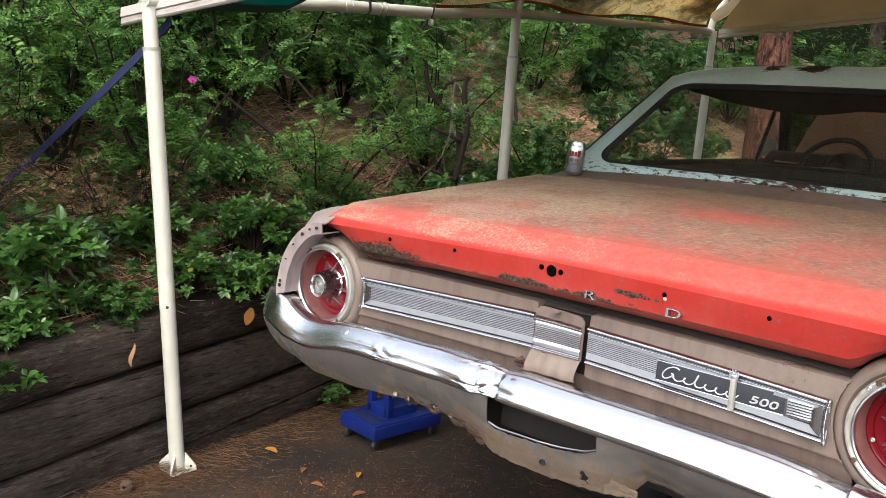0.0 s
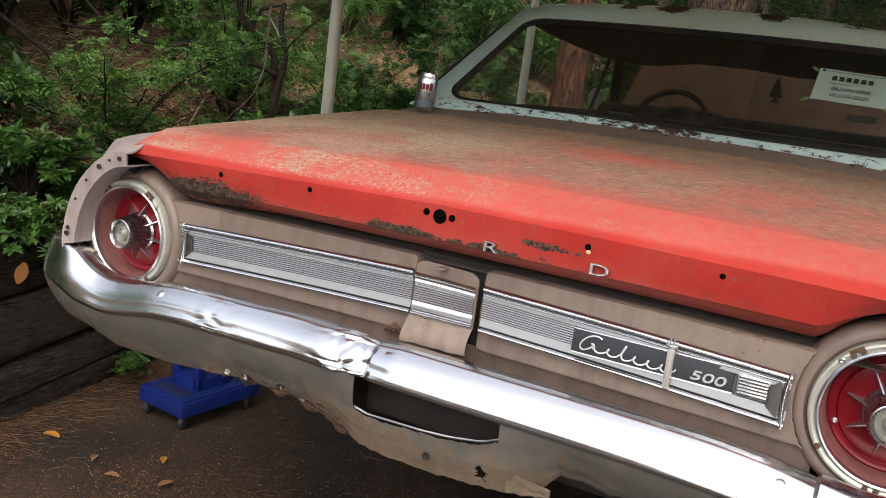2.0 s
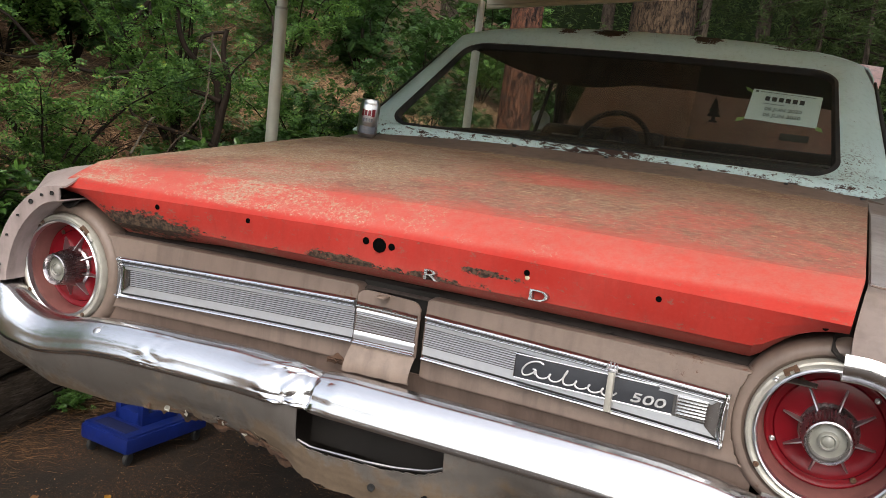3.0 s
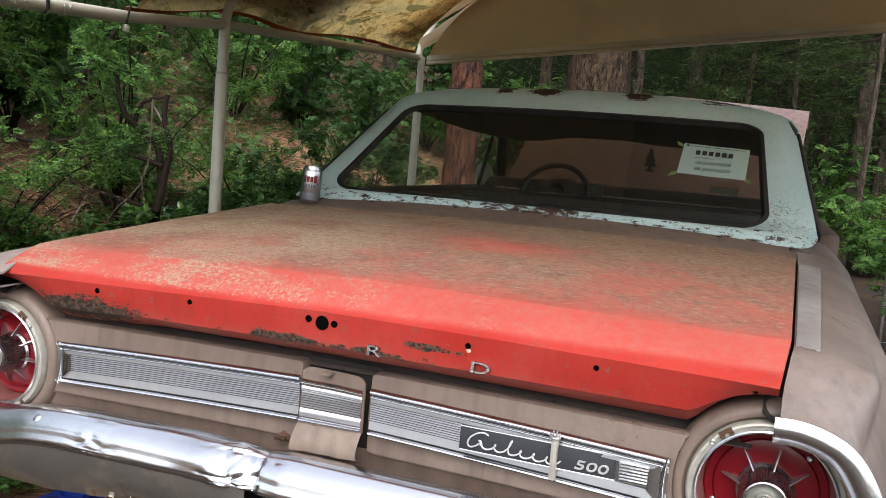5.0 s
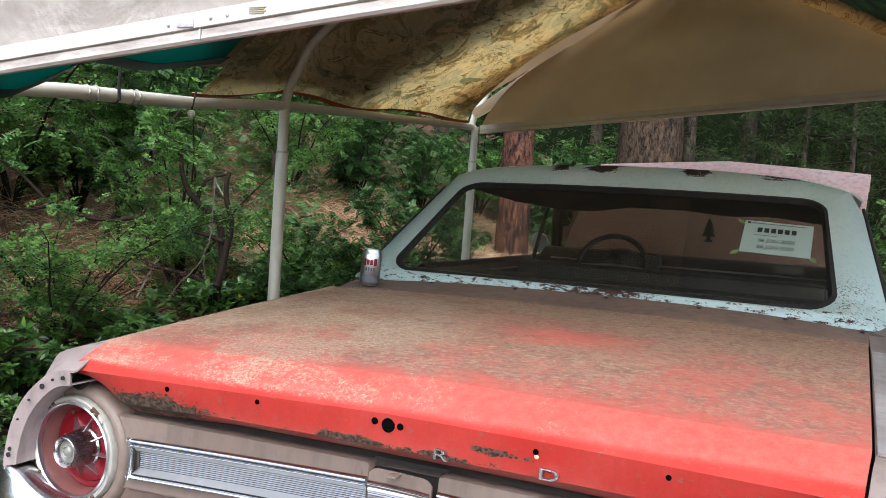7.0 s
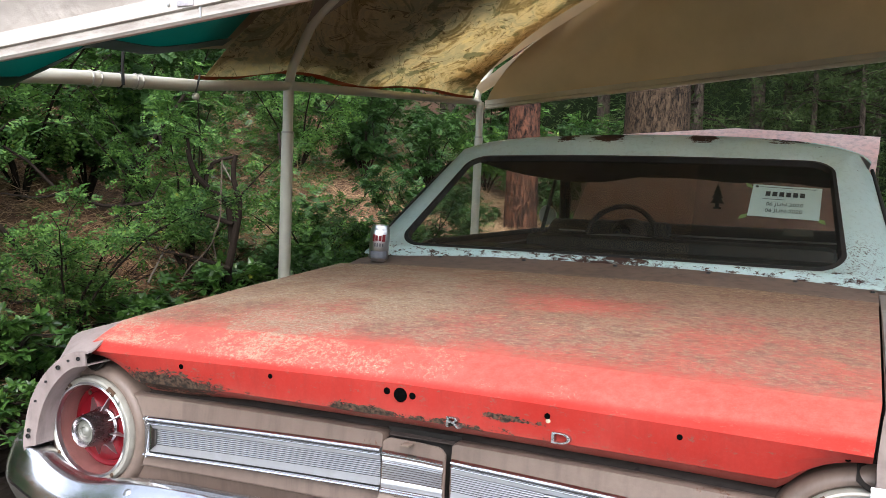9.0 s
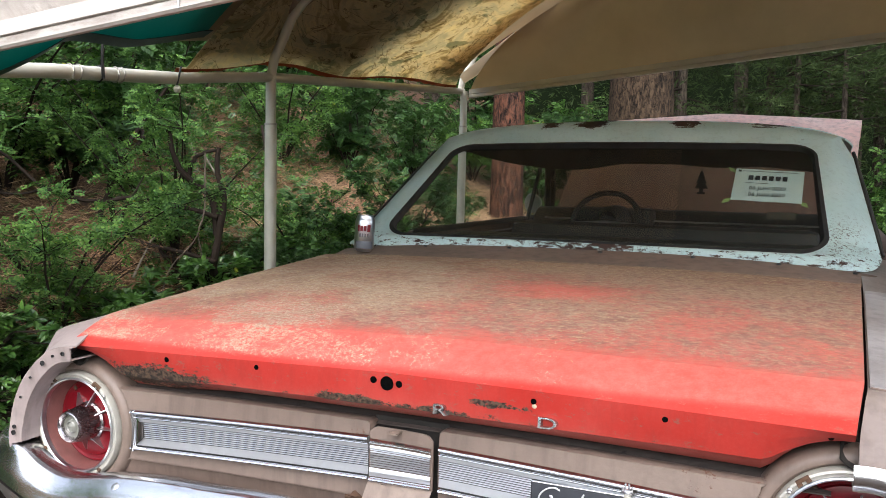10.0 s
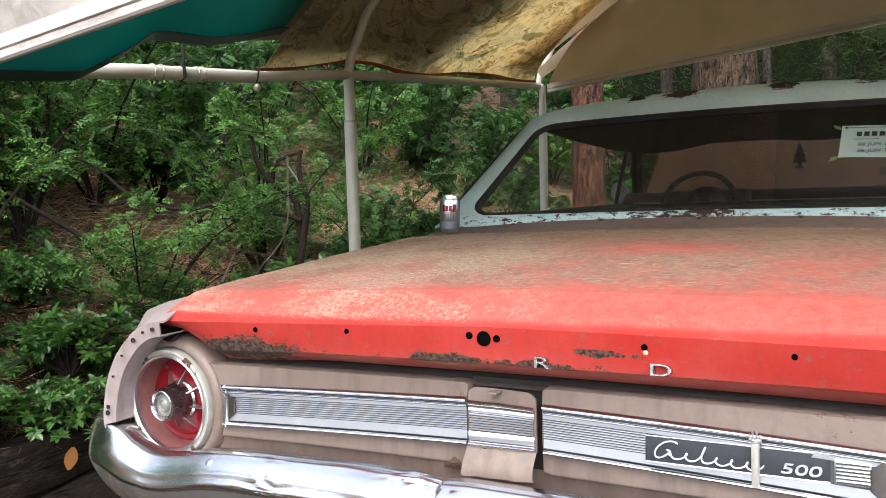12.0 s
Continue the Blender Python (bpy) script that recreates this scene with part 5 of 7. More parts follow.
def cabin():
    n = 14
    m = len(window_loop(0.0, n))
    inner = [win_place(a, b) for a, b in window_loop(0.018, n)]
    # outer edge of the surround, matched point to point by direction
    outer = []
    for a, b in window_loop(0.018, n):
        t = min(1.0, max(0.0, b / 0.60))
        if b < 0.071 and abs(a) > 0.641:
            th = math.atan2(b - 0.071, abs(a) - 0.641)
            s = 0.055 * (1 + math.sin(th))
            outer.append(Vector((math.copysign(0.822 + 0.052 * math.cos(th), a), 1.312 + 3.4 * s, 1.310 + 0.5 * s)))
        elif b < 0.071:
            outer.append(Vector((a * (1.0 + 0.28 * min(1.0, abs(a) / 0.641) ** 6), 1.318 - 0.006 * (a / 0.64) ** 2, 1.324 - 0.014 * (a / 0.64) ** 2)))
        elif b > 0.52:
            s = abs(a) / 0.70
            outer.append(Vector((a * (1.0 + 0.11 * s ** 6), 2.02 - 0.04 * s ** 4, 1.783 - 0.030 * s ** 2 - 0.045 * s ** 8)))
        else:
            outer.append(Vector((math.copysign(0.875 - 0.10 * t, a), 1.44 + 0.58 * t, 1.33 + 0.38 * t)))
    bm = bmesh.new()
    rings = []
    for k in range(6):
        t = k / 5
        ring = []
        for p, q in zip(inner, outer):
            h = 0.016 * math.sin(math.pi * t) + 0.006 * (1 - t)
            ring.append(bm.verts.new(p.lerp(q, t) + Vector((0, -h * 0.5, h))))
        rings.append(ring)
    for a, b in zip(rings, rings[1:]):
        for k in range(m):
            bm.faces.new((a[k], a[(k + 1) % m], b[(k + 1) % m], b[k]))
    bmesh.ops.solidify(bm, geom=bm.faces[:], thickness=0.006)
    roof = part("roof_rear", bm, MINT, car, "chipped pale mint window surround and rear pillars", smooth=50)

    def top(u, v):
        x = (0.765 + 0.035 * min(1.0, 3 * v)) * (2 * u - 1)
        y = 2.025 + 1.275 * v
        s = abs(x) / 0.80
        return (x, y - 0.03 * s ** 4 * (1 - v), 1.778 - 0.030 * s ** 2 - 0.055 * s ** 8 + 0.012 * math.sin(math.pi * v) - 0.05 * v ** 3)
    part("roof", grid(top, 40, 16, 0.006), MINT, car)
    for s in (-1, 1):
        part("drip_rail", tube([(s * 0.879, 1.485, 1.342), (s * 0.864, 1.545, 1.392), (s * 0.828, 1.745, 1.527), (s * 0.792, 1.945, 1.660)], [0.004, 0.008, 0.008, 0.006], 8), BLACK, roof, "black rubber drip rail")
    part("headliner", grid(lambda u, v: (0.70 * (2 * u - 1), 2.0 + 1.26 * v, 1.700 - 0.03 * abs(2 * u - 1) ** 2 - 0.03 * v - 0.055 * v ** 2 * (0.6 + 0.5 * wob(u * 4, v, 0, 1.0)) - 0.02 * math.sin(math.pi * v)), 30, 14, 0.004), HEADLINER, car, "dark sagging headliner")
    # rubber seal and glass
    bm = bmesh.new()
    a = [win_place(x, y, 0.006) for x, y in window_loop(0.020, n)]
    b = [win_place(x, y, 0.010) for x, y in window_loop(0.004, n)]
    c = [win_place(x, y, -0.006) for x, y in window_loop(-0.006, n)]
    rows = [[bm.verts.new(p) for p in r] for r in (a, b, c)]
    for p, q in zip(rows, rows[1:]):
        for k in range(m):
            bm.faces.new((p[k], p[(k + 1) % m], q[(k + 1) % m], q[k]))
    bmesh.ops.solidify(bm, geom=bm.faces[:], thickness=0.006)
    w = part("rear_window", bm, SEAL, car, "dusty black rubber window seal")
    bm = bmesh.new()
    loop = [bm.verts.new(win_place(x, y, -0.004)) for x, y in window_loop(0.0, n)]
    mid = [bm.verts.new(win_place(x * 0.5, 0.30 + (y - 0.30) * 0.5, -0.004)) for x, y in window_loop(0.0, n)]
    for k in range(m):
        bm.faces.new((loop[k], loop[(k + 1) % m], mid[(k + 1) % m], mid[k]))
    bm.faces.new(mid)
    g = part("glass", bm, GLASS, w, "dusty clear rear glass")
    g.visible_shadow = False
    # brown panel between the trunk lid and the window
    def tulip(u, v):
        s = 2 * u - 1
        x = (0.808 + 0.05 * v) * s
        return (x, 1.112 + 0.215 * v, lid_deck(min(0.79, max(-0.79, x)), 1.11) - 0.004 - 0.010 * abs(s) ** 12 + 0.030 * v - 0.016 * abs(s) ** 3 * v)
    t = part("tulip_panel", grid(tulip, 40, 8, 0.004), BROWN, car, "brown primed panel below the rear window")
    for x in (-0.52, -0.22, 0.08, 0.36, 0.60, 0.80):
        p = tulip((x / 0.86 + 1) / 2, 0.78)
        part("clip_hole", lathe([(-0.003, 0.006), (0.002, 0.006), (0.002, 0)], (x, p[1], p[2] + 0.003), (0, -0.15, -1), 12), BLACK, t)
    # rear shelf, seat backs, doors, dash
    part("parcel_shelf", box(bmesh.new(), (-0.78, 1.36, 1.300), (0.78, 1.92, 1.318), 0.004), VINYL, car)
    part("rear_seat", box(bmesh.new(), (-0.72, 1.90, 0.90), (0.72, 2.05, 1.33), 0.04), VINYL, car)
    part("front_seat", box(bmesh.new(), (-0.70, 2.62, 0.90), (0.70, 2.78, 1.345), 0.05), VINYL, car, "dark vinyl front bench")
    for s in (-1, 1):
        d = part("door", box(bmesh.new(), (s * 0.94 - 0.035, 2.05, 0.65), (s * 0.94 + 0.035, 3.75, 1.318), 0.02), BROWN, car)
        part("door_top", grid(lambda u, v: (s * (0.90 - 0.05 * v), 1.95 + 1.80 * u, 1.312 + 0.02 * math.sin(math.pi * v)), 12, 5, 0.003), VINYL, d)
        part("windscreen_pillar", tube([(s * 0.68, 3.22, 1.69), (s * 0.74, 3.42, 1.55), (s * 0.80, 3.62, 1.34)], 0.032, 8), VINYL, car)
        part("vent_frame", tube([(s * 0.80, 3.20, 1.32), (s * 0.75, 3.28, 1.64)], 0.012, 6), BLACK, d)
        part("rocker", box(bmesh.new(), (s * 0.93 - 0.05, 1.9, 0.50), (s * 0.93 + 0.05, 3.8, 0.68), 0.03), BROWN, car)
    w = part("windscreen", grid(lambda u, v: ((0.80 - 0.11 * v) * (2 * u - 1), 3.66 - 0.40 * v + 0.06 * (1 - (2 * u - 1) ** 2) * (1 - 0.4 * v), 1.27 + 0.39 * v), 12, 4), SCREEN, car, "dusty windscreen")
    w.visible_shadow = False
    part("windscreen_header", box(bmesh.new(), (-0.70, 3.16, 1.635), (0.70, 3.30, 1.72), 0.02), HEADLINER, car)
    part("dashboard", grid(lambda u, v: (0.80 * (2 * u - 1), 3.28 + 0.34 * v, 1.20 + 0.19 * math.sin(math.pi * (0.12 + 0.75 * v)) ** 0.7), 16, 10, 0.01), VINYL, car, "dark padded dashboard")
    part("instrument_hood", box(bmesh.new(), (-0.55, 3.20, 1.30), (-0.12, 3.36, 1.40), 0.03), VINYL, car)
    part("dash_trim", tube([(-0.72, 3.272, 1.335), (0.72, 3.272, 1.335)], 0.005, 6), STEEL, car, "thin bright strip along the dash")
    part("column_cowl", lathe([(0.0, 0.045), (0.05, 0.075), (0.20, 0.095), (0.30, 0.085)], (-0.31, 3.02, 1.345), (0, 0.95, -0.1), 20), VINYL, car, "dark steering column cowl")
    wheel = part("steering_wheel", tube([(-0.31 + 0.172 * math.cos(a), 2.98 + 0.085 * math.sin(a), 1.332 + 0.150 * math.sin(a)) for a in (2 * math.pi * k / 40 for k in range(41))], 0.014, 8, cap=False), BLACK, car, "thin-rimmed black steering wheel")
    part("hub", lathe([(0, 0.0), (0, 0.05), (0.03, 0.06), (0.06, 0.05), (0.30, 0.03)], (-0.31, 2.99, 1.325), (0, 0.88, -0.45), 20), BLACK, wheel)
    part("spoke", tube([(-0.475, 2.98, 1.325), (-0.31, 3.0, 1.33), (-0.145, 2.98, 1.325)], [0.008, 0.014, 0.008], 8), STEEL, wheel)
    mir = part("door_mirror", lathe([(0, 0), (-0.004, 0.055), (0.004, 0.062), (0.03, 0.05), (0.045, 0.015), (0.045, 0)], (-0.96, 3.78, 1.395), (0.25, 1, 0), 24), STEEL, car, "round door mirror")
    part("stalk", tube([(-0.95, 3.79, 1.37), (-0.94, 3.79, 1.31)], 0.01, 8), STEEL, mir)


def hood():
    """Bonnet standing open on its rear hinges; its painted top faces back."""
    def top(u, v):
        s = 2 * u - 1
        x = 0.89 * s
        crown = 0.055 * (1 - abs(s)) ** 0.9
        if v < 0.9:
            t = v / 0.9
            return (x * (0.93 + 0.07 * t), 3.78 + 1.12 * t, 1.30 + 0.655 * t + crown * t + 0.01 * math.sin(math.pi * t))
        t = (v - 0.9) / 0.1
        return (x, 4.90 + 0.03 * t, 1.955 + crown - 0.11 * t)
    h = part("hood", grid(top, 40, 30, 0.012), PINKHOOD, car, "faded pink hood standing open, rust at its edge", smooth=30)
    part("hood_hinge", tube([(-0.70, 3.78, 1.20), (-0.72, 3.95, 1.36)], 0.014, 6), STEEL, h)
    part("hood_hinge", tube([(0.70, 3.78, 1.20), (0.72, 3.95, 1.36)], 0.014, 6), STEEL, h)
    part("cowl", box(bmesh.new(), (-0.86, 3.60, 1.12), (0.86, 3.80, 1.27), 0.03), BROWN, car)
    part("engine_bay", box(bmesh.new(), (-0.80, 3.80, 0.55), (0.80, 5.1, 1.02), 0.05), DARK, car)
    for s in (-1, 1):
        part("front_wing", box(bmesh.new(), (s * 0.92 - 0.07, 3.76, 0.55), (s * 0.92 + 0.07, 5.25, 1.24), 0.06), MAUVE, car)


def running_gear():
    part("floor_pan", box(bmesh.new(), (-0.88, 0.55, 0.66), (0.88, 4.9, 0.72), 0.02), DARK, car)
    part("fuel_tank", box(bmesh.new(), (-0.45, 0.35, 0.62), (0.45, 0.85, 0.80), 0.05), DARK, car)
    part("rear_axle", tube([(-0.75, 1.32, 0.42), (-0.15, 1.32, 0.42), (0.0, 1.32, 0.42), (0.15, 1.32, 0.42), (0.75, 1.32, 0.42)], [0.04, 0.05, 0.13, 0.05, 0.04], 12), JACKBLACK, car)
    for x, y, zc in ((-0.78, 4.35, 0.33), (0.78, 4.35, 0.33), (0.78, 1.32, 0.34)):
        w = part("wheel", lathe([(-0.10, 0.20), (-0.10, 0.27), (-0.085, 0.318), (-0.04, 0.33), (0.04, 0.33), (0.085, 0.318), (0.10, 0.27), (0.10, 0.20)], (x, y, zc), (1, 0, 0), 36), BLACK, car, "black tyre")
        part("rim", lathe([(-0.07, 0.0), (-0.07, 0.05), (-0.03, 0.12), (-0.05, 0.19), (-0.09, 0.205), (0.09, 0.205), (0.05, 0.19), (0.05, 0.0)], (x, y, zc), (1, 0, 0), 28), STEEL, w)


trunk_lid()
quarter_panel(-1)
quarter_panel(1)
rear_panel()
trim_panel(-0.632, -0.064, "bright ribbed trim strip")
trim_panel(0.086, 0.630, "bright ribbed trim strip behind the badge")
fuel_door()
badge()
tail_lamp(-1)
tail_lamp(1)
bumper()
apron()
cabin()
hood()
running_gear()
# ---- the canopy ----
canopy = tagged(new("carport_canopy"), "white tube-framed carport with a pale cover and patched tarpaulins", "canopy")


def rail_z(y):
    return lerp(y, (-0.2, 1.80), (0.9, 1.908), (1.55, 1.950), (2.24, 2.028), (3.17, 2.088), (4.72, 2.185))


def eave_post(foot, top, flange=False, joint=0.85):
    f, t = Vector(foot), Vector(top)
    bm = tube([f, f.lerp(t, joint), f.lerp(t, joint + 0.002), t], [0.030, 0.030, 0.026, 0.026], 18)
    p = part("post", bm, WHITEPOST, canopy)
    part("post_collar", tube([f.lerp(t, joint - 0.004), f.lerp(t, joint + 0.003)], 0.0315, 18), BEZEL, p)
    if flange:
        b = part("foot_plate", box(bmesh.new(), (f.x - 0.052, f.y - 0.052, 0.0), (f.x + 0.052, f.y + 0.052, 0.005), 0.002), WHITEPOST, p)
        for a in (0, 90, 180, 270):
            bm = bmesh.new()
            q = [(0.028, 0.0), (0.078, 0.0), (0.075, 0.020), (0.052, 0.046), (0.030, 0.070)]
            vs = [[bm.verts.new((r, s * 0.003, z)) for r, z in q] for s in (-1, 1)]
            bm.faces.new(vs[0]), bm.faces.new(vs[1][::-1])
            for k in range(5):
                bm.faces.new((vs[0][k], vs[1][k], vs[1][(k + 1) % 5], vs[0][(k + 1) % 5]))
            bmesh.ops.transform(bm, matrix=pose(f.x, f.y, 0.006, 0, 0, a + 38), verts=bm.verts)
            part("gusset", bm, WHITEPOST, b, smooth=0)
            d = Matrix.Rotation(radians(a + 38), 3, "Z") @ Vector((0.056, -0.004, 0.022))
            part("bolt_hole", lathe([(0, 0.006), (-0.001, 0.006), (-0.001, 0)], f + d, Matrix.Rotation(radians(a + 38), 3, "Z") @ Vector((0, 1, 0)), 8), BLACK, b)
    return p


def canopy_frame():
    p = eave_post((-1.837, 0.225, 0.0), (-1.838, 0.075, 1.815), True, 0.912)
    part("post_hole", lathe([(0.004, 0.006), (-0.001, 0.0055), (-0.001, 0)], (-1.8105, 0.1505, 0.69), (-0.85, 0.53, 0), 8), BLACK, p)
    eave_post((-1.82, 2.22, 0.5), (-1.82, 2.235, rail_z(2.235)))
    eave_post((-1.80, 4.60, 0.45), (-1.79, 4.63, rail_z(4.63)))
    for y0, y1, z in ((0.15, 0.05, 2.10), (2.2, 2.2, 2.28), (4.6, 4.62, 2.42)):
        eave_post((1.75, y0, 0.0), (1.75, y1, z), y0 < 1)
    part("eave_rail", tube([(-1.82, 0.05, rail_z(0.05)), (-1.82, 0.9, rail_z(0.9)), (-1.82, 1.55, rail_z(1.55))], 0.0265, 16), WHITEPOST, canopy)
    part("eave_rail", tube([(-1.82, 1.53, rail_z(1.53)), (-1.82, 2.24, rail_z(2.24))], 0.0235, 16), WHITEPOST, canopy)
    part("eave_rail", tube([(-1.82, 2.24, rail_z(2.24)), (-1.82, 3.17, rail_z(3.17)), (-1.81, 4.65, rail_z(4.65))], 0.0235, 16), WHITEPOST, canopy)
    part("eave_rail", tube([(1.75, 0.05, 2.10), (1.75, 2.2, 2.28), (1.75, 4.6, 2.42)], 0.0235, 16), WHITEPOST, canopy)
    k = part("rail_knob", lathe([(-0.018, 0.0), (-0.014, 0.012), (0, 0.017), (0.012, 0.012), (0.016, 0.0)], (-1.80, 1.535, rail_z(1.535) - 0.045), (0, 0, 1), 14), WHITEPOST, canopy)
    part("knob_cord", tube([(-1.80, 1.535, rail_z(1.535) - 0.03), (-1.79, 1.54, rail_z(1.54) + 0.02), (-1.80, 1.56, rail_z(1.54) + 0.05)], 0.004, 6), BLACK, k)
    for y in (0.98, 1.02, 1.12, 1.20, 1.23):
        part("rail_tie", tube([(-1.82 + 0.029 * math.cos(a), y + 0.01 * math.sin(a * 0.5), rail_z(y) + 0.029 * math.sin(a)) for a in (2 * math.pi * i / 14 for i in range(15))], 0.0035, 5), BLACK if y == 1.12 else BEZEL, canopy)
    part("bungee_cord", tube([(-1.79, 1.12, rail_z(1.12) - 0.02), (-1.785, 1.11, rail_z(1.12) + 0.05), (-1.77, 1.10, rail_z(1.12) + 0.13)], 0.006, 6), BLACK, canopy)
    for y in (0.06, 2.235, 4.63):
        z0, z1 = rail_z(y), 3.265 + 0.03 * y
        pts = [(-1.82, y, z0), (-1.80, y, z0 + 0.09), (-1.755, y, z0 + 0.17), (-1.70, y, z0 + 0.28), (-1.635, y, z0 + 0.35), (-1.50, y, z0 + 0.46), (-0.85, y, z0 + 0.46 + 0.5 * (z1 - z0 - 0.46)), (-0.06, y, z1)]
        part("rafter", tube(pts, 0.0235, 14), WHITEPOST, canopy)
        e = 2.10 + 0.07 * y
        part("rafter", tube([(1.75, y, e), (1.72, y, e + 0.12), (1.5, y, e + 0.36), (-0.06, y, z1)], 0.0235, 14), WHITEPOST, canopy)
    part("ridge_pole", tube([(-0.06, 0.06, 3.267), (-0.06, 4.64, 3.405)], 0.0235, 14), WHITEPOST, canopy)


def end_bar(y, x0, z0, x1, z1, material, name):
    """Fascia strip along the foot of an end panel: flat face with a rolled lower lip."""
    prof = ((0.0, 0.052), (-0.012, 0.050), (-0.014, 0.016), (-0.006, 0.013), (-0.010, 0.010), (-0.012, -0.008), (-0.006, -0.014), (0.008, -0.014), (0.010, 0.050))

    def f(u, v):
        k = v * (len(prof) - 1)
        i = min(int(k), len(prof) - 2)
        a, b = prof[i], prof[i + 1]
        t = k - i
        x = x0 + (x1 - x0) * u
        return (x, y + a[0] + (b[0] - a[0]) * t, z0 + (z1 - z0) * u + a[1] + (b[1] - a[1]) * t)
    bm = grid(f, 10, len(prof) - 1)
    bmesh.ops.remove_doubles(bm, verts=bm.verts, dist=0.0002)
    return part(name, bm, material, canopy, smooth=30)


def roof_left(x, y):
    """Height of the cover on the eave side facing the hill."""
    z0, z1 = rail_z(y) + 0.10, 3.28 + 0.03 * y
    t = max(0.0, (x + 1.82) / 1.76)
    return z0 + (z1 - z0) * (t ** 0.82)


def canopy_cover():
    bar = end_bar(0.10, -2.055, 1.752, 1.95, 2.175, WHITEBAR, "fascia_bar")
    at = lambda x: 1.752 + (x + 2.055) / 4.005 * 0.423
    part("sticker", box(bmesh.new(), (-0.600, 0.082, at(-0.58) + 0.020), (-0.556, 0.0865, at(-0.58) + 0.037), 0.001, None), simple("faded_sticker", (0.50, 0.47, 0.50), 0.5, 0.0, 120, 0.4), bar)
    bm = bmesh.new()
    for i in range(4):
        box(bm, (-0.415, 0.0845, at(-0.38) + 0.022 + 0.004 * i), (-0.378 + 0.005 * (i % 2), 0.0868, at(-0.38) + 0.0238 + 0.004 * i))
    part("sticker", bm, simple("sticker_print", (0.42, 0.36, 0.20), 0.6), bar, "small sticker of yellow lines")
    part("bar_joint", box(bmesh.new(), (-0.541, 0.084, at(-0.54) - 0.010), (-0.537, 0.0875, at(-0.54) + 0.012)), DULL, bar)
    for x in (-0.625, -0.512, -0.470):
        part("screw", lathe([(0, 0.0042), (-0.003, 0.0035), (-0.004, 0)], (x, 0.086, at(x) + 0.030), sides=10), STEEL, bar)
    part("end_panel", grid(lambda u, v: ((-1.98 + 3.85 * u) * (1 - v) + (-0.06) * v, 0.105 - 0.05 * math.sin(math.pi * v) + 0.016 * wob(u * 5, v * 4, 0, 1.5) - min(1.0, v * 12) * (0.030 * abs(wob(u * 11 + v * 4, v * 6 - u * 3, 2, 1.0)) + 0.016 * abs(wob(u * 26, v * 15 + u * 9, 5, 1.0))), (at(-1.98 + 3.85 * u) + 0.045) * (1 - v) + 3.25 * v + 0.006 * wob(u * 9, v * 5, 3)), 150, 60, 0.002), COVER_OUT, canopy, "pale wrinkled cover of the near gable")
    end_bar(4.685, -1.77, 2.146, 1.85, 2.516, WHITEPOST, "fascia_bar")

    def gable(u, v):
        x0 = -1.77 + 3.57 * u
        x = x0 * (1 - v) - 0.10 * v
        z = (2.19 + 0.102 * (x0 + 1.77)) * (1 - v) + 3.40 * v
        left = max(0.0, 1 - u * 5) * math.sin(math.pi * v)
        rake = max(0.0, 1 - u * 6.5) ** 1.6 * math.sin(math.pi * v) ** 0.6 if 0.0 < v < 1.0 else 0.0
        return (x - 0.02 * left, 4.70 - 0.26 * rake * (1 + 0.35 * math.sin(9 * v)) - 0.10 * math.sin(math.pi * v) * math.sin(math.pi * u) - 0.05 * left + 0.015 * wob(u * 5, v * 5, 1), z + 0.10 * left * (0.5 - v))
    part("end_panel", grid(gable, 60, 24, 0.002), GABLE, canopy, "tan cover of the far gable, lit from behind")

    def rake_fold(a, b, r, drop, back=0.02):
        a, b = Vector(a), Vector(b)
        def f(u, v):
            p = a.lerp(b, u)
            w = r * (0.45 + 0.55 * math.sin(math.pi * min(1.0, 0.08 + u)) ** 0.5) * (1 + 0.30 * wob(u * 5, 0, 3))
            ang = math.pi * v
            return (p.x + 0.35 * w * math.sin(ang), p.y - r + (2 * r + back) * v - 0.01 * wob(u * 9, v, 1), p.z - drop * v - w * 0.9 * math.sin(ang) + 0.010 * wob(u * 8, v * 2, 7))
        return grid(f, 60, 14, 0.002)
    part("rake_fold", rake_fold((-1.80, 4.60, 2.29), (-0.08, 4.58, 3.44), 0.055, 0.02), FOLD, canopy, "pale fold of the cover along the gable frame")
    part("rake_fold", rake_fold((1.78, 4.45, 2.50), (-0.02, 4.45, 3.30), 0.05, 0.13), CAMO, canopy, "frayed tan edge of the green tarpaulin")
    # patched tarpaulins on the hill side
    def camo(u, v):
        y = 1.62 + 3.08 * u + (0.22 - 0.75 * v) * (1 - u) * v - 1.25 * u ** 3 * v ** 0.6 * (1 - v)
        x = -1.875 + 1.865 * v
        sag = 0.085 * math.sin(math.pi * min(1, v * 1.1)) * (0.6 + 0.5 * math.sin(math.pi * u)) + 0.015 * wob(u * 5, v * 4, 0)
        hem = (0.085 - 0.075 * (0.5 + 0.5 * math.cos(2 * math.pi * (u * 2.1 + 0.04)))) * (1 - v) ** 6
        over = 2.085 + 0.46 * max(0.0, (x + 1.82) / 0.32) ** 0.75 if x < -1.50 else 2.545 + 0.475 * (x + 1.50)
        return (x, y, max(roof_left(x, y) - 0.060 - sag + hem * 0.5, over + 0.03 - 0.55 * abs(y - 2.235) if x > -1.84 else 0.0))
    t = part("camouflage_tarp", grid(camo, 70, 40, 0.002), CAMO, canopy, "camouflage tarpaulin in tan and olive, sagging under the roof")
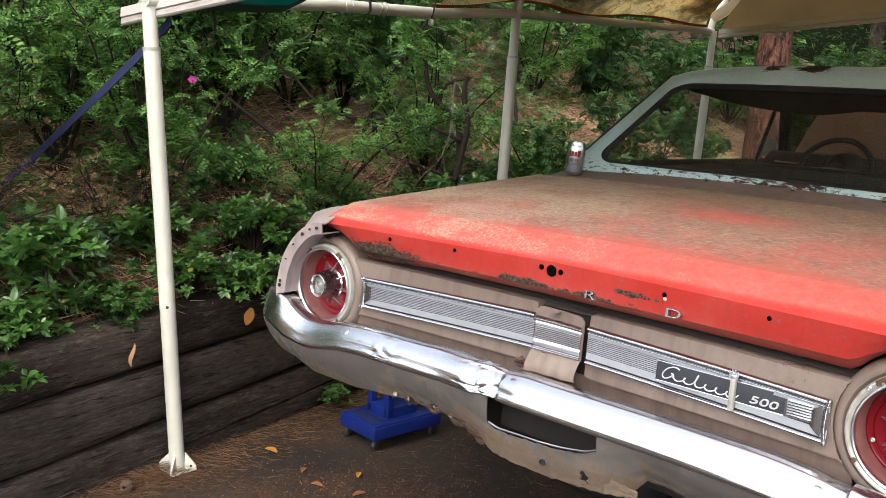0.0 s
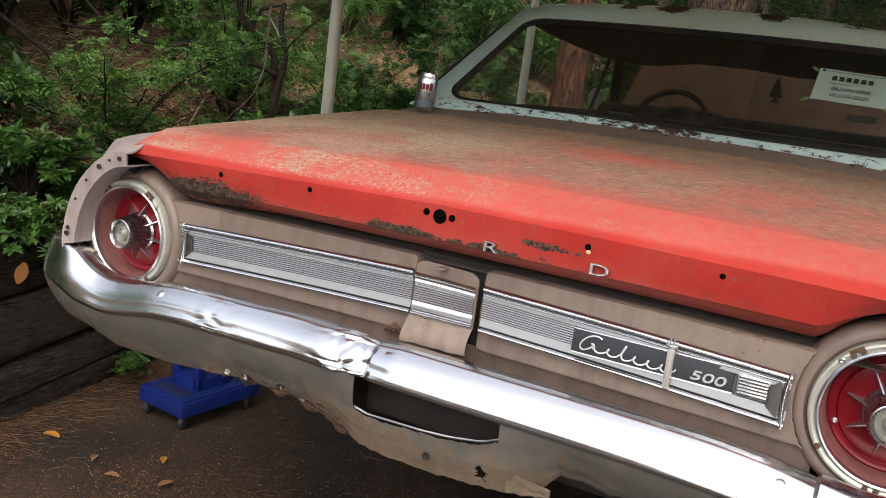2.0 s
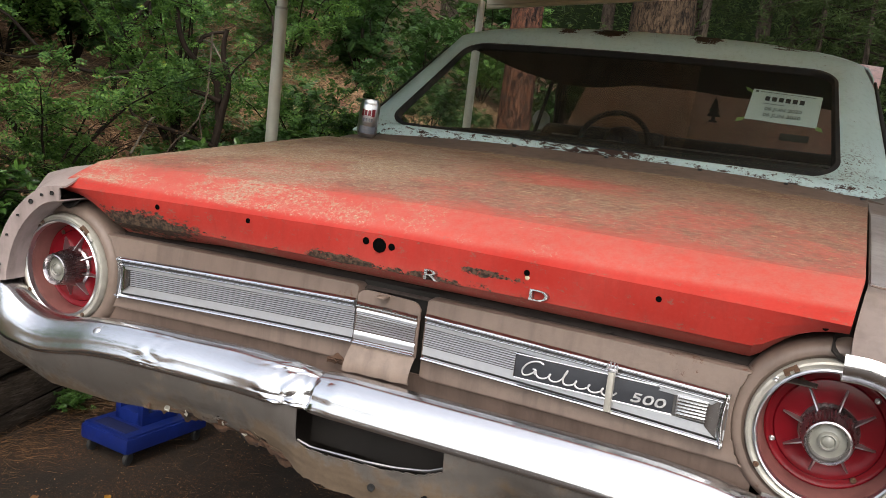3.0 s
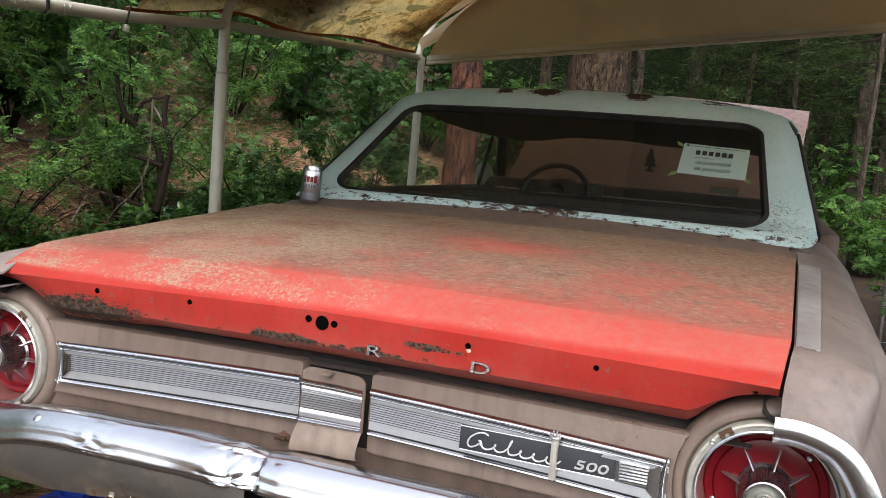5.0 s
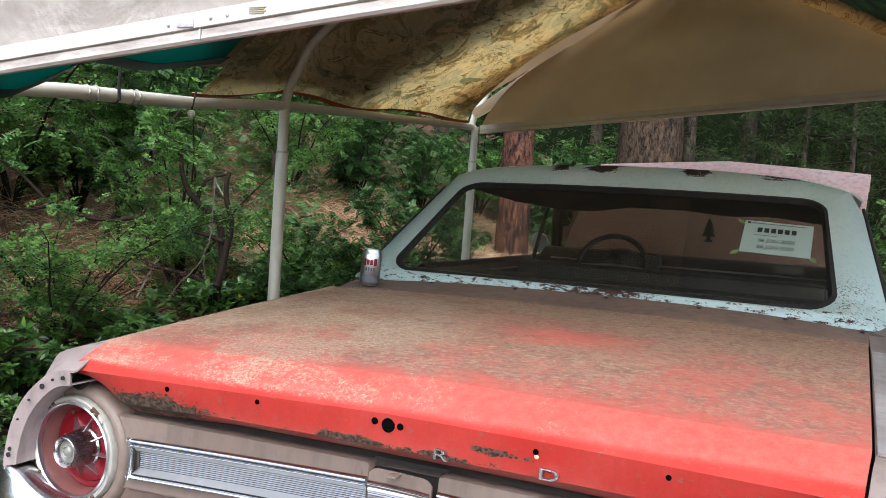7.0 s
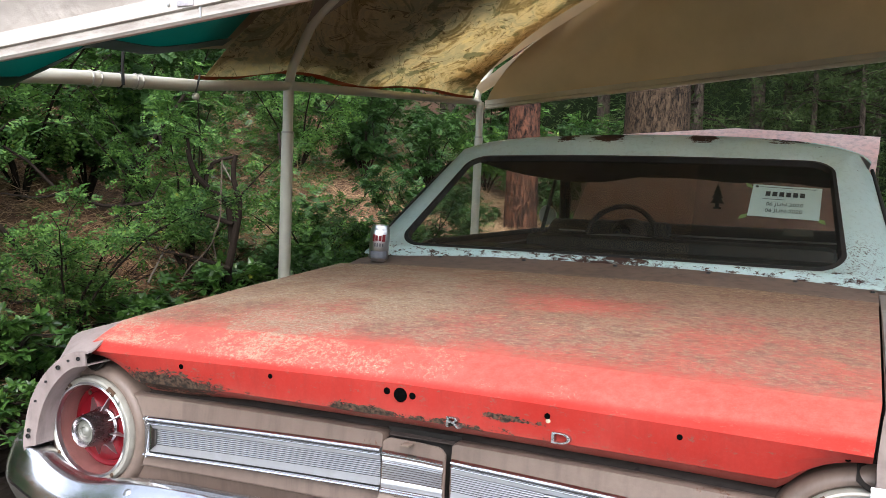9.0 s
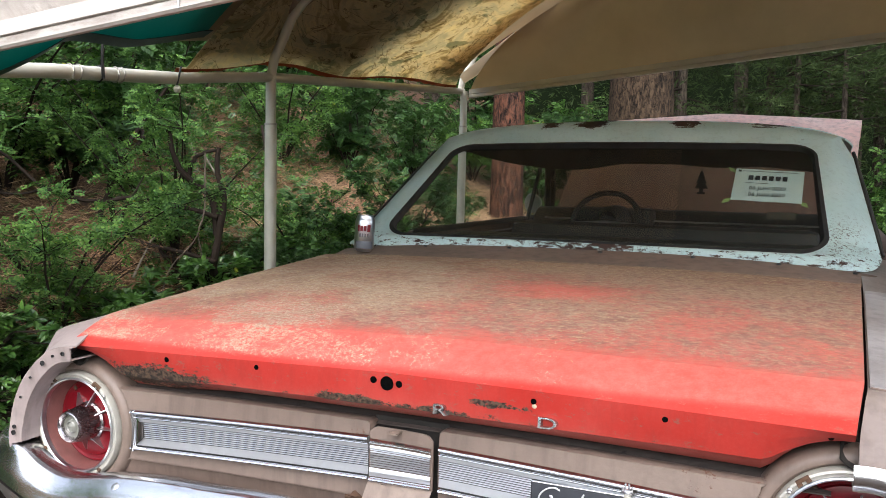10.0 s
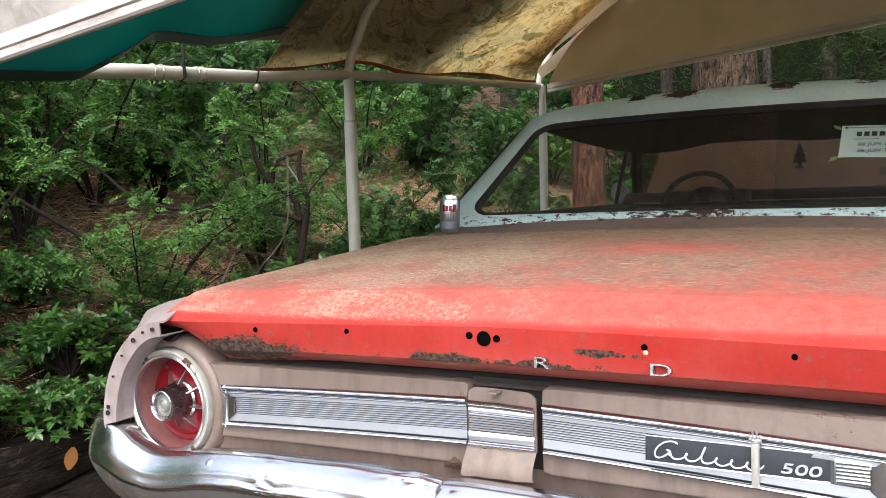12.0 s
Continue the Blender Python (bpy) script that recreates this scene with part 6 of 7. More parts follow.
    part("hem", grid(lambda u, v: (lambda p: (p[0] - 0.004 - 0.01 * v, p[1], p[2] - 0.019 * v + 0.016 * v * wob(u * 42, v, 0)))(camo(u, 0.0)), 70, 3, 0.002), HEMBROWN, t, "frayed red-brown hem")

    def green(u, v):
        y = 0.14 + (1.50 + 0.35 * v) * u
        x = -1.74 + 1.6 * v
        return (x, y, roof_left(x, y) + 0.01 - (0.05 * math.sin(math.pi * u) + lerp(y, (0.14, 0.24), (0.6, 0.20), (0.9, 0.05), (1.2, 0.06), (1.6, 0.03))) * (1 - v) ** 3 + 0.012 * wob(u * 6, v * 4, 2))
    g = part("green_tarp", grid(green, 40, 24, 0.002), GREENTARP, canopy, "teal green tarpaulin with a dark hem")
    part("hem", grid(lambda u, v: (lambda p: (p[0] - 0.006 + 0.05 * v, p[1], p[2] - 0.012 + 0.026 * v))(green(u, 0.0)), 40, 3, 0.003), TARPHEM, g, "dark doubled hem")

    def outer(u, v):
        y = 1.42 + (1.52 + 0.65 * v) * u
        x = -1.86 + 1.90 * v
        return (x, y, roof_left(x, y) + 0.06 + 0.008 * wob(u * 6, v * 4, 4))
    part("roof_cover", grid(outer, 30, 16, 0.002), COVER_THICK, canopy, "tan roof cover")

    def gable_strip(u, v):
        y = 3.95 + 0.52 * u
        x = -1.80 + 1.76 * v
        return (x, y, roof_left(x, y) + 0.03 - 0.05 * u * u - 0.10 * max(0.0, u - 0.85) / 0.15 * math.sin(math.pi * v) + 0.006 * wob(u * 4, v * 6, 9))
    part("roof_cover", grid(gable_strip, 10, 30, 0.002), COVER, canopy, "thin tan roof cover by the far gable")

    def right(u, v):
        y = 0.12 + 4.6 * u
        x = 1.85 - 1.91 * v
        e = 2.12 + 0.07 * y
        return (x, y, e + (3.30 + 0.03 * y - e) * v ** 0.85 + 0.01 * wob(u * 6, v * 4, 6))
    part("roof_cover", grid(right, 30, 16, 0.002), COVER, canopy, "tan roof cover")

    def green_camo(u, v):
        y = 1.9 + 2.55 * u
        x = 1.78 - 1.80 * v
        e = 2.12 + 0.07 * y
        return (x, y, e + (3.28 + 0.03 * y - e) * v ** 0.85 - 0.08 - 0.06 * math.sin(math.pi * v) + 0.015 * wob(u * 5, v * 5, 8))
    part("green_camouflage_tarp", grid(green_camo, 40, 24, 0.002), CAMO_GREEN, canopy, "green camouflage tarpaulin under the far slope")


canopy_frame()
canopy_cover()


def strap():
    """Blue webbing from the post's head down to the bank."""
    a, b = Vector((-1.80, 0.14, 1.76)), Vector((-3.05, 0.05, 1.02))
    d = (b - a).normalized()
    n = d.cross(Vector((0, 1, 0))).normalized()
    bm = grid(lambda u, v: a + (b - a) * u + n * (0.017 * (2 * v - 1)) + Vector((0, 0.004 * math.sin(9 * u), -0.02 * math.sin(math.pi * u))), 30, 2, 0.003)
    thing("tie_down_strap", bm, STRAPBLUE, "taut navy blue webbing strap from the carport post to the bank", "strap")


strap()


# ---- things ----
def beer_can():
    x, y = -0.698, 1.168
    z = lid_deck(-0.69, 1.10) + 0.008
    root = tagged(new("drink_can"), "silver aluminium drink can with red print on the trunk edge", "can")
    root.matrix_world = pose(x, y, z, 0, 4, 0)
    part("can_body", lathe([(0.003, 0.0), (0.003, 0.020), (0, 0.024), (0.004, 0.027), (0.012, 0.033), (0.100, 0.033), (0.108, 0.031), (0.116, 0.027), (0.119, 0.0275), (0.121, 0.0265), (0.118, 0.025), (0.116, 0.0)], (0, 0, 0), (0, 0, 1), 40), CAN, root)
    # brand marks as plain bands and bars on the side that faces back
    def patch(a0, a1, z0, z1, mat, n):
        part(n, grid(lambda u, v: (0.0336 * math.cos(radians(a0 + (a1 - a0) * u)), 0.0336 * math.sin(radians(a0 + (a1 - a0) * u)), z0 + (z1 - z0) * v), 10, 2, 0.0004), mat, root)
    patch(-104, -92, 0.068, 0.090, CANRED, "print_bar")
    patch(-88, -72, 0.070, 0.088, CANRED, "print_bar")
    patch(-68, -52, 0.070, 0.088, CANRED, "print_bar")
    patch(-47, -28, 0.068, 0.092, CANRED, "print_bar")
    for i in range(4):
        patch(-92 + 15 * i, -82 + 15 * i, 0.050, 0.062, CANGREY, "print_bar")
    patch(-115, -5, 0.012, 0.036, CANGREY, "print_band")
    part("pull_tab", box(bmesh.new(), (-0.006, -0.014, 0.118), (0.006, 0.008, 0.1195), 0.0008), STEEL, root)


def permit():
    """Paper taped inside the rear glass. Its number is a plain bar, the date can be read."""
    c = (0.535, 0.380)
    root = tagged(new("permit_sheet"), "pale printed permit sheet taped inside the rear window with green tape", "paper")
    def at(a, b, out):
        return win_place(c[0] + a, c[1] + b, -0.014 + out)
    part("sheet", grid(lambda u, v: at(0.218 * (u - 0.5), 0.192 * (v - 0.5) - 0.010 * (u - 0.5), 0.0015 * wob(u * 3, v * 3)), 12, 8, 0.0006), PAPER, root)
    def bar(a0, a1, b0, b1, n="print_bar", m=INK):
        part(n, grid(lambda u, v: at(a0 + (a1 - a0) * u, b0 + (b1 - b0) * v - 0.044 * (a0 + (a1 - a0) * u), 0.004), 4, 1, 0.0004), m, root)
    for i in range(6):
        bar(-0.064 + 0.0215 * i, -0.049 + 0.0215 * i, 0.024, 0.051)
    bar(-0.100, -0.090, 0.072, 0.084)
    bar(-0.085, 0.09, 0.076, 0.079, m=CANGREY)
    bar(-0.072, 0.00, 0.004, 0.0065, m=CANGREY)
    (y0, z0, _), (y1, z1, _) = WIN
    sl = math.degrees(math.atan2(z1 - z0, y1 - y0))
    for b in (-0.026, -0.064):
        p = at(0.0, b, 0.0045)
        part("date_line", letters("06 JUN 2020", 0.0195, 0.0004, Matrix.Translation(p) @ pose(0, 0, 0, sl, 0, 0) @ pose(0, 0, 0, 0, 0, -2.6) @ Matrix.Diagonal((1.12, 1.40, 1, 1))), INK, root, "printed date 06 JUN 2020", smooth=0)
    for a, b, r in ((-0.122, 0.098, 25), (-0.122, -0.090, -20), (0.116, -0.100, 20)):
        q = radians(r)
        part("tape", grid(lambda u, v: at(a + 0.024 * (u - 0.5) * math.cos(q) - 0.016 * (v - 0.5) * math.sin(q), b + 0.034 * (u - 0.5) * -math.sin(q) + 0.026 * (v - 0.5) * math.cos(q), -0.004), 3, 2, 0.0004), TAPE, root)
    # a darker window decal below
    d = tagged(new("window_decal"), "faded grey decal in the corner of the rear window", "decal")
    part("decal_field", grid(lambda u, v: win_place(0.545 + 0.085 * u, 0.18 + 0.04 * v, -0.010), 4, 2, 0.0006), simple("decal_grey", (0.035, 0.035, 0.03), 0.8), d)


def air_freshener():
    bm = bmesh.new()
    out = [(0.0, 0.058), (0.010, 0.040), (0.006, 0.040), (0.018, 0.020), (0.011, 0.020), (0.026, -0.004), (0.015, -0.004), (0.031, -0.030), (0.008, -0.030), (0.008, -0.046), (0.018, -0.048), (0.018, -0.056)]
    ring = out + [(-x, z) for x, z in out[::-1] if x > 0]
    vs = [[bm.verts.new((0.135 + 1.1 * x, 3.12 + s * 0.0015, 1.545 + 1.05 * z)) for x, z in ring] for s in (-1, 1)]
    bm.faces.new(vs[0]), bm.faces.new(vs[1][::-1])
    for k in range(len(ring)):
        bm.faces.new((vs[0][k], vs[1][k], vs[1][(k + 1) % len(ring)], vs[0][(k + 1) % len(ring)]))
    root = tagged(new("air_freshener"), "dark tree-shaped air freshener hanging inside the windscreen", "air freshener")
    part("tree_card", bm, VINYL, root, smooth=0)
    part("string", tube([(0.135, 3.12, 1.60), (0.135, 3.14, 1.66)], 0.0012, 5), BLACK, root)


def blue_dolly():
    """Low blue moulded base on castors with a slotted column that bears on the car."""
    root = tagged(new("wheeled_stand"), "blue moulded plastic stand on small black castors under the car", "stand")
    base = part("base", box(bmesh.new(), (-0.16, -0.215, 0.052), (0.16, 0.215, 0.112), 0.014), BLUE, root)
    part("rim", box(bmesh.new(), (-0.150, -0.205, 0.106), (0.150, 0.205, 0.120), 0.006), BLUE, root)
    for y0, y1 in ((-0.185, -0.115), (0.115, 0.185)):
        # no recess is cut; a darker blue gives the slot its shade
        part("tray_slot", box(bmesh.new(), (-0.11, y0, 0.117), (0.11, y1, 0.1215), 0.002), simple("shaded_slot_blue", (0.004, 0.010, 0.07), 0.7), base)
    bm = bmesh.new()
    for sx in (-1, 1):
        for sy in (-1, 1):
            part("column_leg", box(bmesh.new(), (sx * 0.075 - 0.018, sy * 0.075 - 0.018, 0.115), (sx * 0.075 + 0.018, sy * 0.075 + 0.018, 0.48), 0.005), BLUE, root)
    part("column_head", box(bm, (-0.093, -0.093, 0.40), (0.093, 0.093, 0.50), 0.006), BLUE, root)
    part("column_foot", box(bmesh.new(), (-0.093, -0.093, 0.115), (0.093, 0.093, 0.165), 0.006), BLUE, root)
    part("pad", box(bmesh.new(), (-0.10, -0.10, 0.50), (0.10, 0.10, 0.64), 0.01), DARK, root)
    for sx in (-1, 1):
        for sy in (-1, 1):
            part("castor", lathe([(-0.012, 0.0), (-0.012, 0.020), (-0.007, 0.026), (0.007, 0.026), (0.012, 0.020), (0.012, 0)], (sx * 0.125, sy * 0.18, 0.026), (1, 0.3, 0), 16), BLACK, root)
    root.matrix_basis = pose(-1.545, 1.155, 0, 0, 0, -6) @ Matrix.Diagonal((0.80, 0.93, 1, 1))


def floor_jack():
    root = tagged(new("floor_jack"), "black hydraulic floor jack under the rear of the car", "jack")
    for s in (-1, 1):
        bm = bmesh.new()
        q = [(-0.32, 0.04), (-0.30, 0.16), (-0.18, 0.20), (0.10, 0.12), (0.30, 0.10), (0.32, 0.04)]
        vs = [[bm.verts.new((s * 0.10 + t * 0.005, y, z)) for y, z in q] for t in (-1, 1)]
        bm.faces.new(vs[0]), bm.faces.new(vs[1][::-1])
        for k in range(len(q)):
            bm.faces.new((vs[0][k], vs[1][k], vs[1][(k + 1) % len(q)], vs[0][(k + 1) % len(q)]))
        part("side_plate", bm, JACKBLACK, root, smooth=0)
        part("wheel", lathe([(-0.02, 0), (-0.02, 0.05), (0.02, 0.05), (0.02, 0)], (s * 0.13, 0.27, 0.05), (1, 0, 0), 18), STEEL, root)
        part("castor", lathe([(-0.012, 0), (-0.012, 0.03), (0.012, 0.03), (0.012, 0)], (s * 0.10, -0.30, 0.03), (1, 0, 0), 16), STEEL, root)
    part("ram", tube([(0, -0.26, 0.14), (0, 0.05, 0.16)], 0.045, 16), JACKBLACK, root)
    head = part("socket_block", box(bmesh.new(), (-0.085, -0.34, 0.16), (0.085, -0.20, 0.29), 0.012), JACKBLACK, root)
    for x in (-0.045, 0.0, 0.045):
        part("bolt", lathe([(0, 0.013), (-0.012, 0.012), (-0.014, 0)], (x, -0.342, 0.215), sides=10), STEEL, head)
    part("spring_hook", tube([(-0.03 + 0.022 * math.cos(a), -0.352, 0.262 + 0.022 * math.sin(a)) for a in (0.4 + 0.34 * i for i in range(15))], 0.004, 6), STEEL, head)
    part("lift_arm", box(bmesh.new(), (-0.06, -0.02, 0.0), (0.06, 0.40, 0.05), 0.01, pose(0, 0.0, 0.15, 38, 0, 0)), JACKBLACK, root)
    part("saddle", lathe([(0, 0.0), (0, 0.05), (0.03, 0.06), (0.03, 0.05), (0.02, 0)], (0, 0.30, 0.42), (0, 0, 1), 20), JACKBLACK, root)
    part("handle_socket", tube([(0, -0.27, 0.24), (-0.01, -0.50, 0.30)], 0.030, 14), JACKBLACK, root)
    h = part("handle", tube([(-0.01, -0.48, 0.295), (-0.04, -0.95, 0.33)], 0.019, 12), BLACK, root)
    part("ferrule", tube([(-0.013, -0.53, 0.298), (-0.015, -0.56, 0.30)], 0.021, 12), STEEL, h)
    root.matrix_world = pose(0.204, 1.047, 0, 0, 0, -15)


# black ring laid flat for a dark round shape under the car
def lying_ring():
    root = tagged(new("loose_tyre"), "black ring lying flat on the asphalt under the car", "tyre")
    part("casing", lathe([(0.02, 0.20), (0.0, 0.235), (0.015, 0.275), (0.04, 0.292), (0.11, 0.292), (0.135, 0.275), (0.15, 0.235), (0.13, 0.20), (0.02, 0.20)], (0, 0, 0), (0, 0, 1), 48), BLACK, root)
    root.matrix_world = pose(-0.61, 1.58, 0.0)


lying_ring()
beer_can()
permit()
air_freshener()
blue_dolly()
floor_jack()


# ---- plants ----
OVAL = ([(0, 0, 0), (0.5, 0.34, 0.06), (1, 0, -0.04), (0.5, -0.34, 0.06)], [(0, 2, 1), (0, 3, 2)])
LANCE = ([(0, 0, 0), (0.35, 0.26, 0.05), (0.72, 0.19, -0.02), (1, 0, -0.16), (0.72, -0.19, -0.02), (0.35, -0.26, 0.05), (0.5, 0, -0.03)], [(0, 6, 1), (1, 6, 2), (2, 6, 3), (3, 6, 4), (4, 6, 5), (5, 6, 0)])
STRAW = ([(0, 0.006, 0), (0, -0.006, 0), (0.5, 0.0, 0.02), (1, 0.004, 0)], [(0, 1, 2), (0, 2, 3)])


def limbs(rng, n, height, spread, r0, droop=0.0):
    """Bent stems from one root: lists of points, and the tips along them."""
    out = []
    for i in range(n):
        a = rng.uniform(0, 6.283)
        lean = rng.uniform(0.25, 1.0) * spread
        h = height * rng.uniform(0.6, 1.0)
        pts, p = [], np.array([0.0, 0.0, 0.0])
        for k in range(7):
            t = k / 6
            pts.append((lean * t ** 1.4 * math.cos(a) + rng.normal(0, 0.035) * t, lean * t ** 1.4 * math.sin(a) + rng.normal(0, 0.035) * t, h * t - droop * t ** 3))
        out.append(pts)
    return out


def pinnate(rng, seats, length, pairs, size, lean):
    """Feathered leaves: leaflets in pairs along a midrib at each seat."""
    fr = []
    R = turns(len(seats), rng, lean)
    for s, r in zip(seats, R):
        L = length * rng.uniform(0.7, 1.2)
        for k in range(pairs):
            t = (k + 1) / pairs
            for side in (-1, 1):
                a = side * rng.uniform(0.8, 1.2)
                ca, sa = math.cos(a), math.sin(a)
                sc = size * (1.05 - 0.35 * abs(t - 0.5)) * rng.uniform(0.8, 1.2)
                m = r @ (np.array([[ca, -sa, 0], [sa, ca, 0], [0, 0, 1]]) * sc)
                p = np.array(s) + r @ np.array([L * t, 0, -0.25 * L * t * t])
                fr.append(np.column_stack([m, p]))
    return fr


def shrub(name, label, seed, height, spread, stems, seats, length, pairs, size, mat, shape=OVAL, lean=0.5, droop=0.0, category="shrub", group=""):
    """A many-stemmed shrub: bent stems with twigs, and feathered leaves set along them."""
    rng = np.random.default_rng(seed)
    root = tagged(new(name), label, category, group)
    bm = bmesh.new()
    spots = []
    for pts in limbs(rng, stems, height, spread, 0.012, droop):
        tube(pts, [0.0075 * (1 - 0.8 * k / 6) * (height + 0.3) for k in range(7)], 5, bm, cap=False)
        for _ in range(9):
            k = rng.integers(2, 7)
            p = np.array(pts[k])
            a, l = rng.uniform(0, 6.283), rng.uniform(0.12, 0.34) * spread
            q = p + np.array([l * math.cos(a), l * math.sin(a), rng.uniform(-0.05, 0.16)])
            tube([p, (p + q) / 2 + rng.normal(0, 0.015, 3), q], [0.004, 0.003, 0.0015], 4, bm, cap=False)
            for j in range(seats):
                spots.append(p + (q - p) * rng.uniform(0.2, 1.1) + rng.normal(0, 0.035, 3))
    tagged(part("branchwork", bm, TWIG, root), kind="stuff")
    ob = new("foliage", cards("leaves", shape, pinnate(rng, spots, length, pairs, size, lean), mat))
    ob.parent = root
    return root


def whorl_shrub(name, label, seed, n, reach, size, mat, group=""):
    """Low glossy evergreen: shoots that end in whorls of lance leaves."""
    rng = np.random.default_rng(seed)
    root = tagged(new(name), label, "shrub", group)
    bm, fr = bmesh.new(), []
    for i in range(n):
        a = rng.uniform(0, 6.283)
        l = reach * rng.uniform(0.25, 1.0)
        tip = np.array([l * math.cos(a), l * math.sin(a), reach * rng.uniform(0.15, 0.75)])
        mid = tip * 0.5 + np.array([0, 0, 0.10])
        tube([(0, 0, 0), mid, tip], [0.008, 0.005, 0.003], 4, bm, cap=False)
        for p in (tip, tip * 0.8 + mid * 0.2, mid):
            m = 9
            R = turns(1, rng, 0.45)[0]
            for k in range(m):
                b = 6.283 * k / m + rng.normal(0, 0.2)
                el = rng.uniform(-0.25, 0.55)
                x = np.array([math.cos(b) * math.cos(el), math.sin(b) * math.cos(el), math.sin(el)])
                z = np.array([-math.cos(b) * math.sin(el), -math.sin(b) * math.sin(el), math.cos(el)])
                y = np.cross(z, x)
                sc = size * rng.uniform(0.7, 1.2)
                fr.append(np.column_stack([R @ np.column_stack([x, y, z]) * sc, p]))
    tagged(part("branchwork", bm, TWIG, root), kind="stuff")
    ob = new("foliage", cards("leaves", LANCE, fr, mat))
    ob.parent = root
    return root


def set_out(proto, places):
    """The first place takes the thing itself, the rest are copies."""
    for i, (x, y, z, turn, s) in enumerate(places):
        m = pose(x, y, z, 0, 0, turn)
        ob = proto if i == 0 else copy_thing(proto, m)
        ob.matrix_basis = m @ Matrix.Diagonal((s, s, s, 1))


def bank(places, sink=0.04):
    return [(x, y, hill_z(x, y) - sink, (x * 977 + y * 613) % 360, s) for x, y, s in places]


rnd = random.Random(11)
set_out(shrub("locust_shrub", "tall light-green shrub with feathered leaves and bare dark stems", 1, 1.9, 1.0, 9, 18, 0.12, 6, 0.027, LEAF_LIGHT, group="shrubs on the bank"),
        bank([(-2.75, 2.6, 0.72), (-2.6, 0.55, 0.72), (-2.55, -0.55, 0.75), (-3.5, 1.6, 1.0), (-4.2, 3.6, 1.05), (-3.1, 0.35, 0.8), (-5.3, 5.2, 1.1), (-4.9, 0.8, 1.1), (-6.8, 3.2, 1.2), (-6.5, 7.4, 1.2)]))
set_out(shrub("arching_shrub", "arching green shrub with small oval leaves and thin dark stems", 2, 1.5, 1.2, 8, 18, 0.11, 4, 0.034, LEAF_LIGHT, droop=0.3, group="shrubs on the bank"),
        bank([(-2.5, 1.5, 0.62), (-2.4, -1.0, 0.7), (-3.3, -1.2, 1.0), (-3.9, 2.4, 1.0), (-2.45, 3.5, 0.6), (-5.0, 2.0, 1.2), (-3.9, -0.4, 1.1), (-5.6, 3.8, 1.2), (-4.6, 6.4, 1.0), (-7.5, 5.6, 1.4), (-8.6, 2.4, 1.5), (-6.2, -0.6, 1.3)]))
set_out(shrub("dark_shrub", "dense dark green shrub on the bank", 3, 1.3, 0.9, 10, 11, 0.10, 5, 0.047, LEAF_DARK, group="shrubs on the bank"),
        bank([(-2.35, 4.9, 0.62), (-2.28, 3.55, 0.50), (-2.2, 2.95, 0.36), (-2.5, 6.2, 0.45), (-3.6, 0.75, 1.0), (-4.2, 1.4, 1.1), (-3.9, 2.9, 0.9), (-4.6, 4.4, 1.0), (-7.0, 1.0, 1.5), (-5.8, 7.8, 1.3), (-8.5, 6.5, 1.7), (-9.5, 4.0, 1.8), (-7.8, 9.0, 1.5), (-4.4, 9.2, 0.9), (-10.5, 7.5, 2.0), (-5.4, -1.6, 1.3), (-3.0, -1.5, 0.8), (-6.4, 10.6, 1.4), (-3.4, 11.6, 1.1), (-5.0, 13.0, 1.5), (-8.4, 12.0, 1.8), (-4.3, 7.3, 1.1), (-5.3, 8.8, 1.3)]))
set_out(shrub("withered_shrub", "half-dead brown shrub with dry leaves and thin bare stems", 8, 1.1, 0.9, 9, 5, 0.06, 3, 0.018, LEAF_WITHERED, lean=0.9, droop=0.35, group="withered shrubs on the bank"),
        bank([(-2.45, -0.30, 0.55), (-2.55, 0.30, 0.6), (-2.5, -0.95, 0.7), (-2.4, 0.85, 0.5), (-2.7, 1.9, 0.5), (-3.0, -0.6, 0.8), (-2.75, 2.9, 0.45)]))
set_out(whorl_shrub("glossy_shrub", "low glossy evergreen shrub spilling over the timber wall", 5, 62, 0.42, 0.062, LEAF_GLOSSY, group="glossy shrubs on the wall"),
        [(-2.03, -0.36, 0.52, 0, 0.74), (-2.10, 0.02, 0.56, 100, 0.60), (-1.99, 0.66, 0.62, 200, 0.62), (-1.98, -0.62, 0.46, 70, 0.8), (-2.05, 0.40, 0.66, 140, 0.6), (-2.2, -0.15, 0.72, 20, 0.9), (-2.2, 0.85, 0.78, 290, 0.8), (-2.22, 1.10, 0.66, 310, 0.75), (-2.30, 1.75, 0.72, 45, 0.9), (-2.4, 2.5, 0.82, 150, 0.9), (-2.06, -0.85, 0.54, 260, 0.9), (-2.5, 0.45, 0.75, 20, 0.8), (-2.5, 3.2, 0.9, 250, 0.9), (-2.3, 4.2, 0.95, 250, 0.9), (-2.9, 1.2, 0.95, 30, 0.9), (-1.985, 1.2, 0.03, 30, 0.26)])


def bank_cover():
    """Low leaves and ferns scattered over the slope."""
    rng = np.random.default_rng(21)
    spots = []
    while len(spots) < 11000:
        x, y = -2.15 - abs(rng.normal(0, 4.0)), rng.uniform(-2.5, 15)
        if noise.noise(Vector((x * 0.55, y * 0.55, 2.0))) < 0.02 - 0.05 * max(0, -3 - x):
            continue
        spots.append((x, y, hill_z(x, y) + rng.uniform(0.02, 0.14)))
    me = cards("bank_cover", OVAL, pinnate(rng, spots, 0.13, 4, 0.042, 0.45), LEAF_GLOSSY)
    tagged(new("bank_undergrowth", me), "low green undergrowth over the needle-covered slope", "undergrowth", kind="stuff")


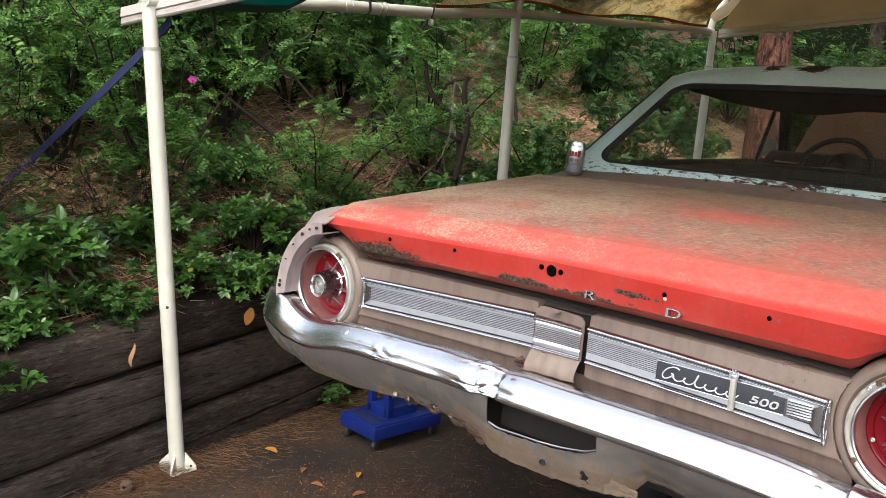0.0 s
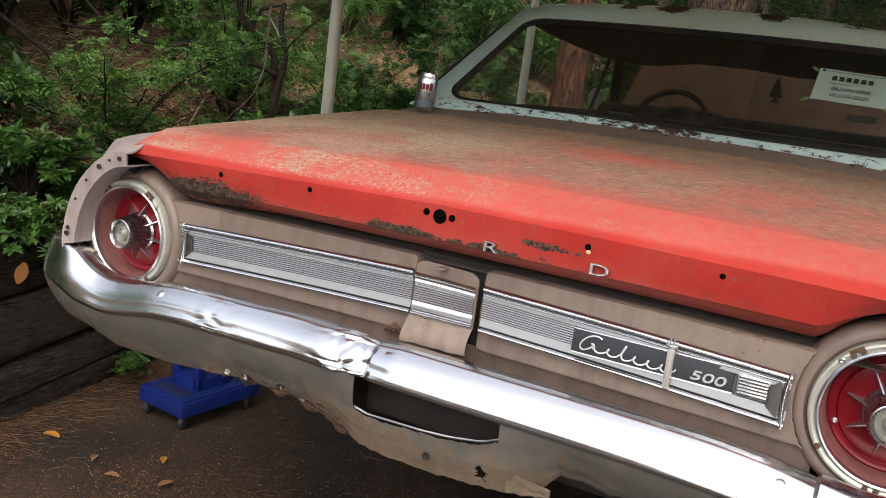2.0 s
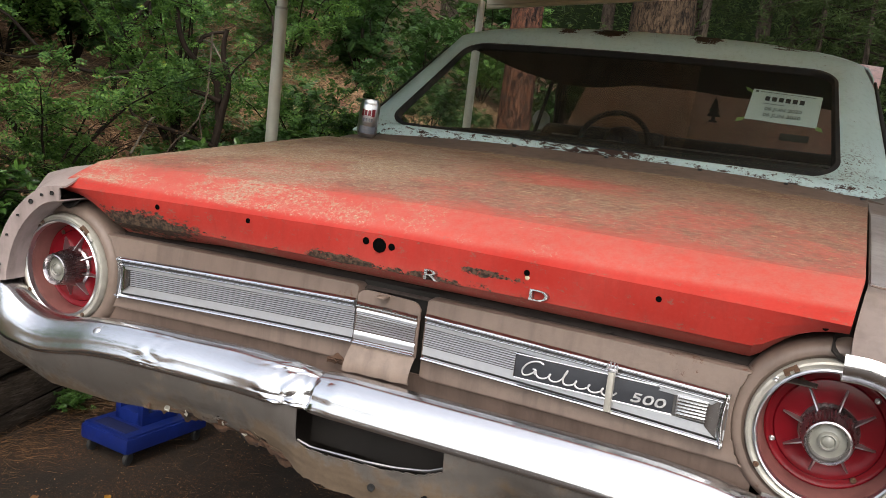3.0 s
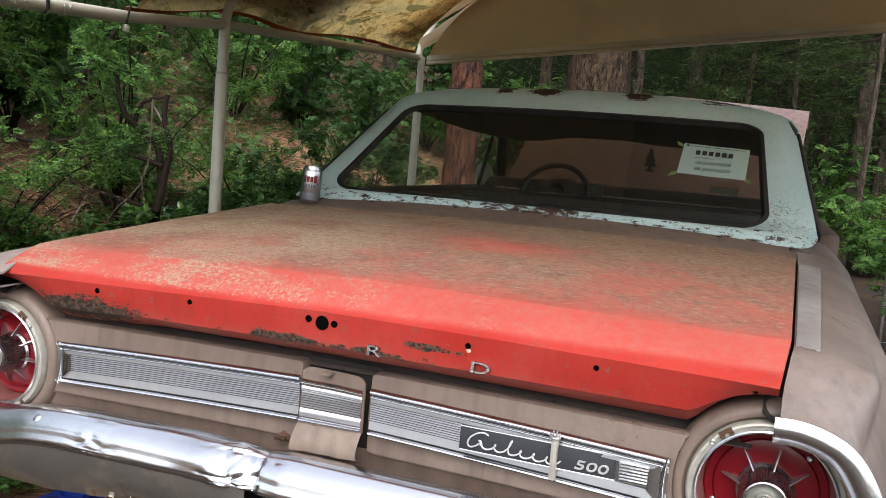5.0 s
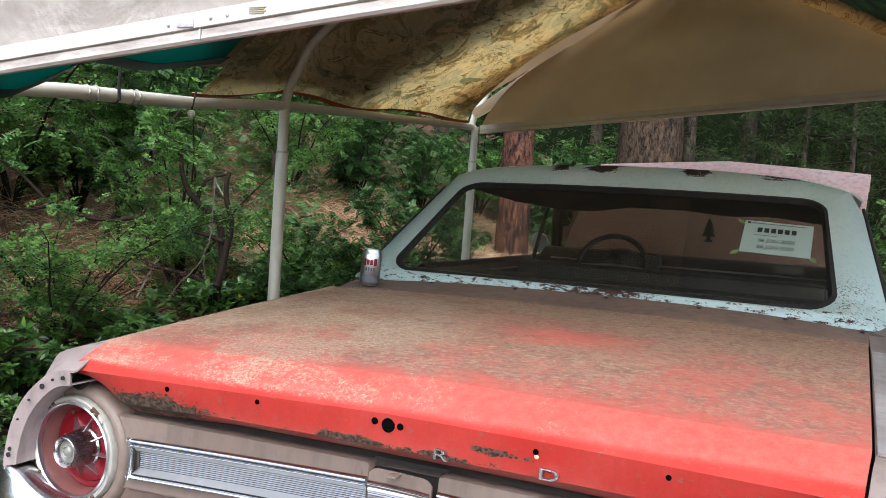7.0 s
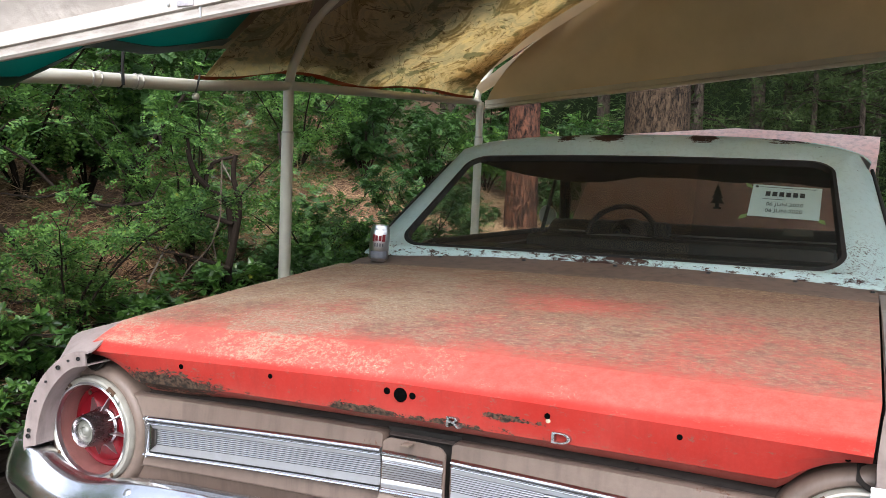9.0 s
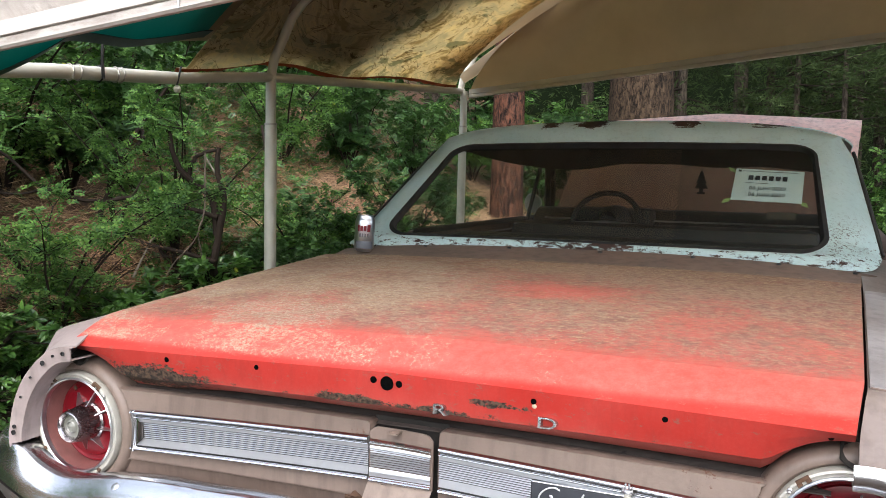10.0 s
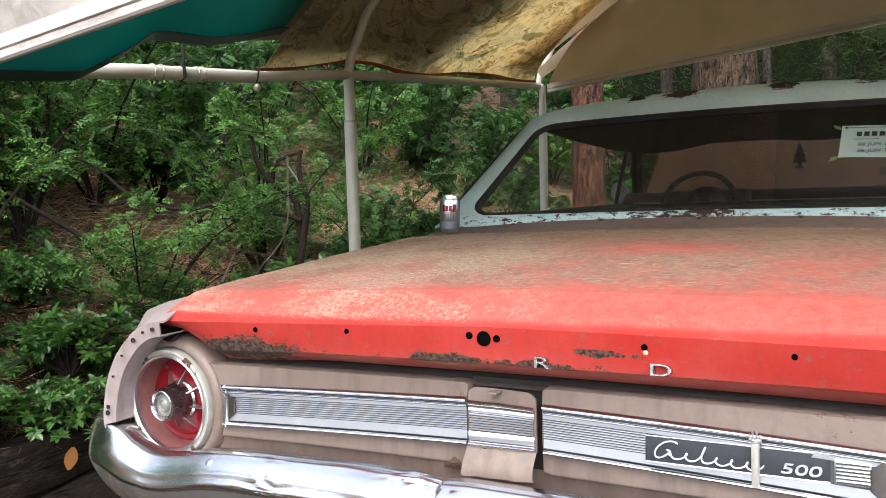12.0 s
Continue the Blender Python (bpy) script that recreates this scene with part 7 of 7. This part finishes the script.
def straw_cover():
    rng = np.random.default_rng(22)
    n = 110000
    x = -2.05 - np.abs(rng.normal(0, 2.6, n))
    y = rng.uniform(-2.2, 11, n)
    heap = np.array([max(0.0, noise.noise(Vector((a * 1.9, b * 1.9, 6.0)))) for a, b in zip(x, y)])
    z = np.array([hill_z(a, b) for a, b in zip(x, y)]) + 0.010 + 0.22 * heap * rng.random(n)
    R = turns(n, rng, 0.42) * rng.uniform(0.07, 0.20, n)[:, None, None]
    me = cards("straw", STRAW, np.concatenate([R, np.stack([x, y, z], 1)[:, :, None]], 2), NEEDLE_DRY)
    tagged(new("needle_litter", me), "fallen brown pine needles on the slope", "needle litter", kind="stuff")


def drive_litter():
    """Needles along the foot of the wall and in drifts on the asphalt."""
    rng = np.random.default_rng(23)
    P = []
    while len(P) < 5600:
        y = rng.uniform(-1.2, 2.6)
        x = wall_x(y) + 0.03 + abs(rng.normal(0, 0.11))
        P.append((x, y, 0.006 + 0.03 * max(0, 1 - (x - wall_x(y)) / 0.12) * rng.random()))
    while len(P) < 7000:
        x, y = rng.normal(-1.26, 0.14), rng.normal(-0.03, 0.08)
        P.append((x, y, 0.004 + 0.008 * rng.random()))
    while len(P) < 7900:
        x, y = rng.uniform(-1.95, 0.3), rng.uniform(-1.2, 2.4)
        if noise.noise(Vector((x * 2.2, y * 2.2, 4))) > 0.05:
            P.append((x, y, 0.004))
    while len(P) < 9600:
        x, y = rng.normal(-1.86, 0.09), rng.normal(0.14, 0.14)
        if x > wall_x(y) + 0.01:
            P.append((x, y, 0.006 + 0.03 * rng.random() * math.exp(-((x + 1.86) / 0.1) ** 2)))
    P = np.array(P)
    n = len(P)
    R = turns(n, rng, 0.10) * rng.uniform(0.015, 0.085, n)[:, None, None] * np.array([1, 0.8, 1])[None, None, :]
    me = cards("litter", STRAW, np.concatenate([R, P[:, :, None]], 2), NEEDLE_DAMP)
    tagged(new("drive_litter", me), "orange-brown needles drifted on the asphalt and along the wall", "needle litter", kind="stuff")
    crumbs = 12000
    x, y = rng.uniform(-2.0, 1.2, crumbs), rng.uniform(-1.6, 2.4, crumbs)
    x[:3500], y[:3500] = rng.normal(-1.0, 0.30, 3500), rng.normal(0.55, 0.28, 3500)
    x[3500:4700], y[3500:4700] = rng.normal(-1.26, 0.16, 1200), rng.normal(-0.03, 0.10, 1200)
    R = turns(crumbs, rng, 0.5) * rng.uniform(0.0025, 0.0085, crumbs)[:, None, None]
    me = cards("crumbs", OVAL, np.concatenate([R, np.stack([x, y, np.full(crumbs, 0.005)], 1)[:, :, None]], 2), NEEDLE_DAMP)
    tagged(new("drive_crumbs", me), "scattered leaf crumbs and bud scales on the asphalt", "leaf litter", kind="stuff")


def lid_litter():
    """Dry needles and dust crumbs lying on the trunk lid."""
    rng = np.random.default_rng(24)
    P = []
    while len(P) < 15000:
        x, y = rng.uniform(-0.77, 0.77), 0.03 + 1.08 * rng.random() ** 0.85
        w = 0.30 + 0.5 * y - 0.03 * x + 0.95 * noise.noise(Vector((x * 3.6, y * 4.0, 1.5)))
        if y < 0.20:
            w -= 0.25 * (0.20 - y) / 0.08
        if y < 0.125:
            w -= 0.35 * (x > -0.1)
        if rng.random() < w:
            if y < 0.125:
                yc, zc = lid_crease(x)
                t = (y - yc) / (0.125 - yc)
                if t < 0.02:
                    continue
                z = zc + (lid_deck(x, 0.125) - zc) * t + 0.006
            else:
                z = lid_deck(x, y) + 0.0035
            P.append((x, y, z))
    P = np.array(P)
    n = len(P)
    R = turns(n, rng, 0.03) * rng.uniform(0.005, 0.022, n)[:, None, None] * np.array([1, 3.6, 0.6])[None, None, :]
    long = rng.random(n) < 0.02
    R[long] *= 2.2
    me = cards("lid_litter", STRAW, np.concatenate([R, P[:, :, None]], 2), NEEDLE_DUSTY)
    tagged(new("trunk_litter", me), "dusty dry needles and crumbs strewn over the trunk lid", "needle litter", kind="stuff")


def fallen_leaf(x, y, turn, size, mat, label):
    size *= 0.92
    bm = grid(lambda u, v: ((u - 0.5) * size, (v - 0.5) * size * 0.5 * math.sin(math.pi * (0.08 + 0.84 * u)), 0.005 * math.sin(math.pi * u) + 0.008 * (v - 0.5) ** 2 * 4 * size / 0.08), 8, 4, 0.0008)
    ob = thing("fallen_leaf", bm, mat, label, "leaf", "fallen leaves on the drive")
    ob.matrix_world = pose(x, y, 0.004, 0, 0, turn)


def hanging_leaf():
    bm = grid(lambda u, v: (0.022 * math.sin(math.pi * (0.06 + 0.88 * v)) * (u - 0.5) * 2, 0.012 * math.cos(3 * v) + 0.01 * (u - 0.5) ** 2, -0.075 * v), 6, 8, 0.0008)
    ob = thing("withered_leaf", bm, LEAF_ORANGE, "withered orange leaf hanging over the timber wall", "leaf")
    ob.matrix_world = pose(wall_x(0.62) + 0.05, 0.62, 0.60, 0, 12, 40)
    bm = grid(lambda u, v: (0.012 * math.sin(math.pi * (0.06 + 0.88 * v)) * (u - 0.5) * 2, 0.014 * math.cos(4 * v), -0.085 * v), 6, 8, 0.0008)
    ob = thing("withered_leaf", bm, LEAF_DRY, "shrivelled brown leaf hanging over the timber wall", "leaf")
    ob.matrix_world = pose(wall_x(0.02) + 0.05, 0.02, 0.56, 0, -8, 10)


def flower(x, y, z):
    bm = bmesh.new()
    for k in range(5):
        a = 2 * math.pi * k / 5
        grid(lambda u, v: ((0.004 + 0.022 * u) * math.cos(a) - 0.012 * (v - 0.5) * 2 * math.sin(math.pi * (0.1 + 0.8 * u)) * math.sin(a), (0.004 + 0.022 * u) * math.sin(a) + 0.012 * (v - 0.5) * 2 * math.sin(math.pi * (0.1 + 0.8 * u)) * math.cos(a), 0.012 * u * u), 4, 3, 0.0006, bm)
    ob = thing("flower", bm, PETAL, "small magenta five-petalled flower on the bank", "flower", "flowers on the bank")
    ob.matrix_world = pose(x, y, z, 50, 20, 30)


def pine_cone(x, y):
    bm = bmesh.new()
    for i in range(9):
        z = 0.006 + 0.0062 * i
        r = 0.026 * math.sin(math.pi * (0.16 + 0.78 * i / 9)) ** 0.7
        lathe([(0.0, r * 0.45), (0.001, r), (0.004, r * 1.02), (0.0055, r * 0.5)], (0, 0, z), (0, 0, 1), 16, bm, lambda h, k: 1 - 0.14 * (k % 2))
    ob = thing("pine_cone", bm, simple("cone_brown", (0.085, 0.045, 0.028), 0.9), "dark brown pine cone at the foot of the carport post", "pine cone")
    ob.matrix_world = pose(x, y, 0.026, 78, 0, 40)


pine_cone(-1.79, -0.01)


def dead_stick(pts, r, label):
    thing("dead_branch", tube(pts, [r, r * 0.85, r * 0.6, r * 0.3][:len(pts)], 7), simple("dead_wood", (0.20, 0.165, 0.13), 0.9), label, "branch", "dead branches on the bank")


hanging_leaf()
for x, y, dz in ((-3.25, 0.75, 0.75), (-3.3, 0.35, 0.9), (-3.05, 1.05, 0.55), (-3.6, 1.3, 0.7), (-3.1, 0.55, 0.62)):
    flower(x, y, hill_z(x, y) + dz)
for a, b, dz in (((-3.0, 2.3), (-3.4, 3.6), 0.35), ((-2.9, 3.2), (-3.7, 3.9), 0.5), ((-2.5, 2.0), (-2.9, 2.7), 0.25)):
    z0 = hill_z(*a)
    dead_stick([(a[0], a[1], z0 + dz), ((a[0] + b[0]) / 2, (a[1] + b[1]) / 2, z0 + dz + 0.16), (b[0], b[1], z0 + dz + 0.20), (b[0] - 0.2, b[1] + 0.2, z0 + dz + 0.32)], 0.006, "pale dead branch among the shrubs")
for x, y, pts in ((-3.35, 2.75, ((0, 0, 0), (0.05, -0.1, 0.35), (0.28, -0.05, 0.62), (0.12, 0.10, 0.75))), (-3.05, 2.35, ((0, 0, 0), (-0.12, 0.1, 0.3), (-0.1, 0.3, 0.7), (0.1, 0.42, 1.05))), (-2.85, 1.75, ((0, 0, 0), (0.1, -0.18, 0.18), (0.02, -0.35, 0.42), (-0.25, -0.5, 0.62))), (-3.3, -0.3, ((0, 0, 0), (0.1, 0.15, 0.4), (-0.05, 0.3, 0.8), (0.2, 0.5, 1.2))), (-2.9, 3.6, ((0, 0, 0), (0.06, 0.1, 0.5), (-0.1, 0.2, 0.95)))):
    z0 = hill_z(x, y) - 0.03
    bm = tube([(x + a, y + b, z0 + c) for a, b, c in pts], [0.019 * (1 - 0.7 * i / len(pts)) for i in range(len(pts))], 8)
    thing("bare_stem", bm, TWIG, "crooked dark bare stem among the shrubs", "branch", "bare stems on the bank")


def gnarled_shrub(x, y, z):
    """Crooked limbs that fork near the ground; a is the way along the bank, h the height."""
    along = Vector((0.78, 0.62, 0))
    over = Vector((-0.62, 0.78, 0))
    root = tagged(new("gnarled_shrub"), "old gnarled shrub with crooked dark bare limbs", "shrub", "bare stems on the bank")
    limb_rows = (
        ("trunk", 0.034, 0.016, ((0.05, -0.50), (-0.02, -0.18), (0.004, 0.0), (0.036, 0.22), (0.0, 0.38), (0.012, 0.50))),
        ("limb", 0.028, 0.016, ((0.0, 0.02), (-0.03, 0.23), (-0.15, 0.33), (-0.22, 0.44), (-0.25, 0.60))),
        ("limb", 0.018, 0.010, ((-0.15, 0.33), (-0.13, 0.42), (-0.07, 0.47), (0.01, 0.49))),
        ("limb", 0.018, 0.009, ((0.0, 0.12), (-0.20, 0.18), (-0.42, 0.23), (-0.62, 0.20), (-0.86, 0.27), (-1.02, 0.42), (-1.15, 0.50))),
        ("limb", 0.016, 0.005, ((-0.01, -0.12), (-0.26, -0.05), (-0.40, -0.02), (-0.48, 0.06), (-0.49, 0.14), (-0.44, 0.23), (-0.38, 0.34))),
        ("limb", 0.010, 0.006, ((-0.86, 0.27), (-1.00, 0.24), (-1.16, 0.26))),
        ("vine", 0.006, 0.004, ((-0.06, 0.47), (-0.07, 0.16), (-0.12, 0.0), (-0.24, -0.14), (-0.30, -0.30))),
        ("vine", 0.005, 0.003, ((-0.10, 0.02), (-0.085, -0.12), (-0.11, -0.28))),
    )
    for i, (kind, r0, r1, way) in enumerate(limb_rows):
        pts = [Vector((x, y, z + h)) + along * a + over * 0.05 * math.sin(5 * a + i) for a, h in way]
        last = len(pts) - 1
        knots = [(j, p) for j, p in enumerate(pts)]
        fine = [Vector([glide(last * k / 13, *[(j, p[q]) for j, p in knots]) for q in range(3)]) for k in range(14)]
        fine = [p + Vector((0.010 * wob(k * 0.9, i, 0), 0.010 * wob(k * 0.9, i, 5), 0.008 * wob(k * 0.8, i, 9))) for k, p in enumerate(fine)]
        part(kind, tube(fine, [0.75 * (r0 + (r1 - r0) * k / 13) for k in range(14)], 8), VINE if kind == "vine" else TWIG, root, "thin pale hanging vine" if kind == "vine" else "")


gnarled_shrub(-2.325, 2.45, 1.19)
bank_cover()
straw_cover()
drive_litter()
lid_litter()
for x, y, a, s, m in ((-1.36, 0.55, 20, 0.055, LEAF_DRY), (-1.19, 0.62, 75, 0.06, LEAF_DRY), (-1.32, 0.74, 130, 0.05, LEAF_YELLOW), (-1.08, 0.35, 200, 0.06, LEAF_DRY), (-1.50, 0.60, 300, 0.05, LEAF_DRY), (-1.02, -0.08, 30, 0.065, LEAF_DRY), (-1.74, 0.62, 10, 0.07, LEAF_YELLOW)):
    fallen_leaf(x, y, a, s, m, "curled yellow leaf on the asphalt" if m is LEAF_YELLOW else "curled dry brown leaf on the asphalt")


# ---- trees ----
def pine_trunk(x, y, r, lean, label, material=PINEBARK, h=11.0, name="pine_tree", boughs=True):
    rng = np.random.default_rng(int(abs(x * 71 + y * 13)) + 3)
    z0 = (hill_z(x, y) if x < wall_x(min(y, 9)) - 0.2 else 0.0) - 0.4
    root = tagged(new(name), label, "tree", "trees behind the car")
    def skin(u, v):
        a = 2 * math.pi * u
        t = v
        rr = r * (1 + 0.35 * (1 - t) ** 14 - 0.45 * t) * (1 + 0.05 * wob(math.cos(a) * 2, math.sin(a) * 2, t * h * 0.7, 1.2) + 0.03 * wob(math.cos(a) * 5, math.sin(a) * 5, t * h * 1.2, 1.4))
        return (x + lean * t * h + rr * math.cos(a), y + rr * math.sin(a), z0 + h * t)
    bm = grid(skin, 36, 40)
    bmesh.ops.remove_doubles(bm, verts=bm.verts, dist=0.0005)
    part("trunk", bm, material, root)
    if boughs:
        bm, fr = bmesh.new(), []
        for i in range(34):
            t = rng.uniform(0.30 if r < 0.2 else 0.5, 0.98)
            a = rng.uniform(0, 6.283)
            l = (2.6 - 1.6 * t) * rng.uniform(0.6, 1.1)
            p = np.array([x + lean * t * h, y, z0 + h * t])
            q = p + np.array([l * math.cos(a), l * math.sin(a), -0.25 * l])
            tube([p, (p + q) / 2 + np.array([0, 0, 0.06 * l]), q], [0.018, 0.011, 0.004], 5, bm, cap=False)
            for j in range(26 if r < 0.22 else 40):
                s = p + (q - p) * rng.uniform(0.25, 1.05) + rng.normal(0, 0.10, 3)
                fr.extend(np.concatenate([turns(8, rng, 0.6) * 0.15, np.repeat(s[None, :, None], 8, 0)], 2))
        tagged(part("branchwork", bm, TWIG, root), kind="stuff")
        ob = new("foliage", cards("needles", ([(0, 0, 0), (0.5, 0.04, 0.03), (1, 0, -0.1), (0.5, -0.04, 0.03)], [(0, 2, 1), (0, 3, 2)]), fr, NEEDLE_DARK))
        ob.parent = root


pine_trunk(-3.15, 9.4, 0.225, 0.0, "pine with a plated red-brown trunk")
pine_trunk(-1.85, 11.4, 0.50, 0.0, "large old pine with deeply plated brown bark", OLDBARK, h=13)
for x, y, r, l in ((-1.9, 15.5, 0.10, 0.0), (-1.05, 17.5, 0.17, 0.0), (0.55, 18.5, 0.16, 0.01), (1.15, 17.0, 0.12, -0.01), (2.0, 15.5, 0.14, 0.0), (3.6, 17.5, 0.18, 0.0), (-4.5, 18.5, 0.16, 0.0), (-7.5, 16.5, 0.2, 0.0), (5.4, 14.5, 0.17, 0.0), (2.9, 20.5, 0.2, 0.0), (0.05, 15.8, 0.06, 0.01), (0.9, 14.6, 0.05, -0.01), (1.6, 19.0, 0.12, 0.0), (-0.6, 19.4, 0.11, 0.0), (2.5, 17.2, 0.07, 0.01), (1.9, 13.2, 0.045, 0.02), (-0.2, 21.0, 0.2, 0.0), (-3.0, 22.0, 0.22, 0.0), (-10.5, 11.5, 0.2, 0.0), (-9.0, 15.0, 0.2, 0.0), (-12.5, 7.5, 0.2, 0.0)):
    pine_trunk(x, y, r, l, "slender grey-brown conifer in the dark wood", GREYBARK, 10.0, "conifer")


def far_wood():
    """Dense dark growth that closes the view behind the trunks."""
    rng = np.random.default_rng(31)
    fr = []
    for i in range(3000):
        a = rng.uniform(-1.75, 0.75)
        d = rng.uniform(15, 26)
        c = np.array([d * math.sin(a), d * math.cos(a), rng.uniform(0, 9.5)])
        m = 44
        p = c + rng.normal(0, 0.75, (m, 3)) * np.array([1, 1, 0.7])
        fr.append(np.concatenate([turns(m, rng, 0.7) * rng.uniform(0.08, 0.22, m)[:, None, None], p[:, :, None]], 2))
    me = cards("far_wood", ([(0, 0, 0), (0.5, 0.10, 0.05), (1, 0, -0.1), (0.5, -0.10, 0.05)], [(0, 2, 1), (0, 3, 2)]), np.concatenate(fr), NEEDLE_DARK)
    tagged(new("far_wood", me), "dense dark conifer wood in the distance", "wood", kind="stuff")

    # plain sheet all round; its near-black colour stands for shade deep in the wood
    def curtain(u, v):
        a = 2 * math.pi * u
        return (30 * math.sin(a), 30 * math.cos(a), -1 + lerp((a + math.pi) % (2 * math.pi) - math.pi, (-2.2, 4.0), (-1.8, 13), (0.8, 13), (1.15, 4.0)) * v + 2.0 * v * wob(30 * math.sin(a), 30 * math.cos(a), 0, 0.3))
    n = Nodes("far_wood_shade")
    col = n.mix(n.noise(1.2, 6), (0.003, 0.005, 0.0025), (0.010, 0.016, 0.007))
    thing("backdrop_wood", grid(curtain, 160, 8, 0.05), n.done(col, 0.95, specular_ior_level=0.0), "near-black backdrop sheet, the distant forest's shade put into its colour", "backdrop", kind="structure")


far_wood()
set_out(shrub("wood_edge_shrub", "leafy green undergrowth at the edge of the wood", 6, 1.5, 1.1, 9, 12, 0.14, 6, 0.047, LEAF_LIGHT, group="undergrowth by the wood"),
        [(-1.2, 13.5, 0.0, 0, 1.1), (0.4, 14.5, 0.1, 80, 1.1), (2.1, 12.5, 0.0, 150, 1.0), (3.4, 13.5, 0.0, 200, 1.2), (1.3, 16.0, 0.1, 30, 1.3), (4.6, 11.5, 0, 70, 1.1), (-2.8, 14.5, 1.0, 300, 1.2), (2.6, 9.4, 0, 120, 0.8), (3.2, 7.6, 0, 20, 0.8), (-0.2, 12.5, 0, 10, 0.9), (-4.3, 11.0, 1.4, 60, 1.0), (2.15, 5.9, 0, 40, 0.75), (2.9, 6.4, 0, 90, 0.9), (2.3, 7.6, 0, 210, 0.8)])


def wire_fence():
    root = tagged(new("wire_fence"), "rusty wire mesh fence on thin posts beside the drive", "fence")
    pts = [Vector((1.75 + 0.55 * i, 7.2 + 0.35 * i, 0)) for i in range(7)]
    for p in pts[::3]:
        part("fence_post", tube([p, p + Vector((0, 0, 1.5))], 0.02, 8), STEEL, root)
    for k in range(8):
        part("wire", tube([p + Vector((0, 0, 0.12 + 0.18 * k)) for p in pts], 0.0022, 4), STEEL, root)
    bm = bmesh.new()
    for i in range(42):
        p = pts[0].lerp(pts[-1], i / 41)
        tube([p + Vector((0, 0, 0.1)), p + Vector((0, 0, 1.4))], 0.0018, 3, bm)
    part("mesh", bm, STEEL, root)


wire_fence()
